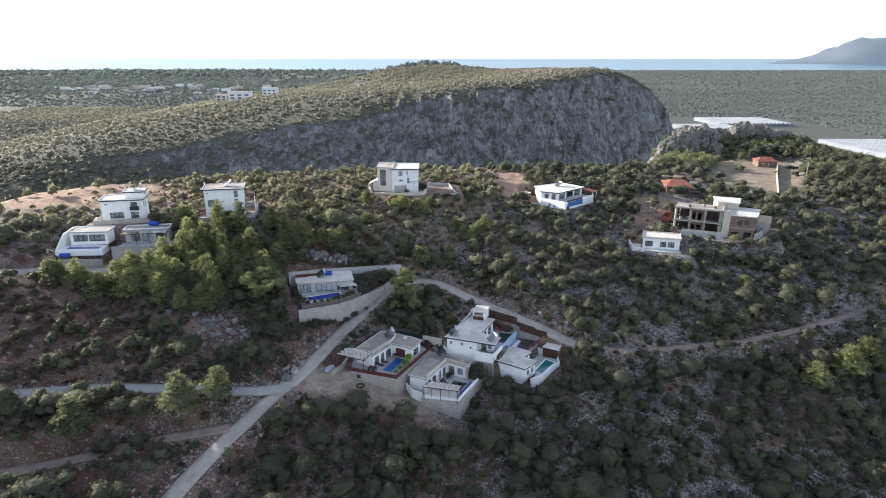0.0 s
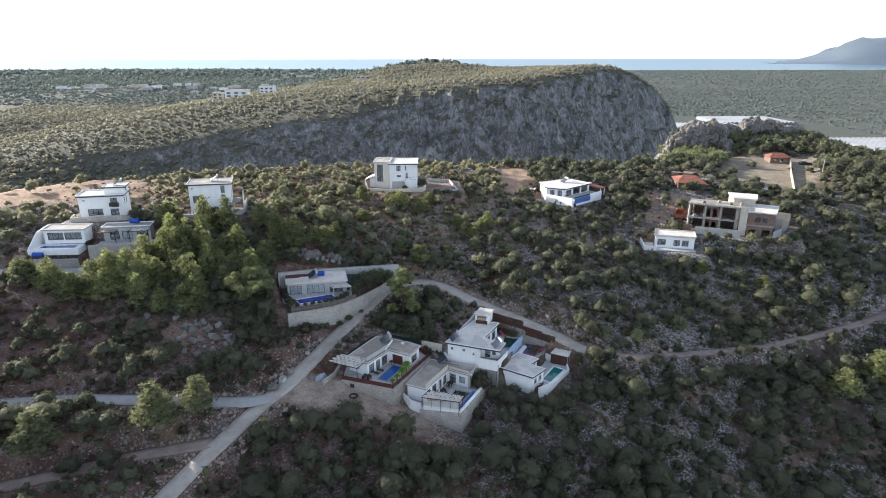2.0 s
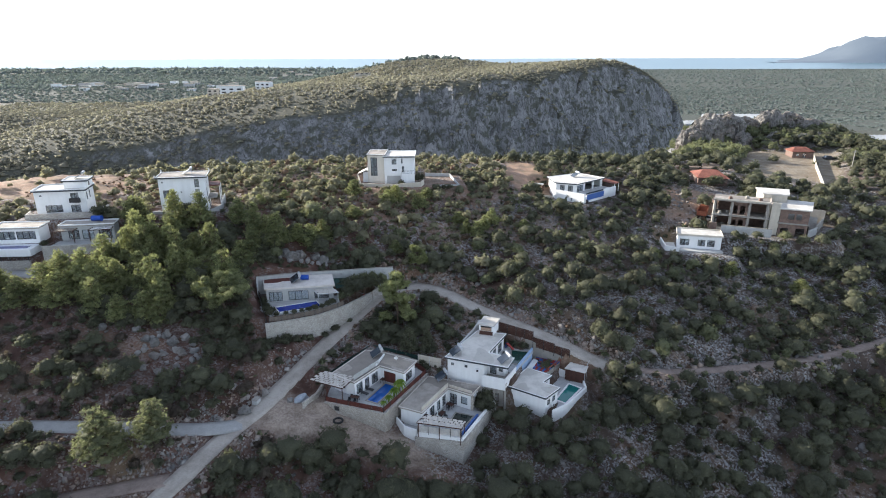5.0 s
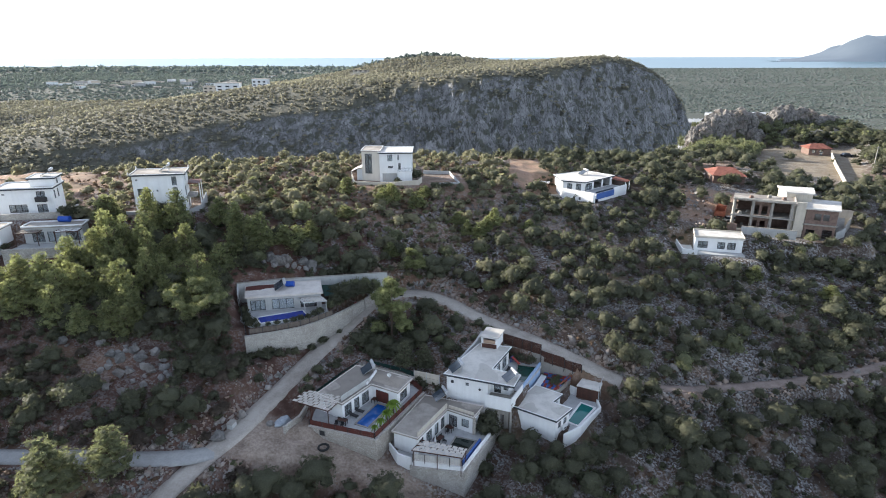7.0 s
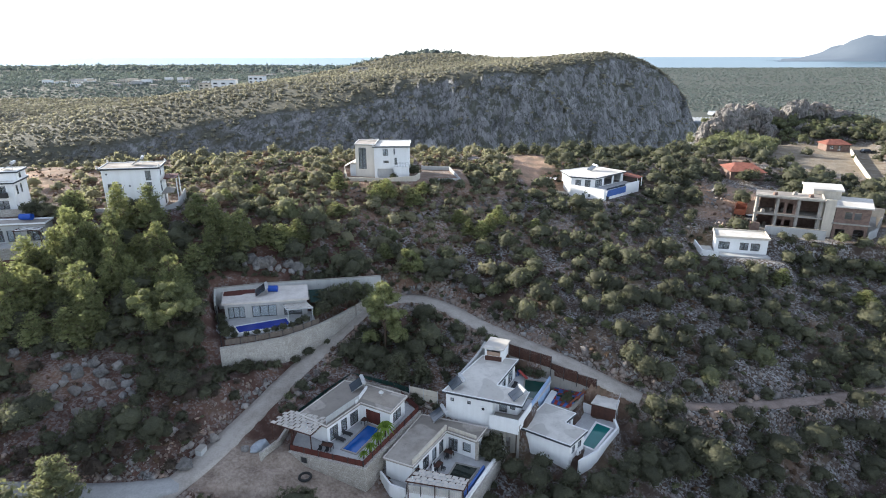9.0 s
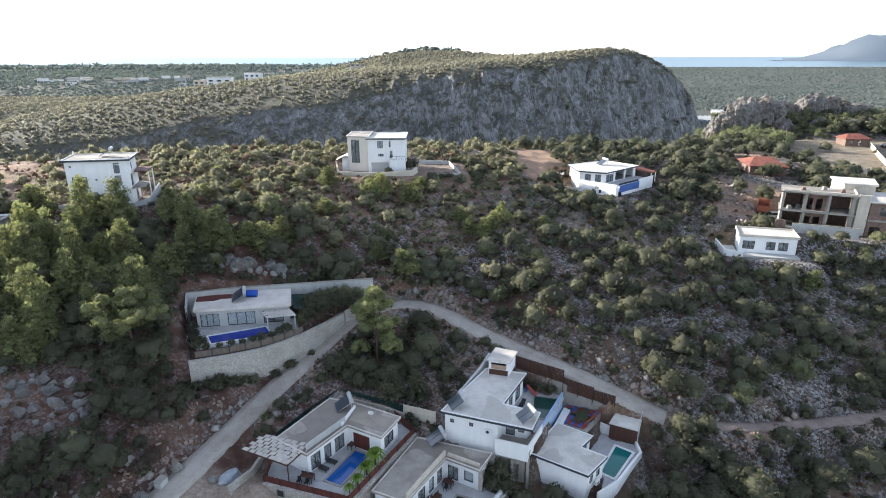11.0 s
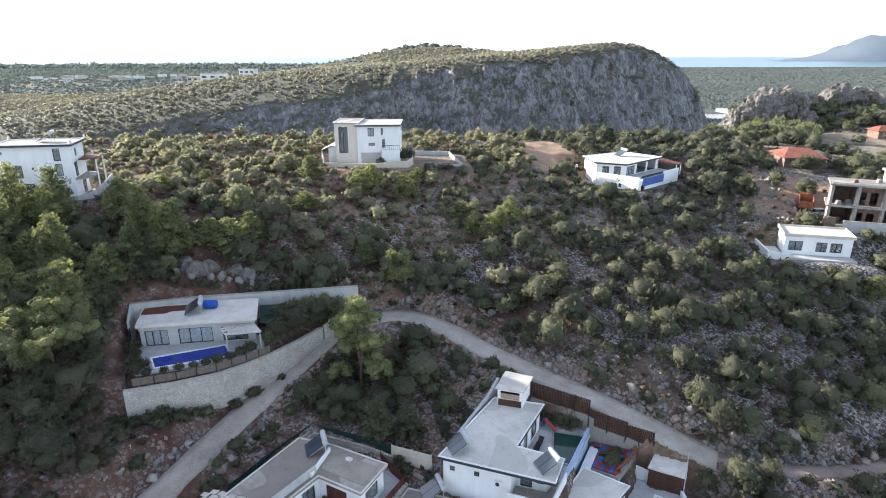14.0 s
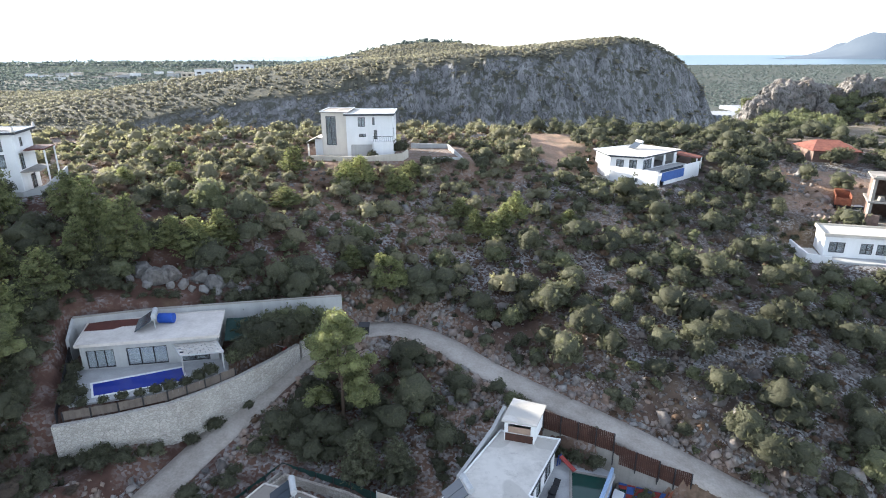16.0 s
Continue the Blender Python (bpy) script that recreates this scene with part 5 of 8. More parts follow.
# ---- the lower villa with the teal pool ----
ZD = -3.35
D_WALL = [(12.0, 115.5), (18.1, 111.6), (20.9, 114.6), (18.1, 116.5), (20.2, 118.8), (16.4, 121.4)]
villa_d = thing("villa", "low white villa with pale flat roof beside a teal pool", "house", "pool villas")
body(villa_d, D_WALL, ZD, ZD + 2.75, {
    1: [(0.8, 1.7, 0.8, 2.0, 1, False), (2.4, 3.4, 0.8, 2.0, 1, False)],
    2: [(0.6, 2.6, 0.1, 2.1, 2, False)],
    3: [(0.5, 2.4, 0.1, 2.1, 2, False)],
})
part("footing", Shape().wall((12.0, 115.5), (18.1, 111.6), ZD - 4.5, ZD, 0.35), WHITE, villa_d)
part("footing", Shape().wall((18.1, 111.6), (20.9, 114.6), ZD - 4.5, ZD, 0.35, start=0.35), WHITE, villa_d)
flat_roof(villa_d, D_WALL, ZD + 2.75, 0.3, ROOF_WHITE, 0.1, FASCIA)
terrace("terrace_4", "grey paved terrace round a teal pool", [(18.2, 116.6), (21.2, 114.6), (19.9, 111.4), (22.2, 113.2), (26.9, 119.0), (27.0, 120.9), (23.2, 123.6), (20.3, 119.2)], ZD - 0.02)
pool("teal swimming pool with white coping at a terrace edge", [(21.0, 115.4), (22.4, 114.3), (26.2, 119.2), (24.4, 120.6)], ZD, POOL_TEAL, 0.3, WHITE)
masonry("terrace_wall", "white rendered parapet round a pool terrace", [(19.4, 110.8, -2.5), (22.5, 113.2, -2.7), (27.2, 118.9, -2.9), (27.2, 121.2, -2.7)], 0.3, WHITE, None, bottoms=[-8.5, -9, -9, -8.5])
air_conditioner((19.7, 113.1, ZD + 0.3), (0.72, -0.69))
masonry("terrace_back_wall", "white wall behind a pool terrace", [(23.0, 123.9, -1.8), (27.2, 121.2, -2.2)], 0.2, WHITE, None, bottoms=[-4, -4])

# ---- fences, playground and shed behind the villas ----
screen("tall dark brown timber fence along the upper lane", [(11.6, 130.4, 5.2), (18.2, 127.8, 4.3)], 2.1, BROWNWOOD, "lane fences")
screen("tall dark brown timber fence along the upper lane", [(18.2, 127.75, 3.1), (22.2, 125.9, 2.6)], 2.1, BROWNWOOD, "lane fences")
screen("tall dark brown timber fence along the upper lane", [(22.2, 126.15, 2.1), (25.2, 125.3, 1.6)], 2.1, BROWNWOOD, "lane fences")
masonry("fence_wall", "concrete footing wall under the timber fences", [(11.6, 130.45, 3.1), (18.2, 127.85, 2.2), (22.2, 126.25, 0.5), (25.2, 125.4, -0.5)], 0.25, CONCRETE, None, bottoms=[-1, -2.2, -2.8, -3.5])
play_deck = part("deck", Shape().prism([(17.4, 122.9), (20.1, 121.3), (24.3, 126.3), (18.9, 127.9)], -2.6, -1.345), CONCRETE, thing("play_deck", "low concrete deck under a playground", "deck"))
play = thing("play_area", "playground of red and blue rubber tiles", "playground")
rnd = random.Random(5)
MAT = [Vector(p) for p in ((17.6, 123.0), (20.0, 121.6), (24.0, 126.2), (19.0, 127.6))]
for i in range(9):
    for j in range(6):
        m = REDPAINT if (i // 2 + j) % 2 else BLUEPAINT
        if rnd.random() < 0.22 and 2 < i < 7:
            m = GREENMESH
        q = []
        for du, dv in ((0.04, 0.04), (0.96, 0.04), (0.96, 0.96), (0.04, 0.96)):
            u, v = (i + du) / 9, (j + dv) / 6
            p = (MAT[0] * (1 - v) + MAT[1] * v) * (1 - u) + (MAT[3] * (1 - v) + MAT[2] * v) * u
            q.append((p.x, p.y))
        part("rubber_tile", Shape().prism(q[::-1], -1.34, -1.18), m, play)
beam = thing("climbing_bars", "orange steel bars edging a playground", "bars")
for k in range(2):
    part("beam", Shape().bar((20.4 - 0.2 * k, 121.9 + 0.3 * k, -0.6 - 0.35 * k), (23.6 - 0.2 * k, 125.4 + 0.3 * k, -0.6 - 0.35 * k), 0.14), ORANGE, beam)
for t in (0.05, 0.5, 0.95):
    part("post", Shape().bar((20.4 + 3.2 * t, 121.9 + 3.5 * t, -2.4), (20.4 + 3.2 * t, 121.9 + 3.5 * t, -0.5), 0.12), ORANGE, beam)
S_WALL = [(23.9, 122.5), (27.3, 120.8), (28.8, 123.9), (25.7, 125.2)]
shed = thing("shed", "low shed with a white slab roof and dark timber front", "shed")
part("roof", Shape().prism(grow(S_WALL, 0.1), -1.05, -0.9), ROOF_WHITE, shed)
part("wall", Shape().wall(S_WALL[0], S_WALL[1], -3.4, -1.06, 0.1), BROWNWOOD, shed, "dark timber front")
part("wall", Shape().wall(S_WALL[3], S_WALL[0], -3.4, -1.06, 0.1, start=0.1), BROWNWOOD, shed)
for i, (a, b) in enumerate(((1, 2),)):
    for t in (0.0, 0.5, 1.0):
        x, y = S_WALL[a][0] + (S_WALL[b][0] - S_WALL[a][0]) * t, S_WALL[a][1] + (S_WALL[b][1] - S_WALL[a][1]) * t
        part("post", Shape().bar((x, y, -3.4), (x, y, 0.0), 0.09), STEEL, shed)
part("rail", Shape().bar((27.3, 120.8, -0.15), (28.8, 123.9, -0.15), 0.07), STEEL, shed)

# ---- the house above the lane with the long stone wall ----
ZE = 8.75
E_WALL = [(-36.2, 132.4), (-22.9, 134.7), (-24.4, 140.4), (-38.0, 138.0)]
house_e = thing("house", "long low white house with large sliding windows and screed roof", "house")
body(house_e, E_WALL, ZE, ZE + 2.75, {0: [(0.5, 3.2, 0.1, 2.15, 3, True), (4.4, 8.4, 0.1, 2.15, 3, True), (9.6, 12.6, 0.1, 2.15, 2, False)], 1: [(1.5, 3.0, 0.9, 2.0, 1, False)]}, GREYWALL)
flat_roof(house_e, E_WALL, ZE + 2.75, 0.35, ROOF_BEIGE, 0.10, rim_mat=ROOF_BEIGE)
part("roof_patch", Shape().prism([(-37.5, 135.4), (-34.6, 135.9), (-33.9, 136.6), (-31.6, 137.0), (-32.0, 138.7), (-38.0, 137.7)], ZE + 2.97, ZE + 3.0), REDWOOD, house_e, "red-brown weathered roof felt")
terrace("terrace_5", "pale terrace with a blue pool before a long house", [(-37.0, 129.0), (-33.8, 126.0), (-25.3, 128.6), (-21.2, 132.6), (-22.4, 136.0), (-37.0, 133.6)], ZE - 0.02)
pool("narrow deep blue swimming pool along a terrace", [(-32.3, 127.5), (-24.7, 130.4), (-26.2, 132.9), (-33.7, 129.7)], ZE, POOL_NAVY, 0.2, WHITE)
masonry("retaining_wall", "long curved pale stone retaining wall above the lane", [(-34.2, 123.9, 8.0), (-29.5, 125.6, 8.0), (-25.2, 127.4, 8.1), (-22.4, 129.6, 8.2), (-20.0, 132.0, 8.3), (-17.6, 135.5, 8.3), (-15.6, 139.2, 8.2)], 0.5, STONE_PALE, None, bottoms=[4.6, 4.0, 3.6, 3.6, 3.8, 4.4, 5.4])
screen("dark mesh fence climbing beside a garden", [(-34.2, 124.6, 8.9), (-36.2, 129.2, 9.8), (-38.4, 134.0, 10.6)], 1.4, FRAME, "garden fences", 0.5, 0.02, "fence", "mesh_fence")
masonry("side_wall", "pale rendered wall returning beside a long house", [(-38.4, 134.0, 11.4), (-39.4, 137.0, 12.55)], 0.3, GREYWALL, None, bottoms=[7.5, 7.5])
screen("weathered grey timber fence on top of a stone wall", [(-33.6, 124.7, 8.95), (-29.3, 126.2, 8.95), (-25.4, 127.9, 9.05), (-22.6, 130.0, 9.1), (-20.4, 132.3, 9.1)], 0.9, GREYWOOD, "garden fences", 0.45, 0.02)
masonry("back_wall", "long grey rendered wall along the slope behind a house", [(-39.4, 137.0, 12.55), (-32.0, 139.5, 12.45), (-25.0, 141.4, 12.2), (-18.0, 142.9, 12.1), (-11.2, 144.4, 12.0)], 0.3, GREYWALL, CONCRETE, bottoms=[8, 8, 8, 7.5, 6.5])
pergola("small slatted canopy over a terrace door", [(-25.4, 131.5), (-21.3, 132.3), (-22.9, 134.6), (-27.2, 133.8)], ZE + 2.3, [(0.03, 0.05), (0.97, 0.05)], 7, 5, gap=0.15, beam=STEEL, drop=2.3, mat=ROOF_WHITE)
solar_heater((-31.3, 136.6, ZE + 2.97), -70, 1.0, 3)
water_tank((-29.4, 137.6, ZE + 2.97), lying=True, r=0.55, h=1.6)
frame_e = thing("car_shade", "dark netted shade frame beside a long house", "canopy")
part("netting", Shape().slab([(-22.4, 135.4, 10.6), (-19.6, 136.6, 10.4), (-20.8, 141.4, 10.6), (-24.0, 140.6, 10.8)], 0.04), GREENMESH, frame_e)
for x, y in ((-20.0, 137.2), (-20.6, 140.8)):
    part("post", Shape().bar((x, y, 8.5), (x, y, 10.4), 0.09), STEEL, frame_e)
masonry("gate_wall", "pale stone wall by a driveway gate", [(-15.4, 139.6, 8.2), (-13.0, 142.6, 8.9)], 0.3, STONE_PALE, None, bottoms=[5.4, 6.0])
screen("dark metal gate at the driveway", [(-12.8, 142.9, 9.0), (-10.8, 144.6, 9.2)], 1.9, BROWNWOOD, "gates", 0.2, 0.02, "gate", "driveway_gate")
barrier = thing("traffic_barrier", "red upright barrier with a steel frame on the lane", "barrier")
part("base", Shape().box(-17.4, 139.0, 6.3, -17.0, 139.6, 7.6), REDPAINT, barrier)
part("arm", Shape().bar((-17.2, 139.3, 7.7), (-18.6, 139.5, 8.0), 0.07), STEEL, barrier)

# ---- the tall white house on the slope ----
F_WALL = [(-65.8, 154.2), (-55.6, 156.0), (-57.4, 162.2), (-67.4, 160.4)]
house_f = thing("house", "three-storey white cubic house with dark roof edge and curled corners", "house", "hill houses")
body(house_f, F_WALL, 22.0, 30.1, {
    0: [(1.3, 4.6, 0.7, 2.5, 3, True), (0.8, 3.3, 3.4, 5.3, 2, False), (7.9, 8.9, 5.8, 7.7, 1, False), (7.9, 8.9, 3.6, 5.4, 1, True), (4.6, 4.95, 4.6, 4.95, 1, False), (0.7, 1.05, 7.0, 7.35, 1, False)],
    1: [(0.8, 2.4, 3.2, 5.4, 2, False), (3.2, 5.0, 0.1, 2.2, 2, False), (2.0, 3.0, 6.2, 7.4, 1, False)]})
flat_roof(house_f, F_WALL, 30.1, 0.45, ROOF, 0.12, FASCIA)
for x, y in grow(F_WALL, 0.4):
    part("roof_horn", Shape().tube((x, y, 30.3), (x * 1.004, y * 1.002, 30.95), 0.28, 0.08, 8), ROOF_WHITE, house_f)
part("balcony", Shape().prism([(-55.6, 156.0), (-53.8, 157.4), (-55.4, 162.0), (-57.4, 162.2)], 24.9, 25.1), CONCRETE, house_f)
part("canopy", Shape().prism([(-55.4, 157.2), (-53.2, 158.2), (-54.6, 162.6), (-57.2, 162.2)], 27.7, 27.85), REDWOOD, house_f)
for x, y in ((-53.4, 158.4), (-54.6, 162.3)):
    part("post", Shape().bar((x, y, 22.0), (x, y, 27.7), 0.16), WHITE, house_f)
solar_heater((-60.8, 158.6, 30.32), -70)
masonry("garden_wall", "white garden wall round a tall house", [(-67.6, 153.2, 22.6), (-55.0, 155.0, 22.5), (-53.0, 157.0, 23.2), (-54.5, 164.0, 24.4)], 0.25, GREYWALL, None)

# ---- the house on the crest ----
G_TOWER = [(-22.0, 190.4), (-17.0, 189.4), (-17.0, 199.0), (-22.0, 199.0)]
G_MAIN = [(-17.0, 188.6), (-8.4, 188.9), (-8.6, 199.0), (-17.0, 199.0)]
house_g = thing("house", "three-storey white and beige house with brick stair tower and garage", "house", "hill houses")
body(house_g, G_TOWER, 21.6, 29.6, {0: [(0.9, 2.9, 2.0, 7.4, 2, False)], 3: [(1.5, 3.0, 3.4, 5.4, 2, False), (5.0, 7.0, 0.1, 2.2, 2, False)]}, TOWERWALL)
body(house_g, G_MAIN, 21.6, 29.3, {0: [(2.2, 3.5, 5.6, 7.3, 2, True), (2.3, 3.6, 3.7, 4.3, 2, False), (4.9, 5.3, 5.9, 7.3, 1, False), (5.1, 5.7, 3.3, 5.0, 1, False), (0.7, 4.7, 0.05, 2.3, 0, False)], 1: [(2, 3.6, 3.4, 5.2, 2, False), (5, 6.6, 6.2, 7.6, 2, False)]})
part("garage_door", Shape().wall(tuple(at_edge(G_MAIN, 0, 0.75, -0.14)), tuple(at_edge(G_MAIN, 0, 4.65, -0.14)), 21.65, 23.9, 0.05), GREYWALL, house_g, "grey sectional garage door")
part("balcony_front", Shape().wall((-11.9, 187.6), (-8.2, 187.7), 21.6, 24.6, 0.2), WHITE, house_g)
part("balcony_side", Shape().prism([(-11.9, 187.8), (-8.3, 187.9), (-8.4, 188.9), (-11.9, 188.8)], 24.3, 24.6), WHITE, house_g)
s = Shape().bar((-11.9, 187.7, 25.5), (-8.3, 187.8, 25.5), 0.07)
for k in range(10):
    s.bar((-11.9 + k * 0.4, 187.7, 24.6), (-11.9 + k * 0.4, 187.7, 25.5), 0.04)
part("railing", s, FRAME, house_g)
flat_roof(house_g, G_TOWER, 29.6, 0.2, ROOF, 0.1)
flat_roof(house_g, G_MAIN, 29.3, 0.35, ROOF_WHITE, 0.15, FASCIA)
part("lean_canopy", Shape().slab([(-25.0, 190.0, 24.2), (-22.1, 190.5, 25.6), (-22.1, 194.0, 25.6), (-25.0, 193.6, 24.2)], 0.08), ROOF_WHITE, house_g, "white sloping awning panel")
part("side_block", Shape().box(-23.6, 191.2, 21.5, -22.03, 196.5, 24.6), WHITE, house_g)
masonry("garden_wall", "cream terrace wall before a crest house", [(-25.5, 193.5, 23.4), (-23.6, 185.6, 22.4), (-14.0, 184.3, 22.3), (-6.4, 184.6, 22.9), (-5.6, 188.0, 23.0)], 0.3, CREAM, None)
masonry("garden_wall", "cream walls enclosing a dry garden", [(-1.0, 185.2, 22.0), (4.6, 185.8, 22.0), (2.0, 199.5, 22.4), (-5.6, 199.8, 22.6)], 0.25, GREYWALL, None)

# ---- the house with the blue pool front ----
H_LOW = [(33.0, 189.2), (40.0, 182.8), (52.0, 193.4), (47.0, 200.5), (33.0, 198.0)]
H_UP = [(33.4, 190.8), (38.8, 188.4), (48.8, 197.2), (43.0, 204.0), (32.6, 198.4)]
house_h = thing("house", "white two-storey villa with pale roof and blue pool wall", "house", "hill houses")
body(house_h, H_LOW, 16.6, 18.9, {0: [(3.4, 4.0, 0.6, 1.4, 1, False), (5.2, 5.8, 0.6, 1.4, 1, False)], 1: [(1.0, 2.6, 0.1, 1.4, 0, False)]})
part("terrace_floor", Shape().prism(grow(H_LOW, -0.1), 18.6, 18.84), PAVING, house_h)
part("parapet", Shape().wall(H_LOW[0], H_LOW[1], 18.9, 19.7, 0.2), WHITE, house_h)
part("parapet", Shape().wall(tuple(at_edge(H_LOW, 1, 9.6)), H_LOW[2], 18.9, 19.8, 0.2), WHITE, house_h)
part("pool_wall", Shape().wall(tuple(at_edge(H_LOW, 1, 1.4, 0.12)), tuple(at_edge(H_LOW, 1, 9.6, 0.12)), 17.7, 19.3, 0.1), BLUEPAINT, house_h, "deep blue pool front")
body(house_h, H_UP, 18.85, 21.3, {0: [(1.2, 2.6, 0.3, 1.9, 2, False), (3.6, 5.0, 0.1, 2.0, 2, False)], 1: [(0.5, 3.6, 0.1, 2.0, 3, False), (4.4, 8.2, 0.1, 2.2, 0, False), (8.8, 12.2, 0.1, 2.2, 0, False)]})
part("terrace_railing", Shape().wall(tuple(at_edge(H_LOW, 1, 1.4, -0.3)), tuple(at_edge(H_LOW, 1, 11.0, -0.3)), 19.3, 19.75, 0.04), SOLAR, house_h, "dark glass railing")
flat_roof(house_h, H_UP, 21.3, 0.5, ROOF_WHITE, 0.08, FASCIA)
solar_heater((40.5, 198.5, 21.5), -70)
part("tile_canopy", Shape().slab([(48.6, 197.0, 20.6), (52.2, 194.6, 20.2), (54.0, 197.0, 20.2), (50.0, 200.0, 20.9)], 0.12), TILES, house_h, "terracotta tiled porch")
for x, y in ((52.0, 194.9), (53.8, 197.0)):
    part("post", Shape().bar((x, y, 16.6), (x, y, 20.2), 0.18), WHITE, house_h)
pergola("white slatted carport beside a villa", [(24.5, 197.0), (30.5, 196.0), (31.5, 199.5), (25.0, 200.5)], 19.4, [(0.03, 0.05), (0.97, 0.05), (0.03, 0.95), (0.97, 0.95)], 6, 3, WHITE, 2.6, 0.8)
masonry("garden_wall", "pale stone wall round a villa's yard", [(24.0, 192.5, 17.9), (32.5, 189.6, 17.6)], 0.3, CREAM, None)

# ---- the white houses above the street ----
N_WALL = [(-92.6, 150.6), (-82.2, 152.6), (-83.9, 158.8), (-94.4, 156.8)]
house_n = thing("house", "two-storey white house with penthouse and dark framed windows", "house", "hill houses")
body(house_n, N_WALL, 22.0, 27.8, {0: [(1.9, 5.4, 0.9, 2.6, 3, False), (7.2, 9.2, 0.3, 2.5, 2, False), (7.5, 9.2, 3.4, 5.3, 2, False), (1.0, 1.6, 4.7, 5.0, 1, False)], 1: [(1.0, 1.9, 3.4, 5.2, 1, False), (3.0, 3.9, 3.4, 5.2, 1, False)]})
flat_roof(house_n, N_WALL, 27.8, 0.35, ROOF_WHITE, 0.25, FASCIA)
N_TOP = [(-87.2, 153.4), (-82.4, 154.3), (-83.6, 158.6), (-88.4, 157.7)]
body(house_n, N_TOP, 28.0, 29.6, {1: [(1.2, 2.2, 0.3, 1.3, 1, False)]}, WHITE, 0.2, False)
flat_roof(house_n, N_TOP, 29.6, 0.3, ROOF_WHITE, 0.15, FASCIA)
solar_heater((-85.0, 156.0, 29.8), -70)
part("sill_balcony", Shape().box(-85.2, 151.2, 25.2, -83.0, 151.9, 26.2), FRAME, house_n)
masonry("garden_wall", "pale stone terrace wall below a white house", [(-94.8, 151.4, 23.2), (-93.6, 148.2, 23.2), (-79.6, 150.6, 23.3), (-78.4, 154.6, 24.0)], 0.35, STONE_PALE, None)
M_WALL = [(-96.2, 141.0), (-86.9, 141.8), (-87.5, 146.0), (-97.0, 145.4)]
house_m = thing("house", "low white house with a band of windows above a pool", "house", "street houses")
body(house_m, M_WALL, 18.6, 21.9, {0: [(0.8, 4.4, 0.9, 2.7, 3, False), (4.7, 8.6, 0.9, 2.7, 3, False)]})
flat_roof(house_m, M_WALL, 21.9, 0.35, ROOF, 0.2, None)
part("side_wing", Shape().add([(-97.9, 136.8, 17.2), (-97.9, 145.4, 17.2), (-97.9, 145.4, 22.2), (-97.9, 141.0, 21.6), (-97.9, 136.8, 18.4),
                               (-97.6, 136.8, 17.2), (-97.6, 145.4, 17.2), (-97.6, 145.4, 22.2), (-97.6, 141.0, 21.6), (-97.6, 136.8, 18.4)],
                              [(0, 1, 2, 3, 4), (9, 8, 7, 6, 5), (0, 4, 9, 5), (4, 3, 8, 9), (3, 2, 7, 8), (1, 6, 7, 2), (0, 5, 6, 1)]), WHITE, house_m)
terrace("terrace_6", "white pool terrace above a street", [(-97.6, 136.9), (-86.5, 137.6), (-86.9, 141.7), (-97.4, 140.9)], 18.5, 1.5, WHITE)
pool("long dark blue pool on a white terrace", [(-95.8, 137.6), (-87.6, 138.2), (-87.7, 140.2), (-95.9, 139.6)], 18.5, POOL_NAVY, 0.25, WHITE)
masonry("street_wall", "pale stone wall along the street", [(-98.2, 136.2, 16.2), (-86.4, 136.9, 16.3)], 0.35, STONE_PALE, None)
screen("black railing above a street wall", [(-94.0, 136.4, 17.2), (-86.6, 136.9, 17.2)], 0.8, FRAME, "railings", 0.06, 0.3, "railing", "railing")
water_tank((-95.6, 136.9, 16.6), lying=True, r=0.6, h=2.4, label="blue plastic tank behind a street wall")
M2_WALL = [(-83.6, 144.0), (-72.9, 145.8), (-73.6, 149.0), (-84.2, 147.4)]
house_m2 = thing("house", "low grey-white house with two slatted canopies", "house", "street houses")
body(house_m2, M2_WALL, 18.3, 21.6, {0: [(1.4, 3.6, 0.3, 2.4, 2, False), (4.2, 6.6, 0.3, 2.4, 2, True), (7.6, 10.3, 0.3, 2.4, 3, False)]}, GREYWALL)
flat_roof(house_m2, M2_WALL, 21.6, 0.3, ROOF, 0.25)
pergola("grey slatted canopy on posts before a house", [(-84.2, 141.8), (-80.0, 142.6), (-80.2, 144.6), (-84.4, 144.0)], 21.2, [(0.03, 0.05), (0.97, 0.05)], 5, 3, ROOF_DARK, 2.9, 0.5)
pergola("white slatted canopy on posts before a house", [(-77.0, 143.0), (-72.6, 143.8), (-73.0, 145.8), (-77.2, 145.2)], 21.2, [(0.03, 0.05), (0.97, 0.05)], 5, 3, WHITE, 2.9, 0.6)
terrace("terrace_7", "grey terrace behind a stone wall", [(-84.2, 139.2), (-70.6, 141.4), (-72.0, 145.8), (-84.4, 143.8)], 18.3, 1.0, GREYWALL)
masonry("terrace_wall", "pale stone terrace wall under canopies", [(-84.6, 138.6, 18.9), (-70.0, 140.9, 18.9), (-71.6, 149.0, 20.4)], 0.35, STONE_PALE, None)
water_tank((-77.6, 148.0, 21.85), lying=True, r=0.6, h=2.2)

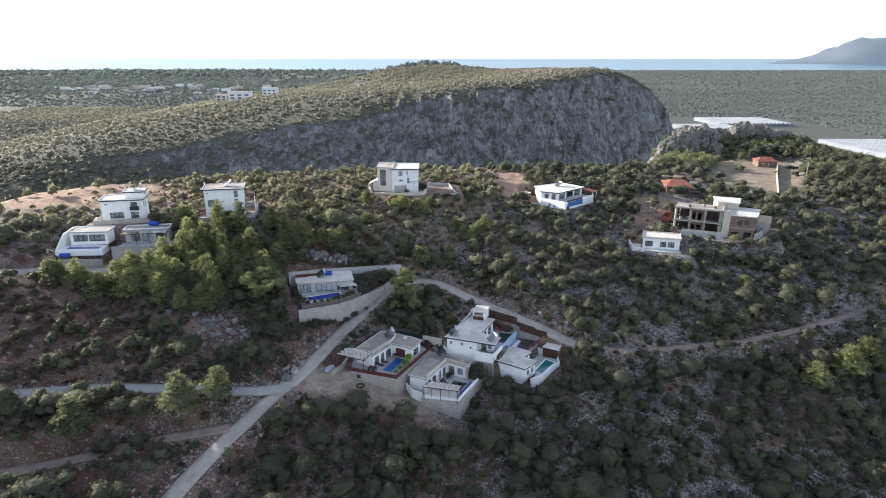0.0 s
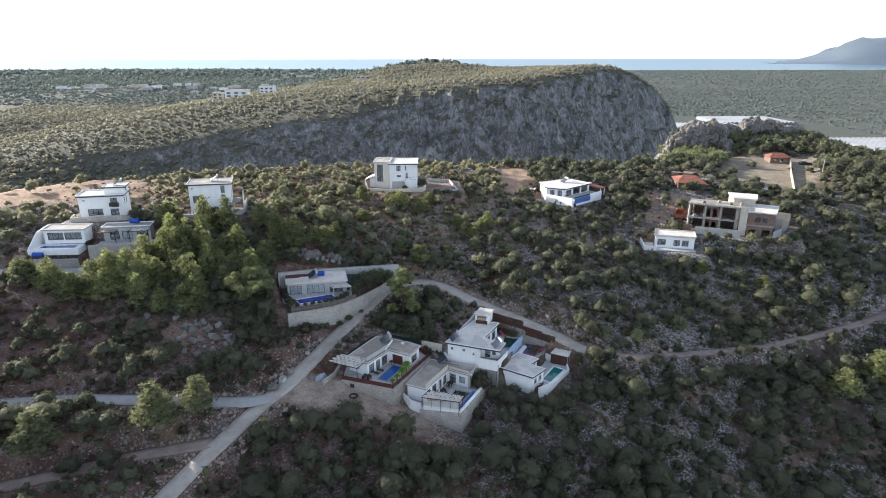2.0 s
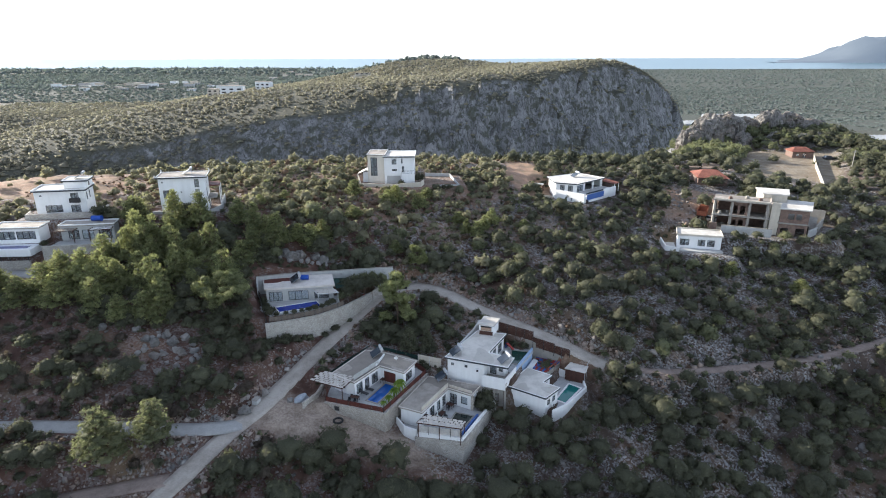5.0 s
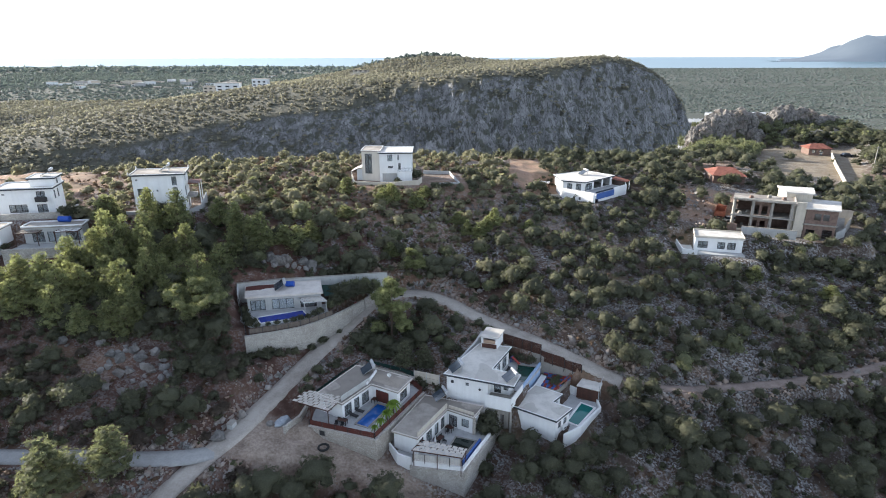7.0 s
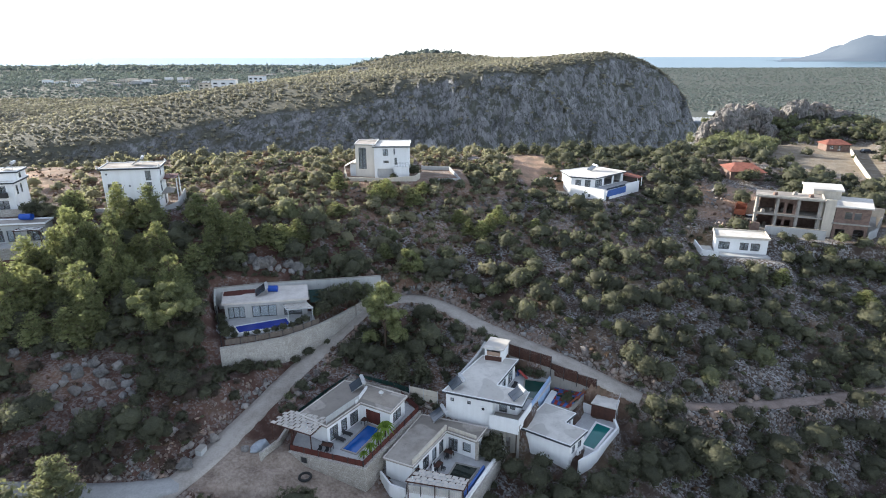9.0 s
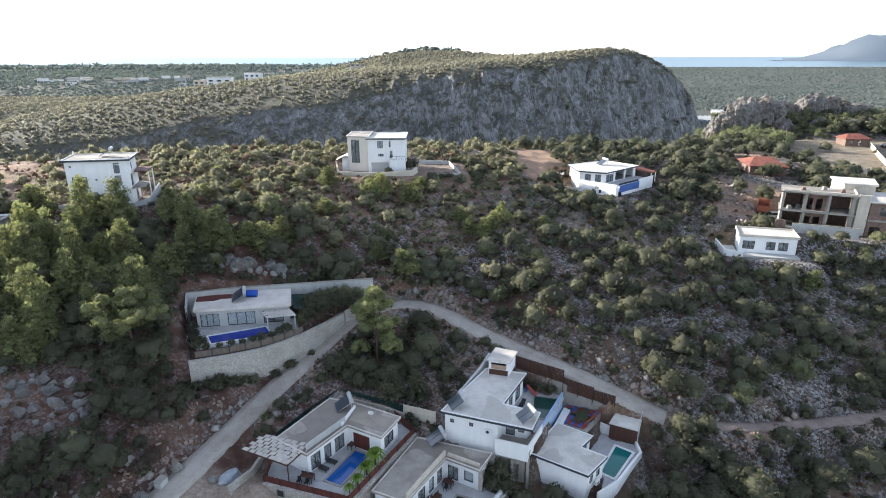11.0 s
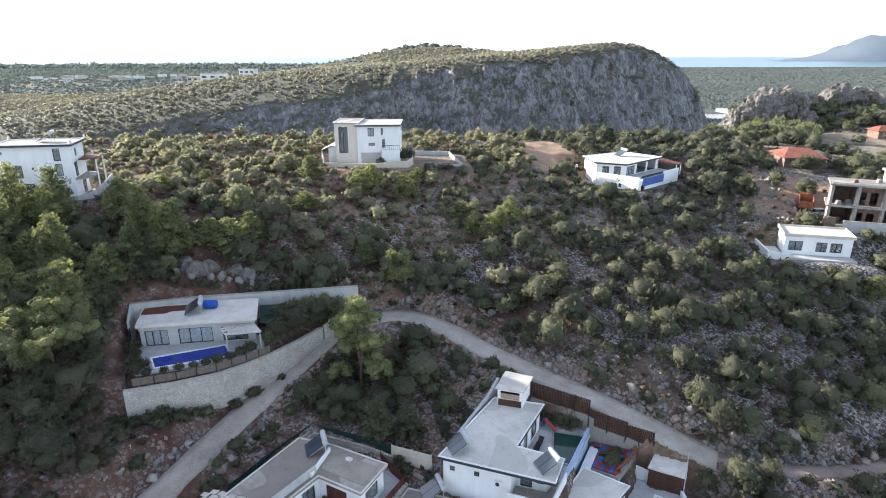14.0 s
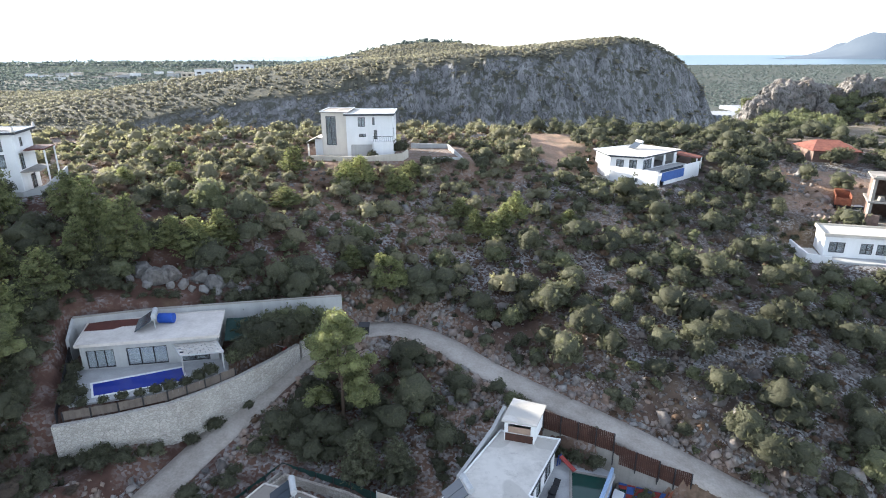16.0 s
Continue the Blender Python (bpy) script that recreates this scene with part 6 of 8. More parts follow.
# ---- the unfinished concrete building and the small white house ----
site = thing("building_shell", "unfinished concrete building with brick infill and bare slabs", "building")
J1 = [(73.0, 174.3), (85.2, 168.8), (88.2, 174.6), (76.2, 180.0)]
for z in (12.2, 16.1, 20.1):
    part("floor_slab", Shape().prism(grow(J1, 0.3), z - 0.05, z + 0.25), CONCRETE if z < 20 else ROOF, site)
for u in (0.2, 4.4, 8.6, 12.8):
    for off in (-0.3,):
        p = at_edge(J1, 0, u, off)
        part("column", Shape().box(p.x - 0.26, p.y - 0.26, 12.2, p.x + 0.26, p.y + 0.26, 20.1), CONCRETE, site)
for z in (12.4, 16.3):
    part("back_wall", Shape().wall(tuple(at_edge(J1, 2, 0.3, -0.3)), tuple(at_edge(J1, 2, 12.4, -0.3)), z, z + 3.7, 0.2), BLOCK, site, "brick back wall")
    part("partition", Shape().wall(tuple(at_edge(J1, 0, 4.3, -1.2)), tuple(at_edge(J1, 0, 8.6, -1.2)), z, z + 3.7, 0.2, [(0.6, 1.6, z + 0.2, z + 2.6), (2.2, 3.4, z + 0.2, z + 2.6)]), BLOCK, site)
for z in (12.4, 16.3):
    part("side_wall", Shape().wall(tuple(at_edge(J1, 3, 0.3, -0.2)), tuple(at_edge(J1, 3, 5.0, -0.2)), z, z + 3.7, 0.2), BLOCK, site)
    for u in (4.4, 8.4):
        a, b = at_edge(J1, 0, u, -1.4), at_edge(J1, 0, u, -5.6)
        part("partition", Shape().wall(tuple(a), tuple(b), z, z + 3.7, 0.2), BLOCK, site)
part("parapet_beam", Shape().wall(tuple(at_edge(J1, 0, 0.0, 0.32)), tuple(at_edge(J1, 0, 13.3, 0.32)), 20.36, 20.7, 0.2), CREAM, site)
part("cream_pier", Shape().wall((85.6, 168.9), (87.4, 168.0), 11.6, 20.6, 0.5), CREAM, site, "cream rendered pier")
part("cream_pier", Shape().wall((85.6, 169.4), (88.6, 174.8), 11.6, 20.6, 0.3), CREAM, site)
J2 = [(87.6, 168.0), (93.6, 165.4), (99.2, 174.0), (92.4, 177.6)]
for z in (11.8, 15.4, 19.2):
    part("floor_slab", Shape().prism(grow(J2, 0.4), z - 0.05, z + 0.25), CONCRETE if z < 19 else ROOF_WHITE, site)
part("brick_front", Shape().wall(J2[0], J2[1], 12.05, 19.15, 0.25, [(1.8, 3.2, 16.6, 18.2), (3.6, 4.9, 16.6, 18.2), (0.6, 2.4, 12.1, 14.2), (4.0, 6.0, 12.1, 14.4)]), BLOCK, site, "rough brick front with window openings")
part("brick_side", Shape().wall(J2[1], J2[2], 12.05, 19.15, 0.25, [(1.2, 3.2, 15.7, 18.2), (4.6, 7.2, 12.2, 14.6), (6.0, 8.4, 15.7, 18.2)], start=0.25), BLOCK, site)
part("upper_block", Shape().prism([(86.6, 175.4), (92.0, 173.6), (95.4, 179.6), (88.4, 182.4)], 12.2, 21.3), CREAM, site)
part("upper_rim", Shape().prism([(86.2, 175.1), (92.2, 173.1), (95.9, 179.8), (88.2, 182.9)], 21.3, 21.7), ROOF_WHITE, site)
part("stub_wall", Shape().wall((98.0, 168.4), (104.6, 176.0), 11.5, 14.6, 0.25, [(1.0, 2.6, 12.4, 14.0)]), CONCRETE, site)
part("stub_wall", Shape().wall((104.7, 176.0), (99.4, 179.4), 11.5, 16.6, 0.25), CONCRETE, site)
part("stub_wall", Shape().wall((94.0, 165.0), (98.2, 168.3), 11.5, 14.2, 0.25), GREYWALL, site)
part("stair_slab", Shape().slab([(96.4, 169.0, 12.4), (98.0, 168.4, 12.4), (101.5, 174.0, 15.2), (100.0, 174.8, 15.2)], 0.25), CONCRETE, site)
masonry("site_wall", "pale block wall along a building site", [(74.2, 171.0, 14.0), (79.2, 168.4, 14.2), (84.8, 165.6, 14.3)], 0.3, GREYWALL, CONCRETE)
masonry("site_wall", "broken brick pier on a building site", [(71.6, 172.6, 14.6), (73.4, 172.0, 14.4)], 0.6, BLOCK, None)
rnd = random.Random(3)
for k in range(9):                      # timber and block stacks on the bare slabs
    p = at_edge(J1, 0, rnd.uniform(1, 12), -rnd.uniform(1.0, 4.5))
    zz = rnd.choice((12.45, 16.35, 20.35))
    tt = thing("block_stack", "stack of building blocks on a bare concrete slab", "building material", "block stacks")
    for j in range(3):
        part("block", Shape().box(p.x - 0.45 + 0.05 * j, p.y - 0.3, zz + 0.24 * j, p.x + 0.45 - 0.08 * j, p.y + 0.3, zz + 0.23 + 0.24 * j), BLOCK if k % 2 else CONCRETE, tt)
K_WALL = [(60.4, 164.9), (70.6, 162.4), (72.4, 167.8), (62.4, 170.4)]
house_k = thing("house", "small white single-storey house with cream roof and paired windows", "house")
body(house_k, K_WALL, 9.75, 13.1, {0: [(0.7, 2.9, 0.8, 2.5, 2, False), (5.0, 6.7, 0.8, 2.5, 2, False), (7.2, 9.0, 0.8, 2.5, 2, False)]})
flat_roof(house_k, K_WALL, 13.1, 0.3, ROOF_WHITE, 0.3, None, rim_mat=CREAM)
terrace("terrace_8", "white terrace step before a small house", [(56.9, 162.9), (70.3, 160.0), (70.8, 162.3), (60.2, 164.8), (61.2, 168.6), (58.0, 169.4)], 9.9, 1.4, GREYWALL)
masonry("terrace_wall", "white parapet round a terrace", [(57.8, 169.4, 11.2), (56.8, 162.9, 11.0), (60.0, 162.0, 10.7)], 0.25, WHITE, None)
TX, TY = 74.6, 183.4
tz = ground_at(TX, TY)
truck = thing("tipper_truck", "rusty orange tipper truck parked on bare earth", "truck")
part("chassis", Shape().box(TX - 0.5, TY - 3.2, tz + 0.55, TX + 0.5, TY + 3.2, tz + 0.9), RUBBER, truck)
bed = part("bed", Shape().box(TX - 1.25, TY - 3.4, tz + 0.95, TX + 1.25, TY + 1.0, tz + 1.1).box(TX - 1.25, TY - 3.4, tz + 1.1, TX - 1.15, TY + 1.0, tz + 2.7).box(TX + 1.15, TY - 3.4, tz + 1.1, TX + 1.25, TY + 1.0, tz + 2.7).box(TX - 1.15, TY + 0.9, tz + 1.1, TX + 1.15, TY + 1.0, tz + 2.9), ORANGE, truck)
part("tailgate", Shape().box(TX - 1.14, TY - 3.42, tz + 1.1, TX + 1.14, TY - 3.32, tz + 2.3), ORANGE, truck)
part("cab", Shape().box(TX - 1.15, TY + 1.3, tz + 0.9, TX + 1.15, TY + 3.2, tz + 2.8), ORANGE, truck)
for y in (-2.4, -1.2, 2.3):
    for x in (-1.2, 0.85):
        part("wheel", Shape().tube((TX + x, TY + y, tz + 0.5), (TX + x + 0.35, TY + y, tz + 0.5), 0.5, n=14), RUBBER, truck)


def small_car(label, x, y, paint, turn=0.0):
    """A hatchback seen from afar: rounded body, glass cabin, wheels."""
    c = thing("parked_car", label, "car", "parked cars")
    z = ground_at(x, y)
    prof = [(-2.0, 0.35), (2.0, 0.35), (2.05, 0.75), (1.2, 0.92), (-1.9, 0.95), (-2.05, 0.7)]
    v = [(x + a, y + s * 0.85, z + b) for s in (-1, 1) for a, b in prof]
    n = len(prof)
    part("body", Shape().add(v, [tuple(range(n - 1, -1, -1)), tuple(range(n, 2 * n))] + [(i, (i + 1) % n, n + (i + 1) % n, n + i) for i in range(n)]), paint, c)
    v = [(x + a, y + s * w, z + b) for s in (-1, 1) for a, b, w in ((-1.8, 0.95, 0.82), (1.15, 0.92, 0.82), (0.5, 1.45, 0.68), (-1.5, 1.45, 0.68))]
    part("cabin", Shape().add(v, [(3, 2, 1, 0), (4, 5, 6, 7)] + [(i, (i + 1) % 4, 4 + (i + 1) % 4, 4 + i) for i in range(4)]), SOLAR, c)
    part("roof", Shape().box(x - 1.45, y - 0.66, z + 1.455, x + 0.45, y + 0.66, z + 1.49), paint, c)
    for a in (-1.25, 1.25):
        for s in (-0.88, 0.70):
            part("wheel", Shape().tube((x + a, y + s, z + 0.31), (x + a, y + s + 0.18, z + 0.31), 0.31, n=14), RUBBER, c)
    c.matrix_basis = pose(x, y, 0, 0, 0, turn) @ pose(-x, -y, 0)


truck.matrix_basis = pose(TX, TY, 0, 0, 0, -30) @ pose(-TX, -TY, 0)
small_car("white car parked beside an unfinished building", 77.0, 181.8, WHITE)

# ---- tiled cabins, wall, pole ----


def cabin(label, poly, z0, z1, ridge, wall_mat, over=0.6):
    t = thing("cabin", label, "house", "tiled cabins")
    body(t, poly, z0, z1, {0: [(1.2, 2.6, 0.8, 2.0, 2, False), (4.0, 5.2, 0.1, 2.1, 1, False)]}, wall_mat)
    a, b, c, d = [Vector((*p, z1)) for p in grow(poly, over)]
    m, n = (a + d) / 2 * 0.72 + (b + c) / 2 * 0.28, (a + d) / 2 * 0.28 + (b + c) / 2 * 0.72
    m.z = n.z = ridge
    for q in ([a, b, n, m], [c, d, m, n], [b, c, n], [d, a, m]):
        part("roof_slope", Shape().slab([q[0], q[1], q[2]] + q[3:], 0.12), TILES, t)
    return t


cabin("low cabin with a bright terracotta hipped roof", [(81.8, 205.4), (90.2, 203.2), (92.0, 213.2), (83.6, 215.4)], 17.4, 20.0, 21.8, BLOCK, 0.5)
cabin("reddish brown cabin with a tiled roof on a bare terrace", [(144.8, 262.0), (152.8, 261.0), (153.6, 267.5), (145.6, 268.5)], 16.7, 19.3, 20.9, BLOCK, 0.6)
masonry("field_wall", "pale block wall running down a bare field", [(124.0, 207.0, ground_at(124, 207) + 1.4), (132.0, 222.0, ground_at(132, 222) + 1.4), (142.0, 241.0, ground_at(142, 241) + 1.5), (152.0, 259.0, ground_at(152, 259) + 1.6)], 0.3, CREAM, None)
pole = thing("utility_pole", "grey wooden utility pole on the slope", "pole")
pz = ground_at(145.5, 227)
part("shaft", Shape().tube((145.5, 227, pz - 0.5), (145.5, 227, pz + 8.5), 0.16, 0.11, 8), CONCRETE, pole)
part("crossarm", Shape().bar((144.8, 227, pz + 8.0), (146.2, 227, pz + 8.0), 0.12), CONCRETE, pole)
small_car("dark car parked beside a tiled cabin", 157.7, 258.5, FASCIA)
bin_z = ground_at(-8.7, 144.9) + 0.1
bin_ = thing("waste_bin", "black wheeled waste bin where two lanes meet", "bin", at=(-8.7, 144.9, bin_z))
part("tub", Shape().add([(x * k, y * k, z) for z, k in ((0.12, 0.8), (1.15, 1.0)) for x, y in ((-0.65, -0.45), (0.65, -0.45), (0.65, 0.45), (-0.65, 0.45))], [(3, 2, 1, 0), (4, 5, 6, 7), (0, 1, 5, 4), (1, 2, 6, 5), (2, 3, 7, 6), (3, 0, 4, 7)]), RUBBER, bin_)
part("lid", Shape().slab([(-0.7, -0.5, 1.2), (0.7, -0.5, 1.2), (0.7, 0.5, 1.42), (-0.7, 0.5, 1.42)], 0.06), FRAME, bin_)
for x in (-0.5, 0.5):
    for y in (-0.3, 0.3):
        part("wheel", Shape().tube((x - 0.04, y, 0.1), (x + 0.04, y, 0.1), 0.1, n=10), RUBBER, bin_)
bm = bmesh.new()
bmesh.ops.create_icosphere(bm, subdivisions=3, radius=1.0)
for v in bm.verts:
    k = 1 + 0.25 * noise.noise(v.co * 1.6) + 0.08 * noise.noise(v.co * 5.0)
    v.co = Vector((v.co.x * k * 1.5, v.co.y * k * 0.9, max(v.co.z * k * 0.8, -0.1)))
heap_mesh = bpy.data.meshes.new("covered_heap")
bm.to_mesh(heap_mesh)
bm.free()
heap_mesh.materials.append(stained("silver_tarpaulin", (0.34, 0.37, 0.40), (0.20, 0.22, 0.25), 2.0, 0.5).m)
heap = tagged(new("covered_heap", heap_mesh), "heap under a silver-blue tarpaulin beside a low wall", "heap")
heap.matrix_basis = pose(-24.6, 110.4, ground_at(-24.6, 110.4), 0, 0, 60)
box_z = ground_at(-32.0, 108.6)
box = thing("utility_box", "pale grey concrete utility box beside the lane", "utility box")
part("casing", Shape().prism([(-32.5, 108.2), (-31.6, 107.9), (-31.3, 109.1), (-32.2, 109.4)], box_z - 0.2, box_z + 0.95), GREYWALL, box)
part("lid", Shape().prism(grow([(-32.5, 108.2), (-31.6, 107.9), (-31.3, 109.1), (-32.2, 109.4)], 0.06), box_z + 0.95, box_z + 1.03), CONCRETE, box)

# ---- greenhouses on the plain ----


def greenhouse(label, x0, y0, w, length, spans, z):
    g = thing("greenhouse", label, "greenhouse", "greenhouses")
    sw = w / spans
    n = 6
    gut = sw * 0.07
    for k in range(spans):
        prof = [(gut, 0), (gut, 3.2)] + [(sw / 2 - (sw / 2 - gut) * math.cos(math.pi * i / n), 3.2 + 2.4 * math.sin(math.pi * i / n)) for i in range(1, n)] + [(sw - gut, 3.2), (sw - gut, 0)]
        v = [(x0 + k * sw + a, y, z + b) for y in (y0, y0 + length) for a, b in prof]
        m = len(prof)
        f = [(i, i + 1, m + i + 1, m + i) for i in range(m - 1)] + [tuple(range(m)), tuple(range(2 * m - 1, m - 1, -1))]
        part("span", Shape().add(v, f), PLASTIC, g)


greenhouse("wide white film greenhouse with many arched spans", 426, 900, 115, 95, 18, -38.6)
greenhouse("wide white film greenhouse with many arched spans", 345, 835, 90, 60, 14, -38.6)
greenhouse("wide white film greenhouse with many arched spans", 470, 560, 160, 165, 24, -38.6)

# ---- houses on the far hillside ----


FAR_AT = []


def far_house(x, y, w, d, h, turn, mat, storeys=1):
    z = ground_at(x, y)
    FAR_AT.append(((x, y), w))
    t = thing("distant_house", "small pale flat-roofed house on a far hillside", "house", "distant houses")
    part("wall", Shape().box(-w / 2, -d / 2, -2, w / 2, d / 2, h), mat, t)
    part("roof", Shape().box(-w / 2 - 0.4, -d / 2 - 0.4, h, w / 2 + 0.4, d / 2 + 0.4, h + 0.35), ROOF, t)
    for s_ in range(storeys):
        for k in range(3):
            x0 = -w / 2 + w * (k + 0.25) / 3
            part("window", Shape().box(x0, -d / 2 - 0.05, 0.9 + 3 * s_, x0 + w / 6, -d / 2 + 0.1, 2.4 + 3 * s_), FRAME, t)
    t.matrix_basis = pose(x, y, z, 0, 0, turn)


far_house(-236, 640, 16, 9, 6.6, 4, CREAM, 2)
far_house(-216, 632, 23, 10, 7.8, 4, WHITE, 2)
far_house(-184, 634, 15, 9, 7.4, -4, WHITE, 2)
far_house(-92, 700, 16, 6, 2.0, 3, CREAM)
rnd = random.Random(11)
for k in range(34):
    fx, fy = -640 + rnd.random() * 330, 940 + rnd.random() * 160
    far_house(fx, fy, rnd.uniform(9, 16), rnd.uniform(8, 11), rnd.choice((3.2, 6.2, 6.2)), rnd.uniform(-25, 25), rnd.choice((CREAM, WHITE, WHITE, GREYWALL)), 1)
for k in range(12):
    fx, fy = -420 + rnd.random() * 260, 1250 + rnd.random() * 350
    far_house(fx, fy, rnd.uniform(10, 18), rnd.uniform(8, 12), rnd.choice((3.5, 6.2)), rnd.uniform(-25, 25), rnd.choice((CREAM, WHITE)), 1)

# ---- plants and stones ----
RNG = np.random.default_rng(7)


def pine_crown(rng, tiers=9, blunt=0.7, count=44, size=0.029):
    """A pine's crown: tiers of needle clumps at the ends of branches, ragged and blunt at the top."""
    out = []
    for k in range(tiers):
        t = k / (tiers - 1)
        reach = 0.36 * (1 - 0.86 * t) ** blunt * (0.82 if k == 0 else 1.0)
        n = 6 if t < 0.45 else 4 if t < 0.85 else 2
        a0 = rng.uniform(0, 6.283)
        for j in range(n):
            a = a0 + j * 6.283 / n + rng.uniform(-0.3, 0.3)
            q = reach * rng.uniform(0.50, 0.92)
            r = 0.085 + 0.065 * (1 - t) * rng.uniform(0.7, 1.2)
            v, f, m = crown(1, r, r * 1.15, count, size, rng, 0.5, 0.05, 0.62)
            v = v + np.array([q * math.cos(a), q * math.sin(a), 0.16 + 0.70 * t + rng.uniform(-0.05, 0.05) - r * 0.5])
            out.append((v, f, m))
    return join(out)


def join(parts):
    vs, fs, ms, n = [], [], [], 0
    for v, f, m in parts:
        vs.append(v)
        fs.append(f + n)
        ms.append(m)
        n += len(v)
    return np.concatenate(vs), np.concatenate(fs), np.concatenate(ms)


def round_lumps(rng, h, r, mid, tall, lobes):
    """An old pine's crown: lobes at the ends of its main limbs, each of several needle lumps."""
    out = []
    for k in range(lobes):
        a, up = k * 2.4 + rng.uniform(-0.3, 0.3), rng.uniform(-0.75, 1.0)
        q = math.sqrt(max(0.0, 1 - up * up)) * rng.uniform(0.45, 0.78)
        c = np.array([math.cos(a) * r * q, math.sin(a) * r * q, h * (mid + tall * 0.72 * up)])
        for _ in range(7):
            d = rng.normal(size=3) * (1.0, 1.0, 0.55)
            d *= r * 0.21 / np.linalg.norm(d)
            out.append((*(c + d), r * rng.uniform(0.13, 0.21)))
    return out


def stem(h, r, limbs, rng, spread):
    """A tapered trunk with limbs."""
    s = Shape()
    pts = [Vector((0, 0, -0.3))]
    for k in range(1, 5):
        pts.append(Vector((rng.uniform(-1, 1) * r * 0.9, rng.uniform(-1, 1) * r * 0.9, h * k / 4)))
    for k in range(4):
        s.tube(pts[k], pts[k + 1], r * (1 - k * 0.2), r * (1 - (k + 1) * 0.2), 7)
    for k in range(limbs):
        a, t = k * 2.4 + rng.uniform(-0.3, 0.3), rng.uniform(0.35, 0.9)
        p = pts[0].lerp(pts[4], t)
        e = p + Vector((math.cos(a) * spread, math.sin(a) * spread, h * 0.22))
        s.tube(p, e, r * 0.4, r * 0.12, 5)
    return s


def free_of_roads(x, y, margin=0.8):
    ok = np.ones(np.shape(x), bool)
    for key, (pts, w) in ROAD_LINES.items():
        ok &= line_near(x, y, pts)[0] > w + margin * {"track_right": 0.35, "track_low": 1.9}.get(key, 1.0)
    for poly, z, run in PLOTS:
        ok &= outside(x, y, poly) > 2.2
    for pts, w in CUTS[:2]:
        ok &= line_near(x, y, pts)[0] > w
    ok &= outside(x, y, [(-30, 109), (-21, 109), (-9.5, 105), (-4, 104), (-5, 100.5), (-14, 102), (-24, 102.5), (-31, 103)]) > 0.5
    ok &= outside(x, y, [(-9, 103), (-3, 97), (4.5, 96.5), (4.8, 103.6), (-4, 105)]) > 0.3
    return ok


def scatter(n, x0, x1, y0, y1, gap, rng, density=None):
    """Places at least gap apart (by grid cells), thinned by a density from 0 to 1."""
    nx, ny = int((x1 - x0) / gap), int((y1 - y0) / gap)
    ix, iy = np.meshgrid(np.arange(nx), np.arange(ny))
    x = x0 + (ix.ravel() + rng.uniform(0.05, 0.95, nx * ny)) * gap
    y = y0 + (iy.ravel() + rng.uniform(0.05, 0.95, nx * ny)) * gap
    keep = rng.uniform(size=len(x)) < (density(x, y) if density else 1.0)
    x, y = x[keep], y[keep]
    if n and len(x) > n:
        pick = rng.choice(len(x), n, replace=False)
        x, y = x[pick], y[pick]
    return x, y


def spread(templates, x, y, z, size, rng, squash=0.2):
    """Copies of the templates, turned and sized, as one pair of arrays."""
    which = rng.integers(0, len(templates), len(x))
    vs, fs, ms, base = [], [], [], 0
    for k, (tv, tf, tm) in enumerate(templates):
        sel = np.where(which == k)[0]
        if not len(sel):
            continue
        a = rng.uniform(0, 6.283, len(sel))
        c, s = np.cos(a), np.sin(a)
        sx = size[sel]
        sz = sx * rng.uniform(1 - squash, 1 + squash, len(sel))
        px = (tv[None, :, 0] * c[:, None] - tv[None, :, 1] * s[:, None]) * sx[:, None] + x[sel][:, None]
        py = (tv[None, :, 0] * s[:, None] + tv[None, :, 1] * c[:, None]) * sx[:, None] + y[sel][:, None]
        pz = tv[None, :, 2] * sz[:, None] + z[sel][:, None]
        vs.append(np.stack([px, py, pz], -1).reshape(-1, 3))
        fs.append((tf[None] + (np.arange(len(sel)) * len(tv))[:, None, None]).reshape(-1, tf.shape[1]) + base)
        ms.append(np.tile(tm, len(sel)))
        base += len(sel) * len(tv)
    return np.concatenate(vs), np.concatenate(fs), np.concatenate(ms)


def stuff(name, label, category, arrays, mat):
    return tagged(new(name, leafy(name, arrays, mat) if isinstance(mat, tuple) else mesh_from(name, arrays[0], arrays[1], mat)), label, category, kind="stuff")


# templates: a leafy core that fills the crown, and leaf sprays all over it
def ico(times):
    bm = bmesh.new()
    bmesh.ops.create_icosphere(bm, subdivisions=times, radius=1.0)
    v = np.array([q.co[:] for q in bm.verts])
    f = np.array([[q.index for q in g.verts] for g in bm.faces])
    bm.free()
    return v, f


def lumpy(times, r, h, rng, rough=0.30, foot=-0.2):
    """A bulging dome of foliage, open below."""
    v, f = ico(times)
    o = rng.uniform(-50, 50, 3)
    k = np.array([1 + rough * (noise.noise(Vector(p * 1.7 + o)) + 0.6 * noise.noise(Vector(p * 3.9 + o))) for p in v])
    f = f[v[f][:, :, 2].mean(1) > foot]
    v = v * k[:, None] * np.array([r * rng.uniform(0.88, 1.1), r * rng.uniform(0.88, 1.1), h * 0.5]) + np.array([0, 0, h * 0.52])
    keep, inv = np.unique(f, return_inverse=True)
    return v[keep], inv.reshape(f.shape)


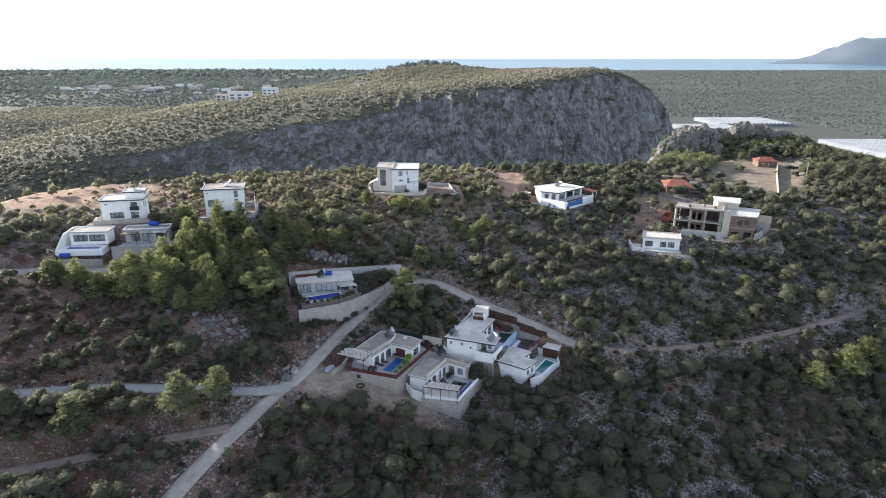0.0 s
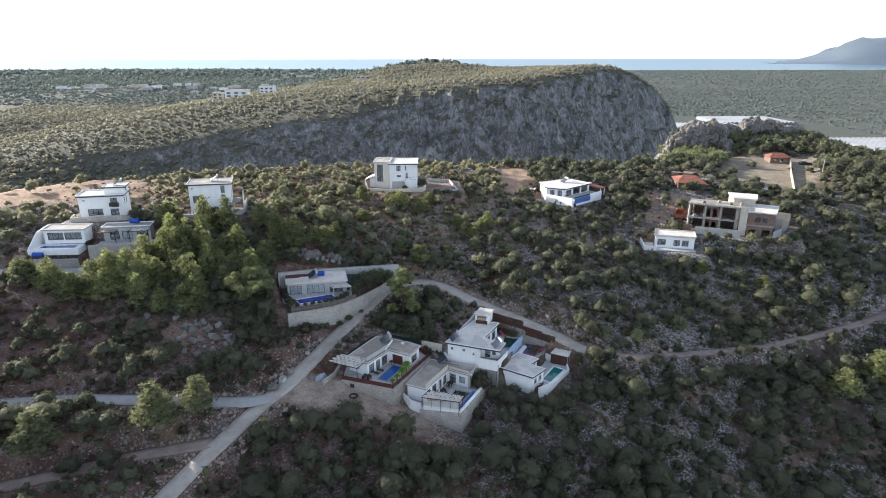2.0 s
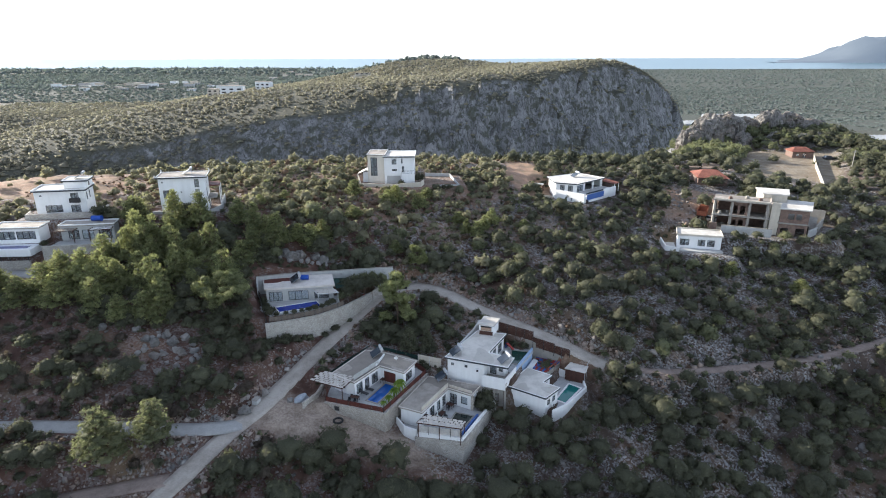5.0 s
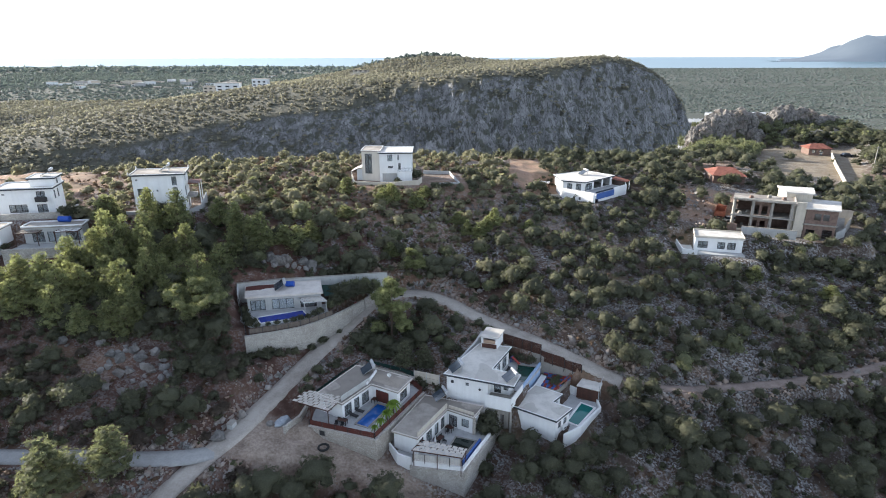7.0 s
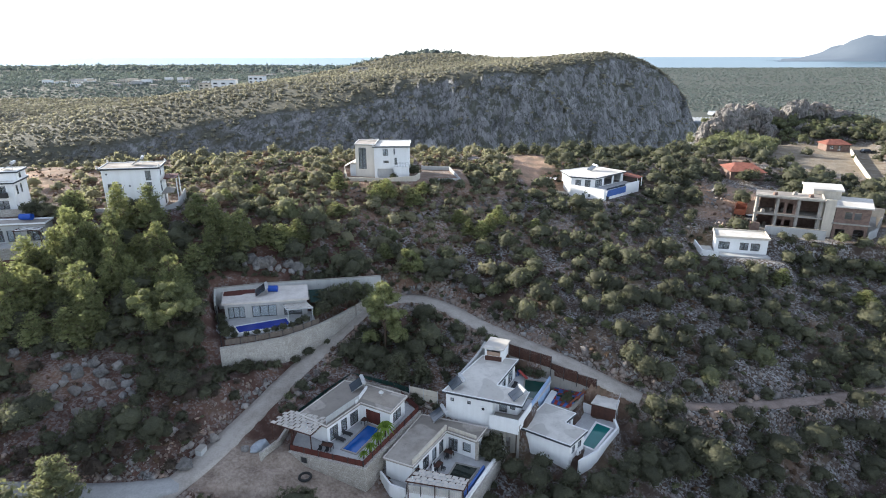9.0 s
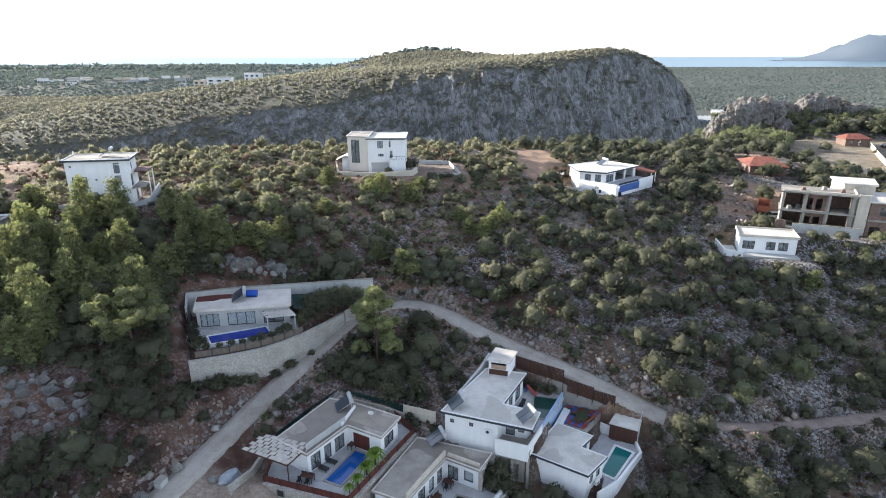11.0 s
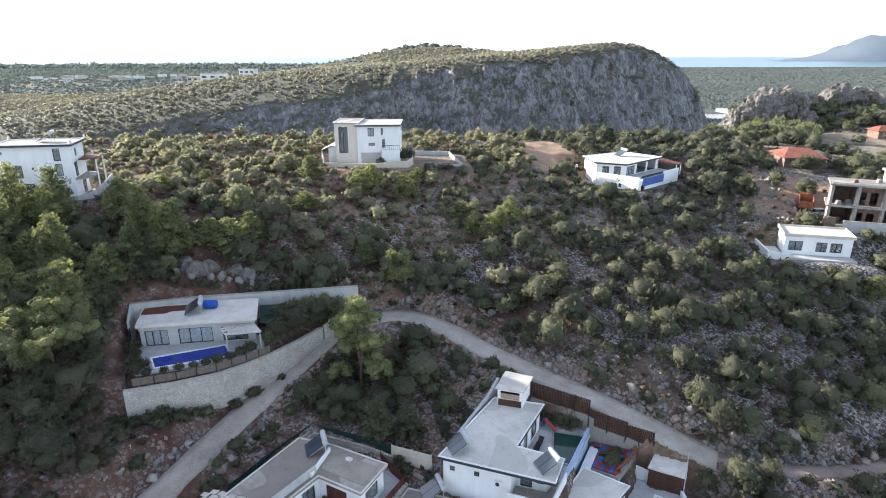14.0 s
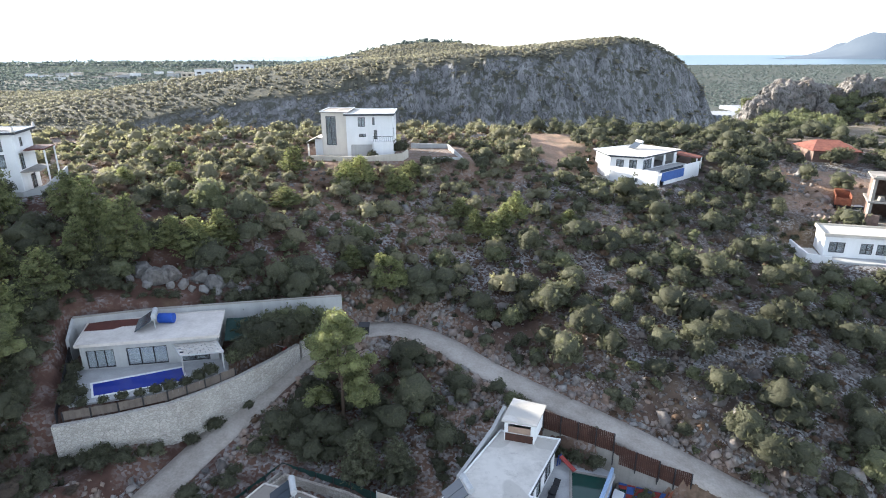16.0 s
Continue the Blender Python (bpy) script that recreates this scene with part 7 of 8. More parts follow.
def sprays(core, count, size, rng, out=0.10, lift=0.3):
    """Leaf sprays that stand off the surface of a core."""
    v, f = core
    tri = v[f]
    area = np.linalg.norm(np.cross(tri[:, 1] - tri[:, 0], tri[:, 2] - tri[:, 0]), axis=1)
    pick = rng.choice(len(f), count, p=area / area.sum())
    w = rng.dirichlet((1, 1, 1), count)
    pos = (tri[pick] * w[:, :, None]).sum(1)
    nrm = np.cross(tri[:, 1] - tri[:, 0], tri[:, 2] - tri[:, 0])[pick]
    nrm /= np.linalg.norm(nrm, axis=1)[:, None] + 1e-9
    pos = pos + nrm * rng.uniform(-0.3, 1.0, (count, 1)) * out
    lean = nrm + 0.75 * rng.normal(size=(count, 3)) + np.array([0, 0, lift])
    lean /= np.linalg.norm(lean, axis=1)[:, None]
    side = np.cross(lean, rng.normal(size=(count, 3)))
    side /= np.linalg.norm(side, axis=1)[:, None]
    up = np.cross(side, lean) * 0.8 + lean * 0.6
    q = size * rng.uniform(0.6, 1.35, (count, 1))
    return np.stack([pos - side * q, pos + side * q, pos + up * q * 1.5], 1).reshape(-1, 3), np.arange(count * 3).reshape(-1, 3)


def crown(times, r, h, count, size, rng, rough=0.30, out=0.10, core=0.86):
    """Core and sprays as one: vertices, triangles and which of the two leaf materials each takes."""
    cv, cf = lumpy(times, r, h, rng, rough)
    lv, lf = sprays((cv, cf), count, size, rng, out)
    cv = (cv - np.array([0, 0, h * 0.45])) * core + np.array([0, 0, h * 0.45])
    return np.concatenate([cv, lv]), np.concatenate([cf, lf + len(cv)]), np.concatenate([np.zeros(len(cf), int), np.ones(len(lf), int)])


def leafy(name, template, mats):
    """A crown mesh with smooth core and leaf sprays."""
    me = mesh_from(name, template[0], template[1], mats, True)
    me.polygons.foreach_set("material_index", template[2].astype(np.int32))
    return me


SHRUBS = [crown(3, 0.95, 1.5, 120, 0.225, RNG, 0.42) for _ in range(6)]
SHRUBS_FAR = [crown(2, 0.95, 1.45, 46, 0.31, RNG, 0.42) for _ in range(6)]


def olive(rng, n=5, count=46, size=0.115, rough=0.52, off=0.13):
    """A rounded olive crown: a leafy dome with smaller clumps bulging from it."""
    out = []
    for k in range(n):
        a, q = k * 6.283 / (n - 1) + rng.uniform(-0.5, 0.5), rng.uniform(0.40, 0.62) if k else rng.uniform(0, 0.12)
        r = rng.uniform(0.36, 0.52) if k else 0.74
        v, f, m = crown(1 if k else 2, r, r * 1.55, count if k else int(count * 1.9), size, rng, rough, off, 0.86)
        out.append((v + np.array([q * math.cos(a), q * math.sin(a), rng.uniform(0.14, 0.50) if k else 0.34]), f, m))
    return join(out)


BIG = [olive(RNG) for _ in range(8)]
BIG_DARK = [olive(RNG, 6, 20, 0.145, 0.66, 0.17) for _ in range(8)]
BIG_FAR = [olive(RNG, 4, 16, 0.17) for _ in range(8)]
TUFTS = [crown(1, 0.8, 0.9, 12, 0.34, RNG, 0.5) for _ in range(4)]
FAR_TUFTS = [crown(1, 1.0, 0.95, 5, 0.36, RNG, 0.45) for _ in range(6)]
FOREST_TREES = [crown(1, 1.0, 0.62, 2, 0.3, RNG, 0.5) for _ in range(6)]
STEMS = [stem(0.9, 0.06, 4, RNG, 0.5) for _ in range(5)]


SITE = [(60, 174), (74, 176), (84, 186), (88, 202), (74, 204)]


def hill_density(x, y):
    n = fbm(x / 14, y / 14, 4, 61)
    d = np.clip(0.78 + 0.85 * n, 0.1, 0.99)
    d = d * np.where((x > 60) & (y < 160), 1.1, 1.0)
    d = d * np.where(y > 160, np.where(x < 20, 0.95, 1.0), 1.0)
    d = np.where((x > 34) & (y > 76) & (y < 126), np.clip(d * 1.35, 0.55, 1), d)
    d = np.where((x > 18) & (x < 112) & (y > 132) & (y < 200), np.clip(d * 1.15, 0.45, 0.95), d)
    d = np.where((x < -32) & (x > -80) & (y > 98) & (y < 128), np.clip(d * 1.35, 0.5, 1), d)
    d = np.where((x < -98) & (y > 130) & (y < 164), np.clip(d * 1.5, 0.75, 1), d)
    d = np.where((x < -95) & (y > 165) & (y < 194), d * 0.10, d)              # the ploughed field
    d = np.where((np.abs(x - 26) < 6) & (np.abs(y - 207) < 16), d * 0.10, d)
    d = np.where((x > -32) & (x < 20) & (y > 160), np.clip(d * 1.3, 0.5, 1), d)
    d = np.where((x < -50) & (x > -96) & (y > 163) & (y < 186), d * 0.4, d)
    d = np.where((x > 84) & (x < 112) & (y > 196) & (y < 246), d * 0.7, d)
    d = np.where((x > 102) & (y > 128) & (y < 262), np.clip(d * 1.5, 0.75, 1), d)
    d = np.where(((x + 50) / 8) ** 2 + ((y - 116.5) / 4.5) ** 2 < 1, d * 0.06, d)      # bare blue-grey rocks
    d = np.where((x < -38) & (y < 99), np.clip(d * 1.35, 0.6, 1), d)
    d = np.where(((x + 30) / 7) ** 2 + ((y - 142.5) / 4) ** 2 < 1, d * 0.05, d)      # boulders behind the long house
    d = np.where(outside(x, y, SITE) < 1, d * 0.1, d)
    d = np.where(outside(x, y, FIELD) < 4, d * 0.06, d)
    return d


sx, sy = scatter(0, -146, 196, 66, 258, 3.15, RNG, hill_density)
ok = free_of_roads(sx, sy, 1.3)
sx, sy = sx[ok], sy[ok]
ssize = RNG.gamma(5, 0.34, len(sx)).clip(0.55, 3.0)
sx, sy = sx + RNG.normal(0, 0.7, len(sx)), sy + RNG.normal(0, 0.7, len(sy))
ok = free_of_roads(sx, sy, 1.3)
sx, sy, ssize = sx[ok], sy[ok], ssize[ok]
below = (sy < 113) & (sx > -22) & (sx < 45)          # old olives crowd below the villas
ssize = np.where(below, ssize * 1.15, np.where((sx > -4) & (sy > 126) & (sy < 186), ssize * 0.93, ssize))
ssize = np.where((sx < -30) & (sy < 128), ssize * np.where(sy < 99, 1.1, 0.85), np.where((sy > 160) & (sx < 20), ssize * 0.70, ssize))
ssize = np.where(free_of_roads(sx, sy, 2.6), ssize, np.minimum(ssize, 1.1))
sz = ground_z(sx, sy)
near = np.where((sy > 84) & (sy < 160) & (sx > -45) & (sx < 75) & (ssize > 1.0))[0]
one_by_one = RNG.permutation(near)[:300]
deep = {int(k) for k in one_by_one if sy[k] < 126 or (sy[k] < 150 and k % 2 == 0)}          # a darker leaf copy puts the hill's shade into these crowns
rest = np.setdiff1d(np.arange(len(sx)), one_by_one)

crown_meshes = [leafy("crown", q, LEAF_OLIVE if k in (2, 6) else LEAF_SLOPE) for k, q in enumerate(BIG)]
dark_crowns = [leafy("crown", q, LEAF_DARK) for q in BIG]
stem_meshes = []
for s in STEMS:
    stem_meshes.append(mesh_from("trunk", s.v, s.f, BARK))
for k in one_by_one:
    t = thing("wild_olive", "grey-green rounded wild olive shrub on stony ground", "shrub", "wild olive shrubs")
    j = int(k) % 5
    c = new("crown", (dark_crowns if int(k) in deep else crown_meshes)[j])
    b = new("trunk", stem_meshes[j])
    c.parent = b.parent = t
    s = float(ssize[k])
    t.matrix_basis = pose(float(sx[k]), float(sy[k]), float(sz[k]) - 0.05, 0, 0, float(RNG.uniform(0, 360))) @ Matrix.Diagonal((s, s, s * float(RNG.uniform(0.85, 1.2)), 1))

close = rest[sy[rest] < 150]
away = rest[sy[rest] >= 150]
# more crowns take the shade-darkened leaf lower down the slope
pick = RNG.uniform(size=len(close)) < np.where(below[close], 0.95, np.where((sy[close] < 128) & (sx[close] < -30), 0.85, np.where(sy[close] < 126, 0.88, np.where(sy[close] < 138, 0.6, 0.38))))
for which, name, label, leaf in ((pick, "old_olives", "spreading dark olive trees over the lower slope, shade in their leaf colour", LEAF_DARK), (~pick, "wild_olives", "spreading grey-green wild olives over the slope", LEAF_SLOPE)):
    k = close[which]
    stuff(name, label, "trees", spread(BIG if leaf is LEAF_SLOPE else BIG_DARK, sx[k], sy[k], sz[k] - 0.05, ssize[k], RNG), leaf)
for which, name, label, leaf in ((sx[away] < 18 + 6 * np.sin(sy[away]), "crest_shrubs", "low yellowish-green shrubs on the dry crest", LEAF_CREST), (sx[away] >= 18 + 6 * np.sin(sy[away]), "crest_olives", "rounded olive trees on the upper slope", LEAF_SLOPE)):
    k = away[which]
    stuff(name, label, "trees", spread(BIG_FAR, sx[k], sy[k], sz[k] - 0.05 - 0.10 * ssize[k], ssize[k], RNG), leaf)

# low maquis in the gaps
mx, my = scatter(0, -80, 112, 76, 216, 1.9, RNG, lambda x, y: np.clip(0.55 + 0.8 * fbm(x / 8, y / 8, 3, 67), 0.1, 0.95))
ok = free_of_roads(mx, my, 0.7) & (((mx + 30) / 7) ** 2 + ((my - 142.5) / 4) ** 2 > 1) & (((mx + 50) / 8) ** 2 + ((my - 116.5) / 4.5) ** 2 > 1) & (outside(mx, my, SITE) > 0.5) & ((np.abs(mx - 26) > 6) | (np.abs(my - 207) > 16))
mx, my = mx[ok], my[ok]
half = RNG.uniform(size=len(mx)) < 0.5
for which, label, leaf in ((half, "low grey-green maquis between the olives", LEAF_OLIVE), (~half, "low dark undergrowth between the olives", LEAF_DARK)):
    k = np.where(which)[0]
    stuff("maquis_scrub", label, "shrubs", spread(TUFTS, mx[k], my[k], ground_z(mx[k], my[k]) - 0.05, RNG.gamma(5, 0.15, len(k)).clip(0.3, 1.3), RNG), leaf)

# low scrub and dry grass tufts on the crest
hx, hy = scatter(0, -92, 40, 158, 232, 2.0, RNG, lambda x, y: np.clip(0.50 + 0.9 * fbm(x / 9, y / 9, 3, 77), 0.05, 0.95))
ok = free_of_roads(hx, hy, 0.9) & ((np.abs(hx - 26) > 6.5) | (np.abs(hy - 207) > 16))
hx, hy = hx[ok], hy[ok]
half = RNG.uniform(size=len(hx)) < 0.78
for which, label, leaf in ((half, "low rounded scrub on the dry crest", LEAF_CREST), (~half, "tufts of dry grass and thistle on the crest", LEAF_DRY)):
    k = np.where(which)[0]
    stuff("crest_scrub", label, "scrub", spread(TUFTS, hx[k], hy[k], ground_z(hx[k], hy[k]) - 0.08, RNG.gamma(5, 0.19, len(k)).clip(0.4, 1.6), RNG), leaf)

# low dry growth between
tx, ty = scatter(3600, -110, 120, 70, 190, 2.2, RNG, lambda x, y: np.clip(0.45 + 0.8 * fbm(x / 10, y / 10, 3, 71), 0, 0.9))
ok = free_of_roads(tx, ty, 0.3)
tx, ty = tx[ok], ty[ok]
stuff("dry_undergrowth", "brown dry undergrowth and thistles between shrubs", "undergrowth", spread(TUFTS, tx, ty, ground_z(tx, ty), RNG.uniform(0.25, 0.75, len(tx)), RNG), LEAF_DRY)

dx, dy = scatter(900, -112, -24, 84, 126, 2.6, RNG, lambda x, y: np.clip(0.75 + 0.6 * fbm(x / 12, y / 12, 3, 75), 0.2, 1))
ok = free_of_roads(dx, dy, 0.9) & (((dx + 50) / 8) ** 2 + ((dy - 116.5) / 4.5) ** 2 > 1)
dx, dy = dx[ok], dy[ok]
stuff("dry_bushes", "brown half-dry bushes on the shaded slope", "bushes", spread(SHRUBS_FAR, dx, dy, ground_z(dx, dy) - 0.05, RNG.gamma(5, 0.17, len(dx)).clip(0.4, 1.5), RNG), LEAF_BROWN)

bx, by = scatter(0, -66, -31, 102, 124, 2.1, RNG, lambda x, y: np.where(free_of_roads(x, y, 1.0) & (((x + 50) / 8) ** 2 + ((y - 116.5) / 4.5) ** 2 > 1), np.clip(0.55 + 0.9 * fbm(x / 7, y / 7, 3, 57), 0, 0.9), 0))
stuff("shade_bushes", "dark green low bushes on the shaded bank below the pines", "bushes", spread(SHRUBS_FAR, bx, by, ground_z(bx, by) - 0.05, RNG.gamma(6, 0.17, len(bx)).clip(0.5, 1.7), RNG), LEAF_DARK)

# undergrowth on the strips beside and behind the long house
lx, ly = scatter(0, -47, -8, 117, 152, 1.55, RNG, lambda x, y: np.where((x < -34.9 - 0.36 * (y - 124.6)) | ((y > 140.0 + 0.3 * (x + 39)) & (x < -35)) | ((y > 142.5) & (x > -25.5) & (y > 134 - 0.55 * x - 4)), 0.72, 0))
ok = np.ones(len(lx), bool)
for pts, w in ROAD_LINES.values():
    ok &= line_near(lx, ly, pts)[0] > w + 0.9
for poly, z, run in PLOTS:
    ok &= outside(lx, ly, poly) > 0.6
lx, ly = lx[ok], ly[ok]
stuff("wall_bushes", "dark low bushes on red earth round a walled house", "bushes", spread(SHRUBS_FAR, lx, ly, ground_z(lx, ly) - 0.08, RNG.gamma(5, 0.15, len(lx)).clip(0.35, 1.3), RNG), LEAF_DARK)

# low bushes filling the strips between plots and the open slope
rx2, ry2 = [], []
for poly, z, run in PLOTS[:18]:
    px, py = np.array(poly).T
    gx2, gy2 = scatter(0, px.min() - 4, px.max() + 4, py.min() - 4, py.max() + 4, 1.5, RNG, lambda x, y: 0.62 + 0 * x)
    gap = outside(gx2, gy2, poly)
    ok = (gap > 0.8) & (gap < 2.8)
    for other, z2, run2 in PLOTS:
        ok &= outside(gx2, gy2, other) > 0.8
    for pts, w in list(ROAD_LINES.values()) + list(CUTS[2:]):
        ok &= line_near(gx2, gy2, pts)[0] > w + 0.7
    ok &= outside(gx2, gy2, [(-30, 110), (-21, 110), (-9.5, 106), (-4, 105), (-3, 97), (-14, 100), (-24, 101.5), (-32, 102.5)]) > 0.6
    ok &= (outside(gx2, gy2, SITE) > 1.0) & (outside(gx2, gy2, FIELD) > 1.0)
    rx2.append(gx2[ok])
    ry2.append(gy2[ok])
rx2, ry2 = np.concatenate(rx2), np.concatenate(ry2)
stuff("verge_bushes", "low dark bushes along walls and terraces", "bushes", spread(SHRUBS_FAR, rx2, ry2, ground_z(rx2, ry2) - 0.08, RNG.gamma(5, 0.13, len(rx2)).clip(0.3, 1.1), RNG), LEAF_DARK)

# pines: place, height, radius
PINES = []
for x, y, h, r in ((-6.6, 124.4, 5.6, 2.0), (-3.0, 124.6, 5.2, 1.9), (-50.6, 95.0, 8.8, 4.0), (-66.4, 87.8, 8.0, 3.8), (-44.4, 98.4, 7.6, 3.2), (99.4, 124.0, 8.0, 4.4), (89.5, 120.6, 6.5, 3.8), (105.6, 127.0, 7.6, 4.0),
                   (8.6, 163.4, 4.6, 2.0), (12.6, 168.2, 5.2, 2.2), (6.0, 164.6, 4.2, 1.9), (10.6, 165.6, 4.6, 1.9), (-6.4, 173.6, 4.8, 2.4), (-12.7, 175.2, 5.6, 2.8), (-15.0, 174.0, 4.6, 2.4), (-30.3, 149.0, 5.4, 3.0), (-28.0, 151.6, 5.2, 2.8), (-33.0, 149.0, 4.8, 2.6),
                   (-39.7, 147.4, 6.4, 2.0), (-24, 176, 5, 2.4), (-77, 126.6, 8.2, 3.8), (-73, 124.6, 7.6, 3.6), (-80, 123.6, 7.0, 3.4), (-70, 128.4, 9.4, 3.8), (-66.4, 126.0, 8.2, 3.4), (-75.0, 129.4, 8.4, 3.4), (-56.3, 122.6, 6.2, 2.6), (-60.3, 121.4, 6.0, 2.6)):
    PINES.append((x, y, h, r))
PRNG = np.random.default_rng(23)
for _ in range(400):
    x, y = PRNG.uniform(-95, -34), PRNG.uniform(116, 153)
    w = math.exp(-((x + 62) / 20) ** 2 - ((y - 136) / 12) ** 2)
    if PRNG.uniform() < w and y > 121.5 and ((x + 42.4) / 9) ** 2 + ((y - 124) / 7) ** 2 > 1 and free_of_roads(np.array([x]), np.array([y]))[0] and all((x - a) ** 2 + (y - b) ** 2 > 6.5 for a, b, _, _ in PINES):
        PINES.append((x, y, PRNG.uniform(5.5, 10.0), PRNG.uniform(2.3, 3.3)))
for _ in range(120):
    x, y = PRNG.uniform(-60, 95), PRNG.uniform(148, 186)
    if PRNG.uniform() < 0.14 and free_of_roads(np.array([x]), np.array([y]))[0] and outside(np.array([x]), np.array([y]), SITE)[0] > 2:
        PINES.append((x, y, PRNG.uniform(2.6, 4.3), PRNG.uniform(1.7, 2.6)))
for _ in range(8):
    x, y = PRNG.uniform(106, 130), PRNG.uniform(92, 128)
    PINES.append((x, y, PRNG.uniform(4, 7), PRNG.uniform(2, 3)))
pine_crowns = [leafy("crown", pine_crown(PRNG, 9 if k % 2 else 8, 0.65 + 0.10 * k), LEAF_ROUND if k in (1, 4) else LEAF_PINE) for k in range(6)]
shaded_crowns = [leafy("crown", pine_crown(PRNG, 9, 0.9), leaf) for leaf in (LEAF_SLOPE, LEAF_OLIVE)]          # duller leaf colours put the hill's shade into these pines
pine_trunks = []
for _ in range(5):
    s = stem(0.9, 0.022, 9, PRNG, 0.2)
    pine_trunks.append(mesh_from("trunk", s.v, s.f, BARK))
for k, (x, y, h, r) in enumerate(PINES):
    t = thing("pine_tree", "young bright green pine tree on the rocky slope", "tree", "pine trees")
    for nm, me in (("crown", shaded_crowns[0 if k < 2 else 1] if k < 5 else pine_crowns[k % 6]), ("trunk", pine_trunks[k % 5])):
        new(nm, me).parent = t
    w = r / 0.36
    t.matrix_basis = pose(x, y, ground_at(x, y) - 0.1, 0, 0, k * 77.0) @ Matrix.Diagonal((w, w, h, 1))
ROUND = [(-42.4, 125.6, 8.8, 5.9, 0.62, 0.30), (-9.4, 132.2, 12.2, 4.5, 0.54, 0.60), (-6.0, 151.2, 6.4, 3.2, 0.54, 0.46)]
for x, y, h, r, mid, tall in ROUND:
    t = thing("pine_tree", "broad round-crowned old pine beside a villa wall" if h > 7 else "bright green bushy young pine above the lane", "tree", "pine trees")
    clumps = []
    for cx, cy, cz, cr in round_lumps(PRNG, h, r, mid, tall, 20 if h > 10 else 16):
        v, f, m = crown(1, cr, cr * 1.4, 64, 0.14, PRNG, 0.45, 0.14, 0.8)
        clumps.append((v + np.array([cx, cy, cz - cr * 0.85]), f, m))
    new("crown", leafy("crown", join(clumps), LEAF_ROUND if r > 5 else LEAF_PINE)).parent = t
    part("trunk", stem(h * 0.7, 0.22, 9, PRNG, r * 0.6), BARK, t)
    t.matrix_basis = pose(x, y, ground_at(x, y) - 0.1)

# garden plants
for x, y, z, s in ((-8.4, 110.6, ZA, 1.2), (-7.6, 112.4, ZA, 1.5), (-9.2, 108.8, ZA, 1.0), (-10.0, 107.6, ZA, 0.8)):
    t = thing("palm_plant", "bright yellow-green banana palm beside a pool", "plant", "garden palms")
    cs = Shape()
    for k in range(13):
        a, tilt = k * 2.4, 0.35 + 0.5 * ((k * 7) % 5) / 5
        p0 = Vector((0, 0, 0.5))
        p1 = Vector((math.cos(a) * 0.45, math.sin(a) * 0.45, 1.15 + 0.4 * (1 - tilt)))
        p2 = Vector((math.cos(a) * 1.05, math.sin(a) * 1.05, 1.1 - tilt * 0.8))
        sd = Vector((-math.sin(a), math.cos(a), 0)) * 0.17
        cs.add([p0, p1 - sd, p1 + sd, p2], [(0, 1, 2), (1, 3, 2)])
    new("fronds", mesh_from("fronds", cs.v, cs.f, LEAF_PALM)).parent = t
    part("stem", Shape().tube((0, 0, -0.1), (0, 0, 0.8), 0.09, 0.06, 7), BARK, t)
    t.matrix_basis = pose(x, y, z, 0, 0, x * 40) @ Matrix.Diagonal((s, s, s, 1))
GARDEN = [(-27.9, 127.7, 8.7, 0.5), (-26.7, 128.2, 8.7, 0.6), (-25.5, 128.8, 8.7, 0.7), (-24.3, 129.6, 8.7, 0.6), (-23.4, 130.6, 8.7, 0.7), (-22.6, 131.6, 8.7, 0.8), (-29.3, 127.1, 8.7, 0.55), (-30.8, 126.5, 8.7, 0.5), (-32.4, 125.9, 8.7, 0.6), (-33.9, 126.2, 8.7, 0.8), (-34.8, 127.8, 8.7, 0.9), (-35.8, 129.8, 8.7, 0.8), (-36.8, 131.6, 8.7, 0.9), (-33.6, 127.6, 8.7, 0.7),
          (-20.2, 135.0, 8.6, 1.7), (-18.6, 137.4, 8.5, 2.2), (-17.0, 139.6, 8.4, 2.2), (-20.6, 138.6, 8.5, 1.9), (-15.0, 141.2, 8.2, 1.6), (7.6, 114.0, -3.3, 1.6), (8.0, 112.6, -4.0, 1.5), (6.9, 112.4, -3.3, 1.2),
          (13.2, 128.6, 0.8, 0.8), (14.6, 128.0, 0.8, 0.9), (16.2, 127.2, 0.8, 0.9), (-18.6, 117.0, 0.3, 0.6), (-17.0, 119.4, 0.3, 0.6), (-86.0, 141.4, 18.0, 0.8), (-59.5, 153.2, 22, 1.6), (-56.6, 153.4, 22, 1.5),
          (-78.4, 150.6, 22, 1.7), (-76.8, 151.6, 22, 1.4), (-12.0, 186.0, 21.6, 1.0), (-7.2, 190.2, 21.6, 1.8), (86.5, 203.0, 17.4, 2.2), (84.0, 202.4, 17.4, 2.0), (77.6, 166.0, 10.5, 1.6)]
for k, (x, y, z, s) in enumerate(GARDEN):
    t = thing("garden_bush", "dark green leafy garden bush by a house", "bush", "garden bushes")
    me = bpy.data.meshes.get("garden_crown_%d" % (k % 3)) or leafy("garden_crown_%d" % (k % 3), SHRUBS[k % 3], LEAF_DARK)
    new("crown", me).parent = t
    new("trunk", stem_meshes[k % 5]).parent = t
    t.matrix_basis = pose(x, y, z - 0.05, 0, 0, k * 50) @ Matrix.Diagonal((s, s, s, 1))

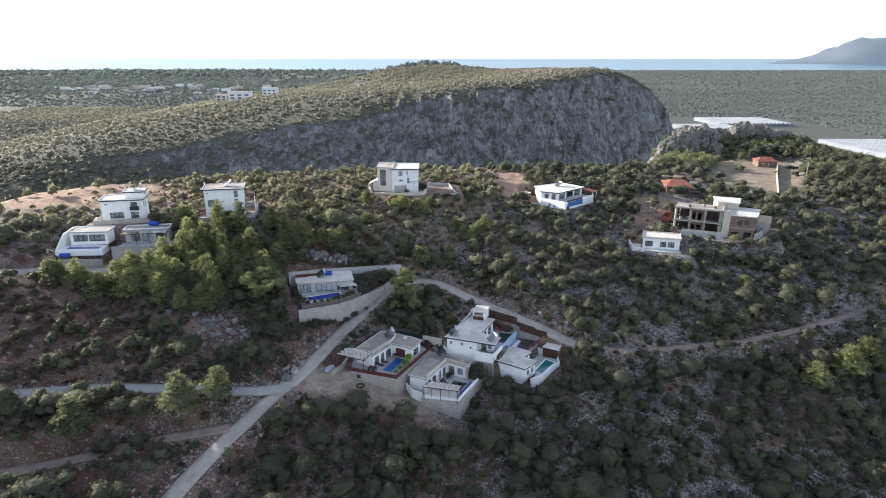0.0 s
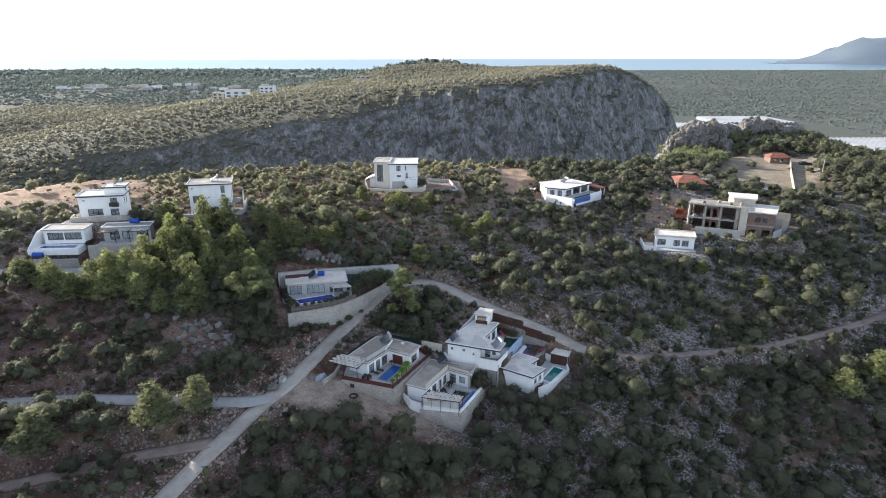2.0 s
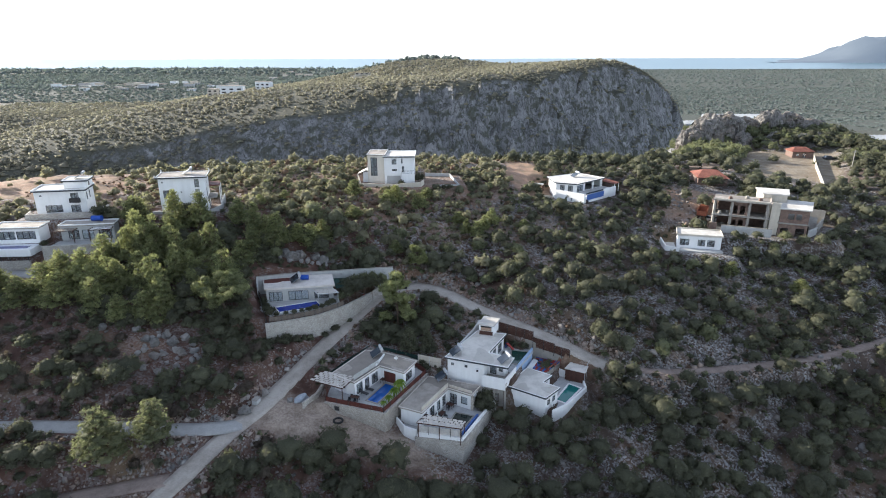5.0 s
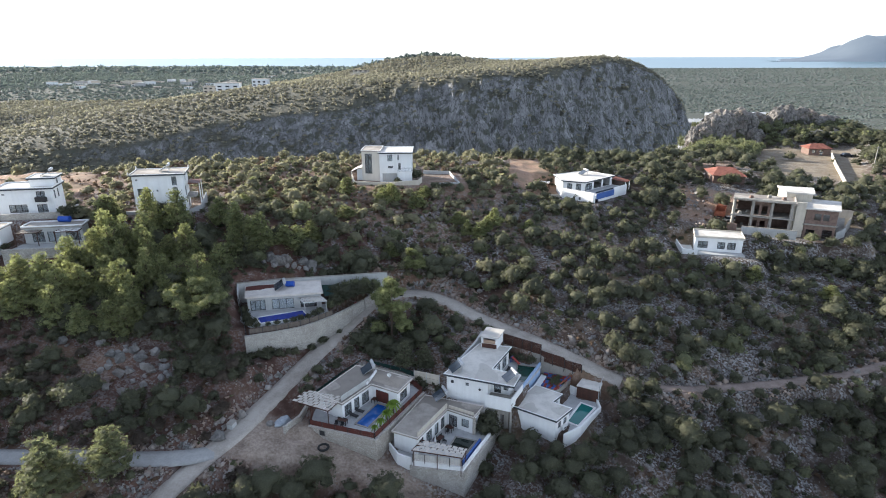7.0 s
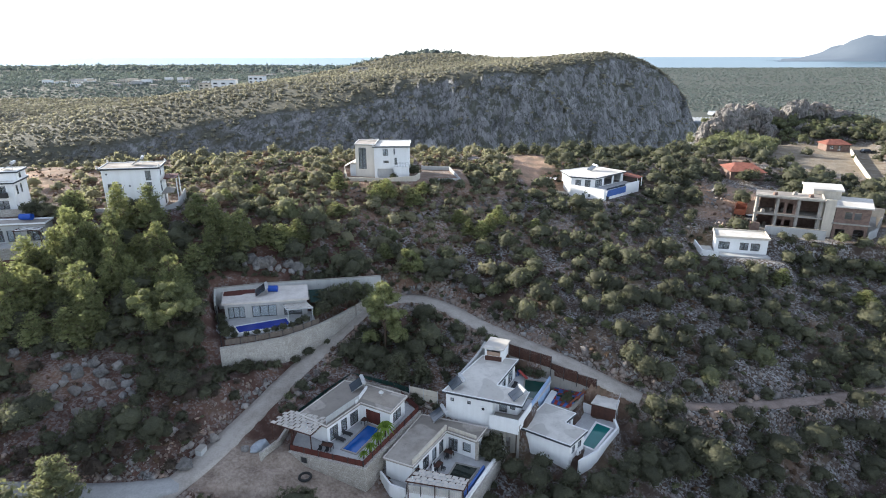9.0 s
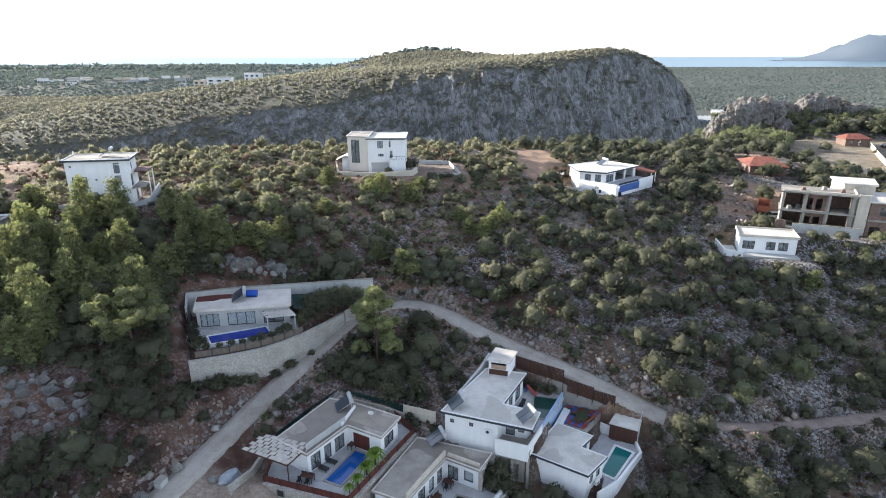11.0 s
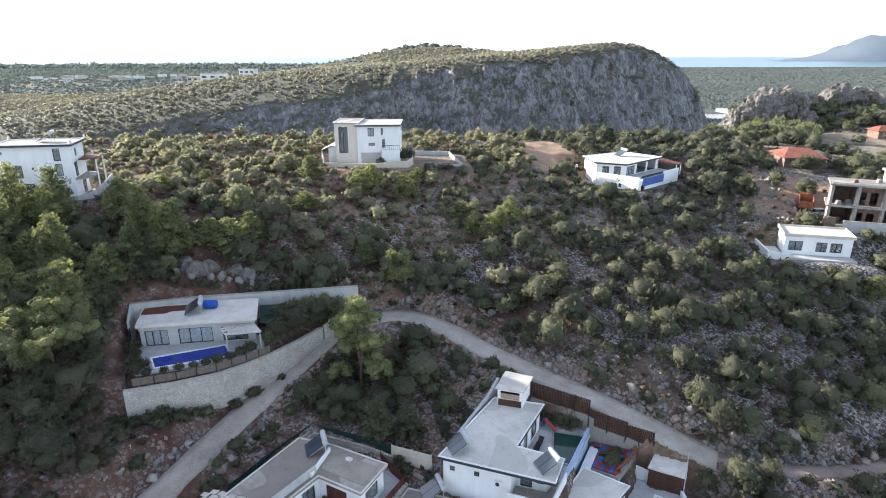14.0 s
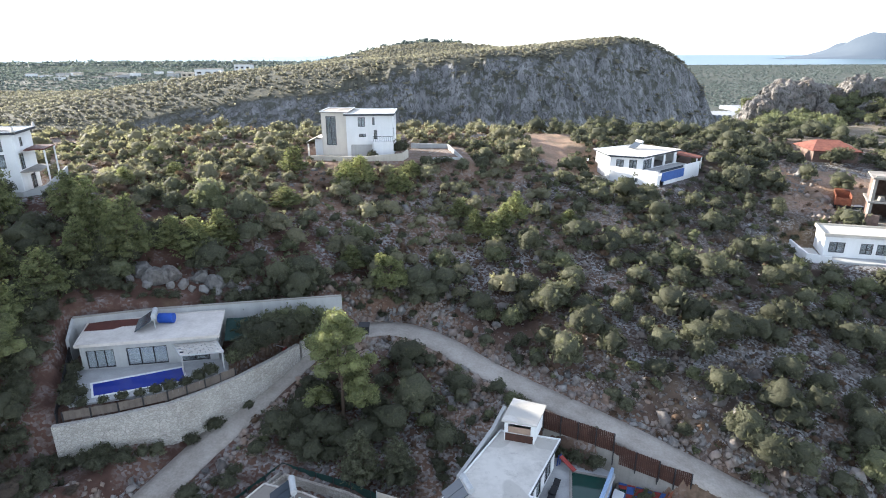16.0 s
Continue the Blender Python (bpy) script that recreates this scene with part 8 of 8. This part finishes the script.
for k, (x, y, z, s) in enumerate(((-19.4, 138.2, 8.5, 1.5), (-17.6, 139.8, 8.4, 1.7), (-19.2, 141.0, 8.5, 1.6), (-16.0, 141.6, 8.3, 1.5), (-14.4, 142.4, 8.1, 1.3), (-21.0, 133.6, 8.6, 1.1), (-19.8, 135.4, 8.5, 1.3), (-15.4, 142.0, 8.5, 1.8), (-13.4, 142.9, 8.4, 1.5), (-17.4, 141.2, 8.6, 1.9))):
    t = thing("garden_shrub", "grey-green feathery garden shrub beside a stone wall", "shrub", "garden shrubs")
    new("crown", crown_meshes[2 if k % 2 else 6]).parent = t
    new("trunk", stem_meshes[k % 5]).parent = t
    t.matrix_basis = pose(x, y, z - 0.05, 0, 0, k * 73) @ Matrix.Diagonal((s * 0.9, s * 0.9, s * 1.2, 1))
vine = tagged(new("climbing_vine", leafy("climbing_vine", SHRUBS_FAR[2], LEAF_OLIVE)), "green leafy vine spread over playground tiles", "plant")
vine.matrix_basis = pose(20.4, 124.5, -1.2, 0, 0, 55) @ Matrix.Diagonal((2.0, 0.9, 0.22, 1))
for k, (x, y, s) in enumerate(((-32.9, 123.2, 0.7), (-30.4, 124.3, 1.0), (-28.6, 124.7, 0.6), (-26.2, 125.9, 0.95), (-23.6, 127.6, 0.7), (-21.9, 129.2, 0.9), (-19.3, 132.0, 0.6), (-41.2, 128.4, 1.2), (-41.6, 132.0, 1.5), (-41.0, 136.0, 1.3), (-43.6, 138.4, 1.7), (-45.2, 134.0, 1.6), (-44.6, 130.2, 1.5), (-41.0, 140.6, 1.4), (-37.6, 141.6, 1.3), (-41.6, 124.6, 1.5), (-38.8, 122.0, 1.3), (-46.6, 137.4, 1.5), (-47.4, 141.0, 1.7), (-44.0, 143.0, 1.6), (-40.0, 144.0, 1.5), (-44.4, 126.4, 1.4), (-37.4, 119.0, 1.1), (-34.6, 118.4, 0.9), (-21.0, 145.2, 1.2), (-17.4, 145.6, 1.0), (-38.6, 126.4, 1.3), (-39.6, 129.6, 1.5), (-37.4, 123.4, 1.2), (-41.4, 134.2, 1.7), (-42.8, 137.0, 1.8), (-40.0, 120.6, 1.6), (-42.6, 121.8, 1.7), (-36.0, 120.4, 1.0), (-30.6, 123.0, 0.8), (-34.6, 121.6, 0.9), (-38.4, 142.6, 1.5), (-22.6, 144.0, 1.1), (-14.2, 146.4, 1.1))):
    t = thing("wild_bush", "dry dark bush beside a stone wall", "bush", "roadside bushes")
    new("crown", crown_meshes[k % 6] if k % 3 == 0 else bpy.data.meshes["garden_crown_%d" % (k % 3)]).parent = t
    new("trunk", stem_meshes[k % 5]).parent = t
    t.matrix_basis = pose(x, y, ground_at(x, y) - 0.05, 0, 0, k * 61) @ Matrix.Diagonal((s, s, s, 1))

# dark olives crowding the bank below the villas and the lane's end
for k, (x, y, s) in enumerate(((-61.0, 91.7, 2.3), (-65.8, 94.0, 2.2), (-57.1, 92.4, 2.4), (-26.6, 97.9, 2.5), (-28.8, 95.6, 2.2), (-24.4, 92.7, 2.4), (-18.9, 98.6, 2.2), (-55.0, 87.6, 2.2), (-60.6, 86.0, 2.2), (-70.0, 96.0, 2.2), (-72.4, 91.0, 2.3), (-63.6, 97.2, 1.9), (-9.3, 93.8, 2.3), (-14.0, 95.6, 2.1), (-12.4, 129.4, 1.7), (-8.2, 127.8, 1.9), (-5.4, 130.2, 1.7), (-11.6, 126.6, 1.6), (-6.4, 133.4, 1.8), (-10.0, 129.0, 2.0), (1.4, 129.4, 1.5), (-13.6, 131.6, 1.7), (-11.4, 133.8, 1.6), (-13.0, 127.4, 1.5), (6.8, 107.6, 1.5), (10.4, 111.4, 1.9), (13.2, 108.6, 2.3), (16.4, 106.6, 2.4), (12.0, 104.8, 2.0), (20.2, 106.6, 2.2), (17.6, 103.4, 2.3), (24.4, 109.0, 2.0), (22.6, 104.4, 2.4), (27.6, 112.6, 1.8), (31.6, 117.2, 2.3), (33.0, 120.2, 2.2),
                                 (35.4, 117.6, 2.4), (30.0, 110.6, 2.1), (7.6, 102.2, 2.0), (26.8, 106.0, 2.3), (14.4, 111.6, 1.7), (36.6, 121.0, 1.9), (10.8, 99.6, 2.2), (34.0, 112.6, 2.2), (60.6, 155.0, 2.0), (65.0, 154.2, 2.2), (70.2, 155.6, 1.8),
                                 (78.0, 160.2, 2.2), (82.6, 159.6, 2.4), (87.4, 158.6, 2.3), (92.0, 158.4, 2.4), (97.0, 158.6, 2.2), (56.6, 156.6, 1.8), (75.2, 161.8, 1.7), (76.0, 166.6, 1.3), (80.6, 164.6, 1.5), (87.0, 163.4, 1.8), (91.0, 162.0, 1.9), (95.6, 161.6, 2.0), (99.4, 164.0, 1.8), (103.6, 167.4, 1.9), (73.0, 158.6, 1.7), (84.0, 161.8, 1.7), (107.0, 171.0, 2.0), (-1.6, 182.6, 1.5), (4.6, 182.8, 1.6), (8.6, 187.4, 1.7), (9.6, 192.6, 1.8), (13.4, 189.6, 1.6), (8.0, 198.6, 1.9), (13.0, 197.0, 1.7), (-28.4, 184.0, 1.6), (-29.6, 190.0, 1.7), (-31.0, 196.0, 1.8))):
    t = thing("olive_tree", "dark grey-green spreading olive tree near a house", "tree", "olive trees")
    # crowns nearer than y 150 take the same shade-darkened leaf
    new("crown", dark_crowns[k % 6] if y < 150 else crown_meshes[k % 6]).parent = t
    new("trunk", stem_meshes[k % 5]).parent = t
    t.matrix_basis = pose(x, y, ground_at(x, y) - 0.1, 0, 0, k * 83.0) @ Matrix.Diagonal((s, s, s * 0.95, 1))

# stones
IV = np.array([(x, y, z) for x in (-1, 1) for y in (-1, 1) for z in (-1, 1)], float) * 0.75
IF = np.array([(0, 1, 3), (0, 3, 2), (4, 6, 7), (4, 7, 5), (0, 4, 5), (0, 5, 1), (2, 3, 7), (2, 7, 6), (0, 2, 6), (0, 6, 4), (1, 5, 7), (1, 7, 3)])


def rock_template(rng, rough=0.5):
    d = IV * (1 + rng.uniform(-rough, rough, IV.shape))
    d = d * rng.uniform(0.55, 1.35, 3)
    a, b = rng.uniform(-0.9, 0.9, 2)
    d = d @ np.array([[math.cos(a), 0, math.sin(a)], [0, 1, 0], [-math.sin(a), 0, math.cos(a)]]) @ np.array([[1, 0, 0], [0, math.cos(b), math.sin(b)], [0, -math.sin(b), math.cos(b)]])
    return d, IF, np.zeros(len(IF), int)


ROCKS = [rock_template(RNG) for _ in range(12)]


def rock_density(x, y):
    n = fbm(x / 14, y / 14, 4, 61)
    slope = (x > -6) & (x < 84) & (y > 124) & (y < 176)
    return np.clip(np.where(slope, 0.62, 0.42) - 0.9 * n, np.where(slope, 0.15, 0.03), 0.95) * np.where(x < -28, 0.4, 1.0)


rx, ry = scatter(30000, -112, 125, 72, 182, 0.70, RNG, rock_density)
ok = free_of_roads(rx, ry, 0.15)
rx, ry = rx[ok], ry[ok]
stuff("limestone_rubble", "grey limestone rubble strewn over the slope", "rocks", spread(ROCKS, rx, ry, ground_z(rx, ry), RNG.gamma(1.9, 0.078, len(rx)).clip(0.07, 0.75) * np.where(rx < -30, 0.72, np.where((rx > -6) & (ry > 124), 1.2, 1.0)), RNG, 0.4), ROCK)

qx, qy = scatter(1500, 60, 90, 172, 206, 0.7, RNG, lambda x, y: np.where(outside(x, y, SITE) < 0.5, np.clip(0.5 + 1.2 * fbm(x / 6, y / 6, 3, 44), 0, 0.9), 0))
ok = free_of_roads(qx, qy, 0.1)
qx, qy = qx[ok], qy[ok]
stuff("site_rubble", "broken stone and spoil heaped by a building site", "rocks", spread(ROCKS, qx, qy, ground_z(qx, qy), RNG.gamma(2.3, 0.12, len(qx)).clip(0.1, 0.9), RNG, 0.3), RUBBLE)

# rubble pushed to the road's edge
ex, ey = [], []
for key in ("upper", "main", "left", "track_right", "track_low"):
    pts, w = ROAD_LINES[key]
    p = np.array(pts)
    for _ in range(4600 if key in ("upper", "main", "left") else 2600):
        k = RNG.integers(0, len(p) - 1)
        q = p[k] + (p[k + 1] - p[k]) * RNG.uniform()
        a = RNG.uniform(0, 6.283)
        rr = w + 0.5 + RNG.gamma(1.7, 1.3)
        ex.append(q[0] + rr * math.cos(a))
        ey.append(q[1] + rr * math.sin(a))
ex, ey = np.array(ex), np.array(ey)
ok = free_of_roads(ex, ey, 0.25)
ex, ey = ex[ok], ey[ok]
stuff("roadside_rubble", "pale and reddish boulders pushed along the lanes", "rocks", spread(ROCKS, ex, ey, ground_z(ex, ey), np.where(RNG.uniform(size=len(ex)) < 0.03, RNG.uniform(0.35, 0.65, len(ex)), RNG.gamma(2.0, 0.085, len(ex)).clip(0.07, 0.42)) * np.where(ex < -30, 0.72, 1.0), RNG, 0.3), RUBBLE)


def crag(name, label, x, y, z, size, seed, category="boulder", group="boulders", detail=4, grooves=0.25, mat=CRAG):
    """A weathered limestone block, fluted by rain."""
    bm = bmesh.new()
    bmesh.ops.create_icosphere(bm, subdivisions=detail, radius=1.0)
    cut = random.Random(seed)
    planes = [(Vector((cut.gauss(0, 1), cut.gauss(0, 1), cut.gauss(0, 0.8))).normalized(), cut.uniform(0.55, 0.85)) for _ in range(13)] if detail < 5 else []
    for v in bm.verts:
        for nrm, reach in planes:                        # faces split off the block
            over = v.co.dot(nrm) - reach
            if over > 0:
                v.co -= nrm * over
        p = v.co * 1.3 + Vector((seed * 3.7, seed * 1.9, seed))
        k = 1 + (0.14 if detail < 5 else 0.20) * noise.fractal(p * 0.8, 1.3, 2.0, 4) + 0.5 * grooves * (noise.noise(Vector((p.x * 3.2, p.y * 3.2, p.z * 0.5))) - 0.3)
        if detail < 5:
            gap = noise.voronoi(p * 0.95)[0]
            k *= 0.90 + 0.5 * min(gap[1] - gap[0], 0.20)
        else:                                            # blocks split by joints
            gap = noise.voronoi(p * 2.4)[0]
            k *= 0.88 + 0.7 * min(gap[1] - gap[0], 0.20) + 0.05 * noise.noise(p * 7.0)
        up = math.copysign(abs(v.co.z) ** 0.7, v.co.z) * (0.86 + 0.17 * noise.noise(p * 1.6) + 0.10 * noise.noise(p * 4.0))
        v.co = v.co * k
        if detail > 4:
            v.co.z = up
        v.co.x *= size[0]
        v.co.y *= size[1]
        v.co.z *= size[2]
    me = bpy.data.meshes.new(name)
    bm.to_mesh(me)
    bm.free()
    me.materials.append(mat.m)
    ob = tagged(new(name, me), label, category, group)
    ob.location = (x, y, z)
    return ob


for k, (x, y, r) in enumerate(((-32.8, 143.4, 1.7), (-31.6, 144.4, 1.5), (-26.6, 145, 1.6), (-28.6, 145.2, 1.3), (-34.8, 144.4, 1.5), (-25, 145.6, 1.3), (-30, 143.8, 0.9), (-33.6, 142.4, 0.8), (-32, 142, 0.6), (-31.2, 143.2, 0.7), (-29, 143.6, 0.6), (-27.6, 143.8, 0.8), (-26, 143.9, 0.7), (-24, 144.6, 0.8), (-35.8, 143, 0.7), (-23, 145.6, 0.6), (55.4, 119.5, 1.3), (-48.3, 116.6, 0.96), (-51.3, 114.6, 1.11), (-45.8, 118.1, 0.81), (-54.3, 118.1, 1.04), (-49.4, 118, 1.18), (-47.2, 116, 1.04), (-52.4, 117.2, 1.18), (-50.2, 115.4, 0.89), (-53.6, 115.6, 0.89), (-47.8, 119.4, 0.96), (-51, 119.2, 1.04), (-45.2, 116.4, 0.89),
                               (4, 149.5, 0.78), (8, 146.5, 0.72), (2, 151.5, 0.84), (6.2, 150.6, 0.9), (-33, 106, 1.3), (-31, 111, 1), (-26.4, 109.6, 0.7), (75.5, 130.5, 1.1), (77.2, 131.2, 0.9), (78.6, 130, 0.8), (-56.8, 120.1, 0.96), (-59.8, 120.8, 1.18), (-58.8, 117.6, 0.89), (-62.8, 119.6, 1.04), (-52.3, 112.2, 0.89), (-49.4, 111.6, 1.04), (-46.8, 113.1, 0.81), (-54.4, 114.8, 0.74), (-55.8, 111.8, 0.67), (-44.8, 114.6, 0.74), (-49.8, 119, 0.67), (10.5, 144.2, 0.54), (13.6, 141.8, 0.48), (-2, 153.4, 0.6), (0.4, 155, 0.54), (-54.9, 113.8, 0.59), (-43.6, 115, 0.64), (-44.6, 116.8, 0.64), (-54.5, 113.1, 0.34), (-53.9, 116.7, 0.5), (-50.8, 116.1, 0.38), (-51.4, 120.3, 0.58), (-46.2, 119.5, 0.35), (-52.1, 115.3, 0.3), (-47.5, 114.9, 0.38), (-42.6, 115.9, 0.4), (-44.3, 115.6, 0.55), (-47.8, 120.2, 0.55), (-42.6, 115.5, 0.41), (-52.1, 117.6, 0.35), (-46, 117.2, 0.52), (-43.4, 116.4, 0.42), (-52.7, 119.8, 0.47), (-52.2, 119, 0.55), (-42.6, 117.8, 0.3), (-50, 112.4, 0.3), (-48.9, 113.8, 0.51), (-48.3, 116.4, 0.36), (-46.6, 115.8, 0.58), (-43, 114.6, 0.42), (-53.5, 118.7, 0.58))):
    crag("boulder", "large weathered grey limestone boulder on the slope", x, y, ground_at(x, y) + r * 0.3, (r, r * 0.85, r * 0.9), k + 1, detail=4 if r > 1.0 else 3, mat=BOULDER)
OUT = ((116, 294, 7, 11), (125, 298, 9, 17), (135, 301, 9, 16), (144, 305, 6, 10), (155, 302, 8, 15), (166, 306, 10, 13), (177, 308, 9, 9), (129, 289, 5, 8), (139, 292, 4, 8), (152, 289, 4, 6), (161, 286, 5, 5), (169, 287, 5, 5))
for k, (x, y, r, h) in enumerate(OUT):
    crag("rock_outcrop", "fluted grey limestone outcrop on the ridge", x, y, ground_at(x, y) - h * 0.12, (r, r * 0.85, h * 0.80), k + 40, "rock", "ridge outcrops", 5, 0.30)

# scrub on the far hill, its cliff ledges and the left valley
def mesa_density(x, y):
    g = (ground_z(x, y + 3) - ground_z(x, y - 3)) / 6
    for q, w in FAR_AT:                                                      # open yards before the far houses
        d0 = (np.abs(x - q[0]) < w / 2 + 4) & (y > q[1] - 45) & (y < q[1] + 7)
        x = np.where(d0, 1e5, x)
    g = np.where(x > 9e4, 9.0, g)
    x = np.where(x > 9e4, 0.0, x)
    d = np.clip(0.95 - 1.1 * np.maximum(0, g - 0.5), np.where(g > 8, 0.0, np.where(x < -20, 0.42, 0.18)), 0.95) * np.clip(0.9 + 0.5 * fbm(x / 40, y / 40, 3, 81), 0.5, 1)
    return d


fx, fy = scatter(0, -540, 245, 402, 780, 3.3, RNG, mesa_density)
fz = ground_z(fx, fy)
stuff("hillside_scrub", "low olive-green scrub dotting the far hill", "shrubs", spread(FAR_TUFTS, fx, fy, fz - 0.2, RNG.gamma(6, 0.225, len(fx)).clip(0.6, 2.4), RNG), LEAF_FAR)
gx, gy = scatter(0, -420, 60, 285, 430, 4.4, RNG, lambda x, y: np.where(y > 262 - 0.15 * x, 0.85, 0))
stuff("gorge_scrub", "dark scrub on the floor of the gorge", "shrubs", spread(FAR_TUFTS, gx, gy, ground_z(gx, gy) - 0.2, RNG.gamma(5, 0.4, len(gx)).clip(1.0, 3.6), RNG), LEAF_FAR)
vx, vy = scatter(11000, -1150, 100, 776, 1500, 7.6, RNG, lambda x, y: np.where(x < 0.1 * y - 60, np.clip(np.where(y < 1050, 1.0, 0.72) + 0.6 * fbm(x / 90, y / 90, 3, 91), 0.1, 1), 0))
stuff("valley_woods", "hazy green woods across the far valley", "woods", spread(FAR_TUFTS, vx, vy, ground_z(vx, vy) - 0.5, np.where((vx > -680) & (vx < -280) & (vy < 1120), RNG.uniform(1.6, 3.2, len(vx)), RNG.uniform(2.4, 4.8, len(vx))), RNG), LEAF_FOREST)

wx, wy = scatter(2200, -1750, 150, 1500, 2050, 19, RNG, lambda x, y: np.where(x < 0.1 * y - 60, 0.85, 0))
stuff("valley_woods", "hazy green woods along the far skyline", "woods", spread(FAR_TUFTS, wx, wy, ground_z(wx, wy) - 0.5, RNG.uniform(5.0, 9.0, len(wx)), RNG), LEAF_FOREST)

# pine forest on the coastal plain


def plain_density(x, y):
    d = np.clip(0.9 + 1.1 * fbm(x / 190, y / 70, 4, 95), 0.25, 1)
    d = np.where(np.abs(fbm(x / 700, y / 160, 2, 37)) < 0.03, d * 0.25, d)       # tracks and clearings across the forest
    d = np.where(ground_z(x, y) > -30 + 0.014 * np.maximum(0, y - 1000), 0, d)
    for poly, z, run in PLOTS[-2:]:
        d = np.where(outside(x, y, poly) < 14, 0, d)
    d = np.where((x > 280) & (x < 600) & (y > 760) & (y < 1040), 0, d)
    return np.where((x > 0.16 * y) & (x < 1.05 * y), d, 0)


for a, b, gap, s0, n in ((450, 1000, 5.2, 2.7, 10500), (1000, 1800, 8.2, 3.4, 12500), (1800, 3330, 15, 5.2, 10000)):
    px, py = scatter(n, 90, 3300, a, b, gap, RNG, plain_density)
    px, py = px + RNG.normal(0, gap * 0.7, len(px)), py + RNG.normal(0, gap * 0.7, len(py))
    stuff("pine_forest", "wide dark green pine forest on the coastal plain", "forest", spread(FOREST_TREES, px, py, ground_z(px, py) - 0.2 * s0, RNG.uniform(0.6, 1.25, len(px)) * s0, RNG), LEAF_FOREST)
ux, uy = scatter(1100, 100, 330, 240, 420, 4.0, RNG, lambda x, y: np.where(ground_z(x, y) > -37, 0.8, 0.3))
ux2, uy2 = scatter(0, 92, 135, 250, 300, 3.2, RNG, lambda x, y: 0.75 + 0 * x)
ux3, uy3 = scatter(0, 110, 184, 284, 300, 3.4, RNG, lambda x, y: 0.5 + 0 * x)
ux, uy = np.concatenate([ux, ux2, ux3]), np.concatenate([uy, uy2, uy3])
ok = outside(ux, uy, FIELD) > 3
ux, uy = ux[ok], uy[ok]
ex2, ey2 = scatter(0, 150, 216, 196, 312, 3.0, RNG, lambda x, y: np.where(outside(x, y, FIELD) > 4, 0.9, 0))
stuff("ridge_trees", "dark green trees crowding the ridge's outer slope", "trees", spread(BIG_FAR, ex2, ey2, ground_z(ex2, ey2) - 0.2, RNG.gamma(6, 0.32, len(ex2)).clip(0.9, 3.0), RNG), LEAF_DARK)
stuff("ridge_scrub", "dark green scrub on the ridge's far side", "shrubs", spread(SHRUBS_FAR, ux, uy, ground_z(ux, uy) - 0.1, RNG.uniform(1.0, 2.6, len(ux)), RNG), LEAF_OLIVE)
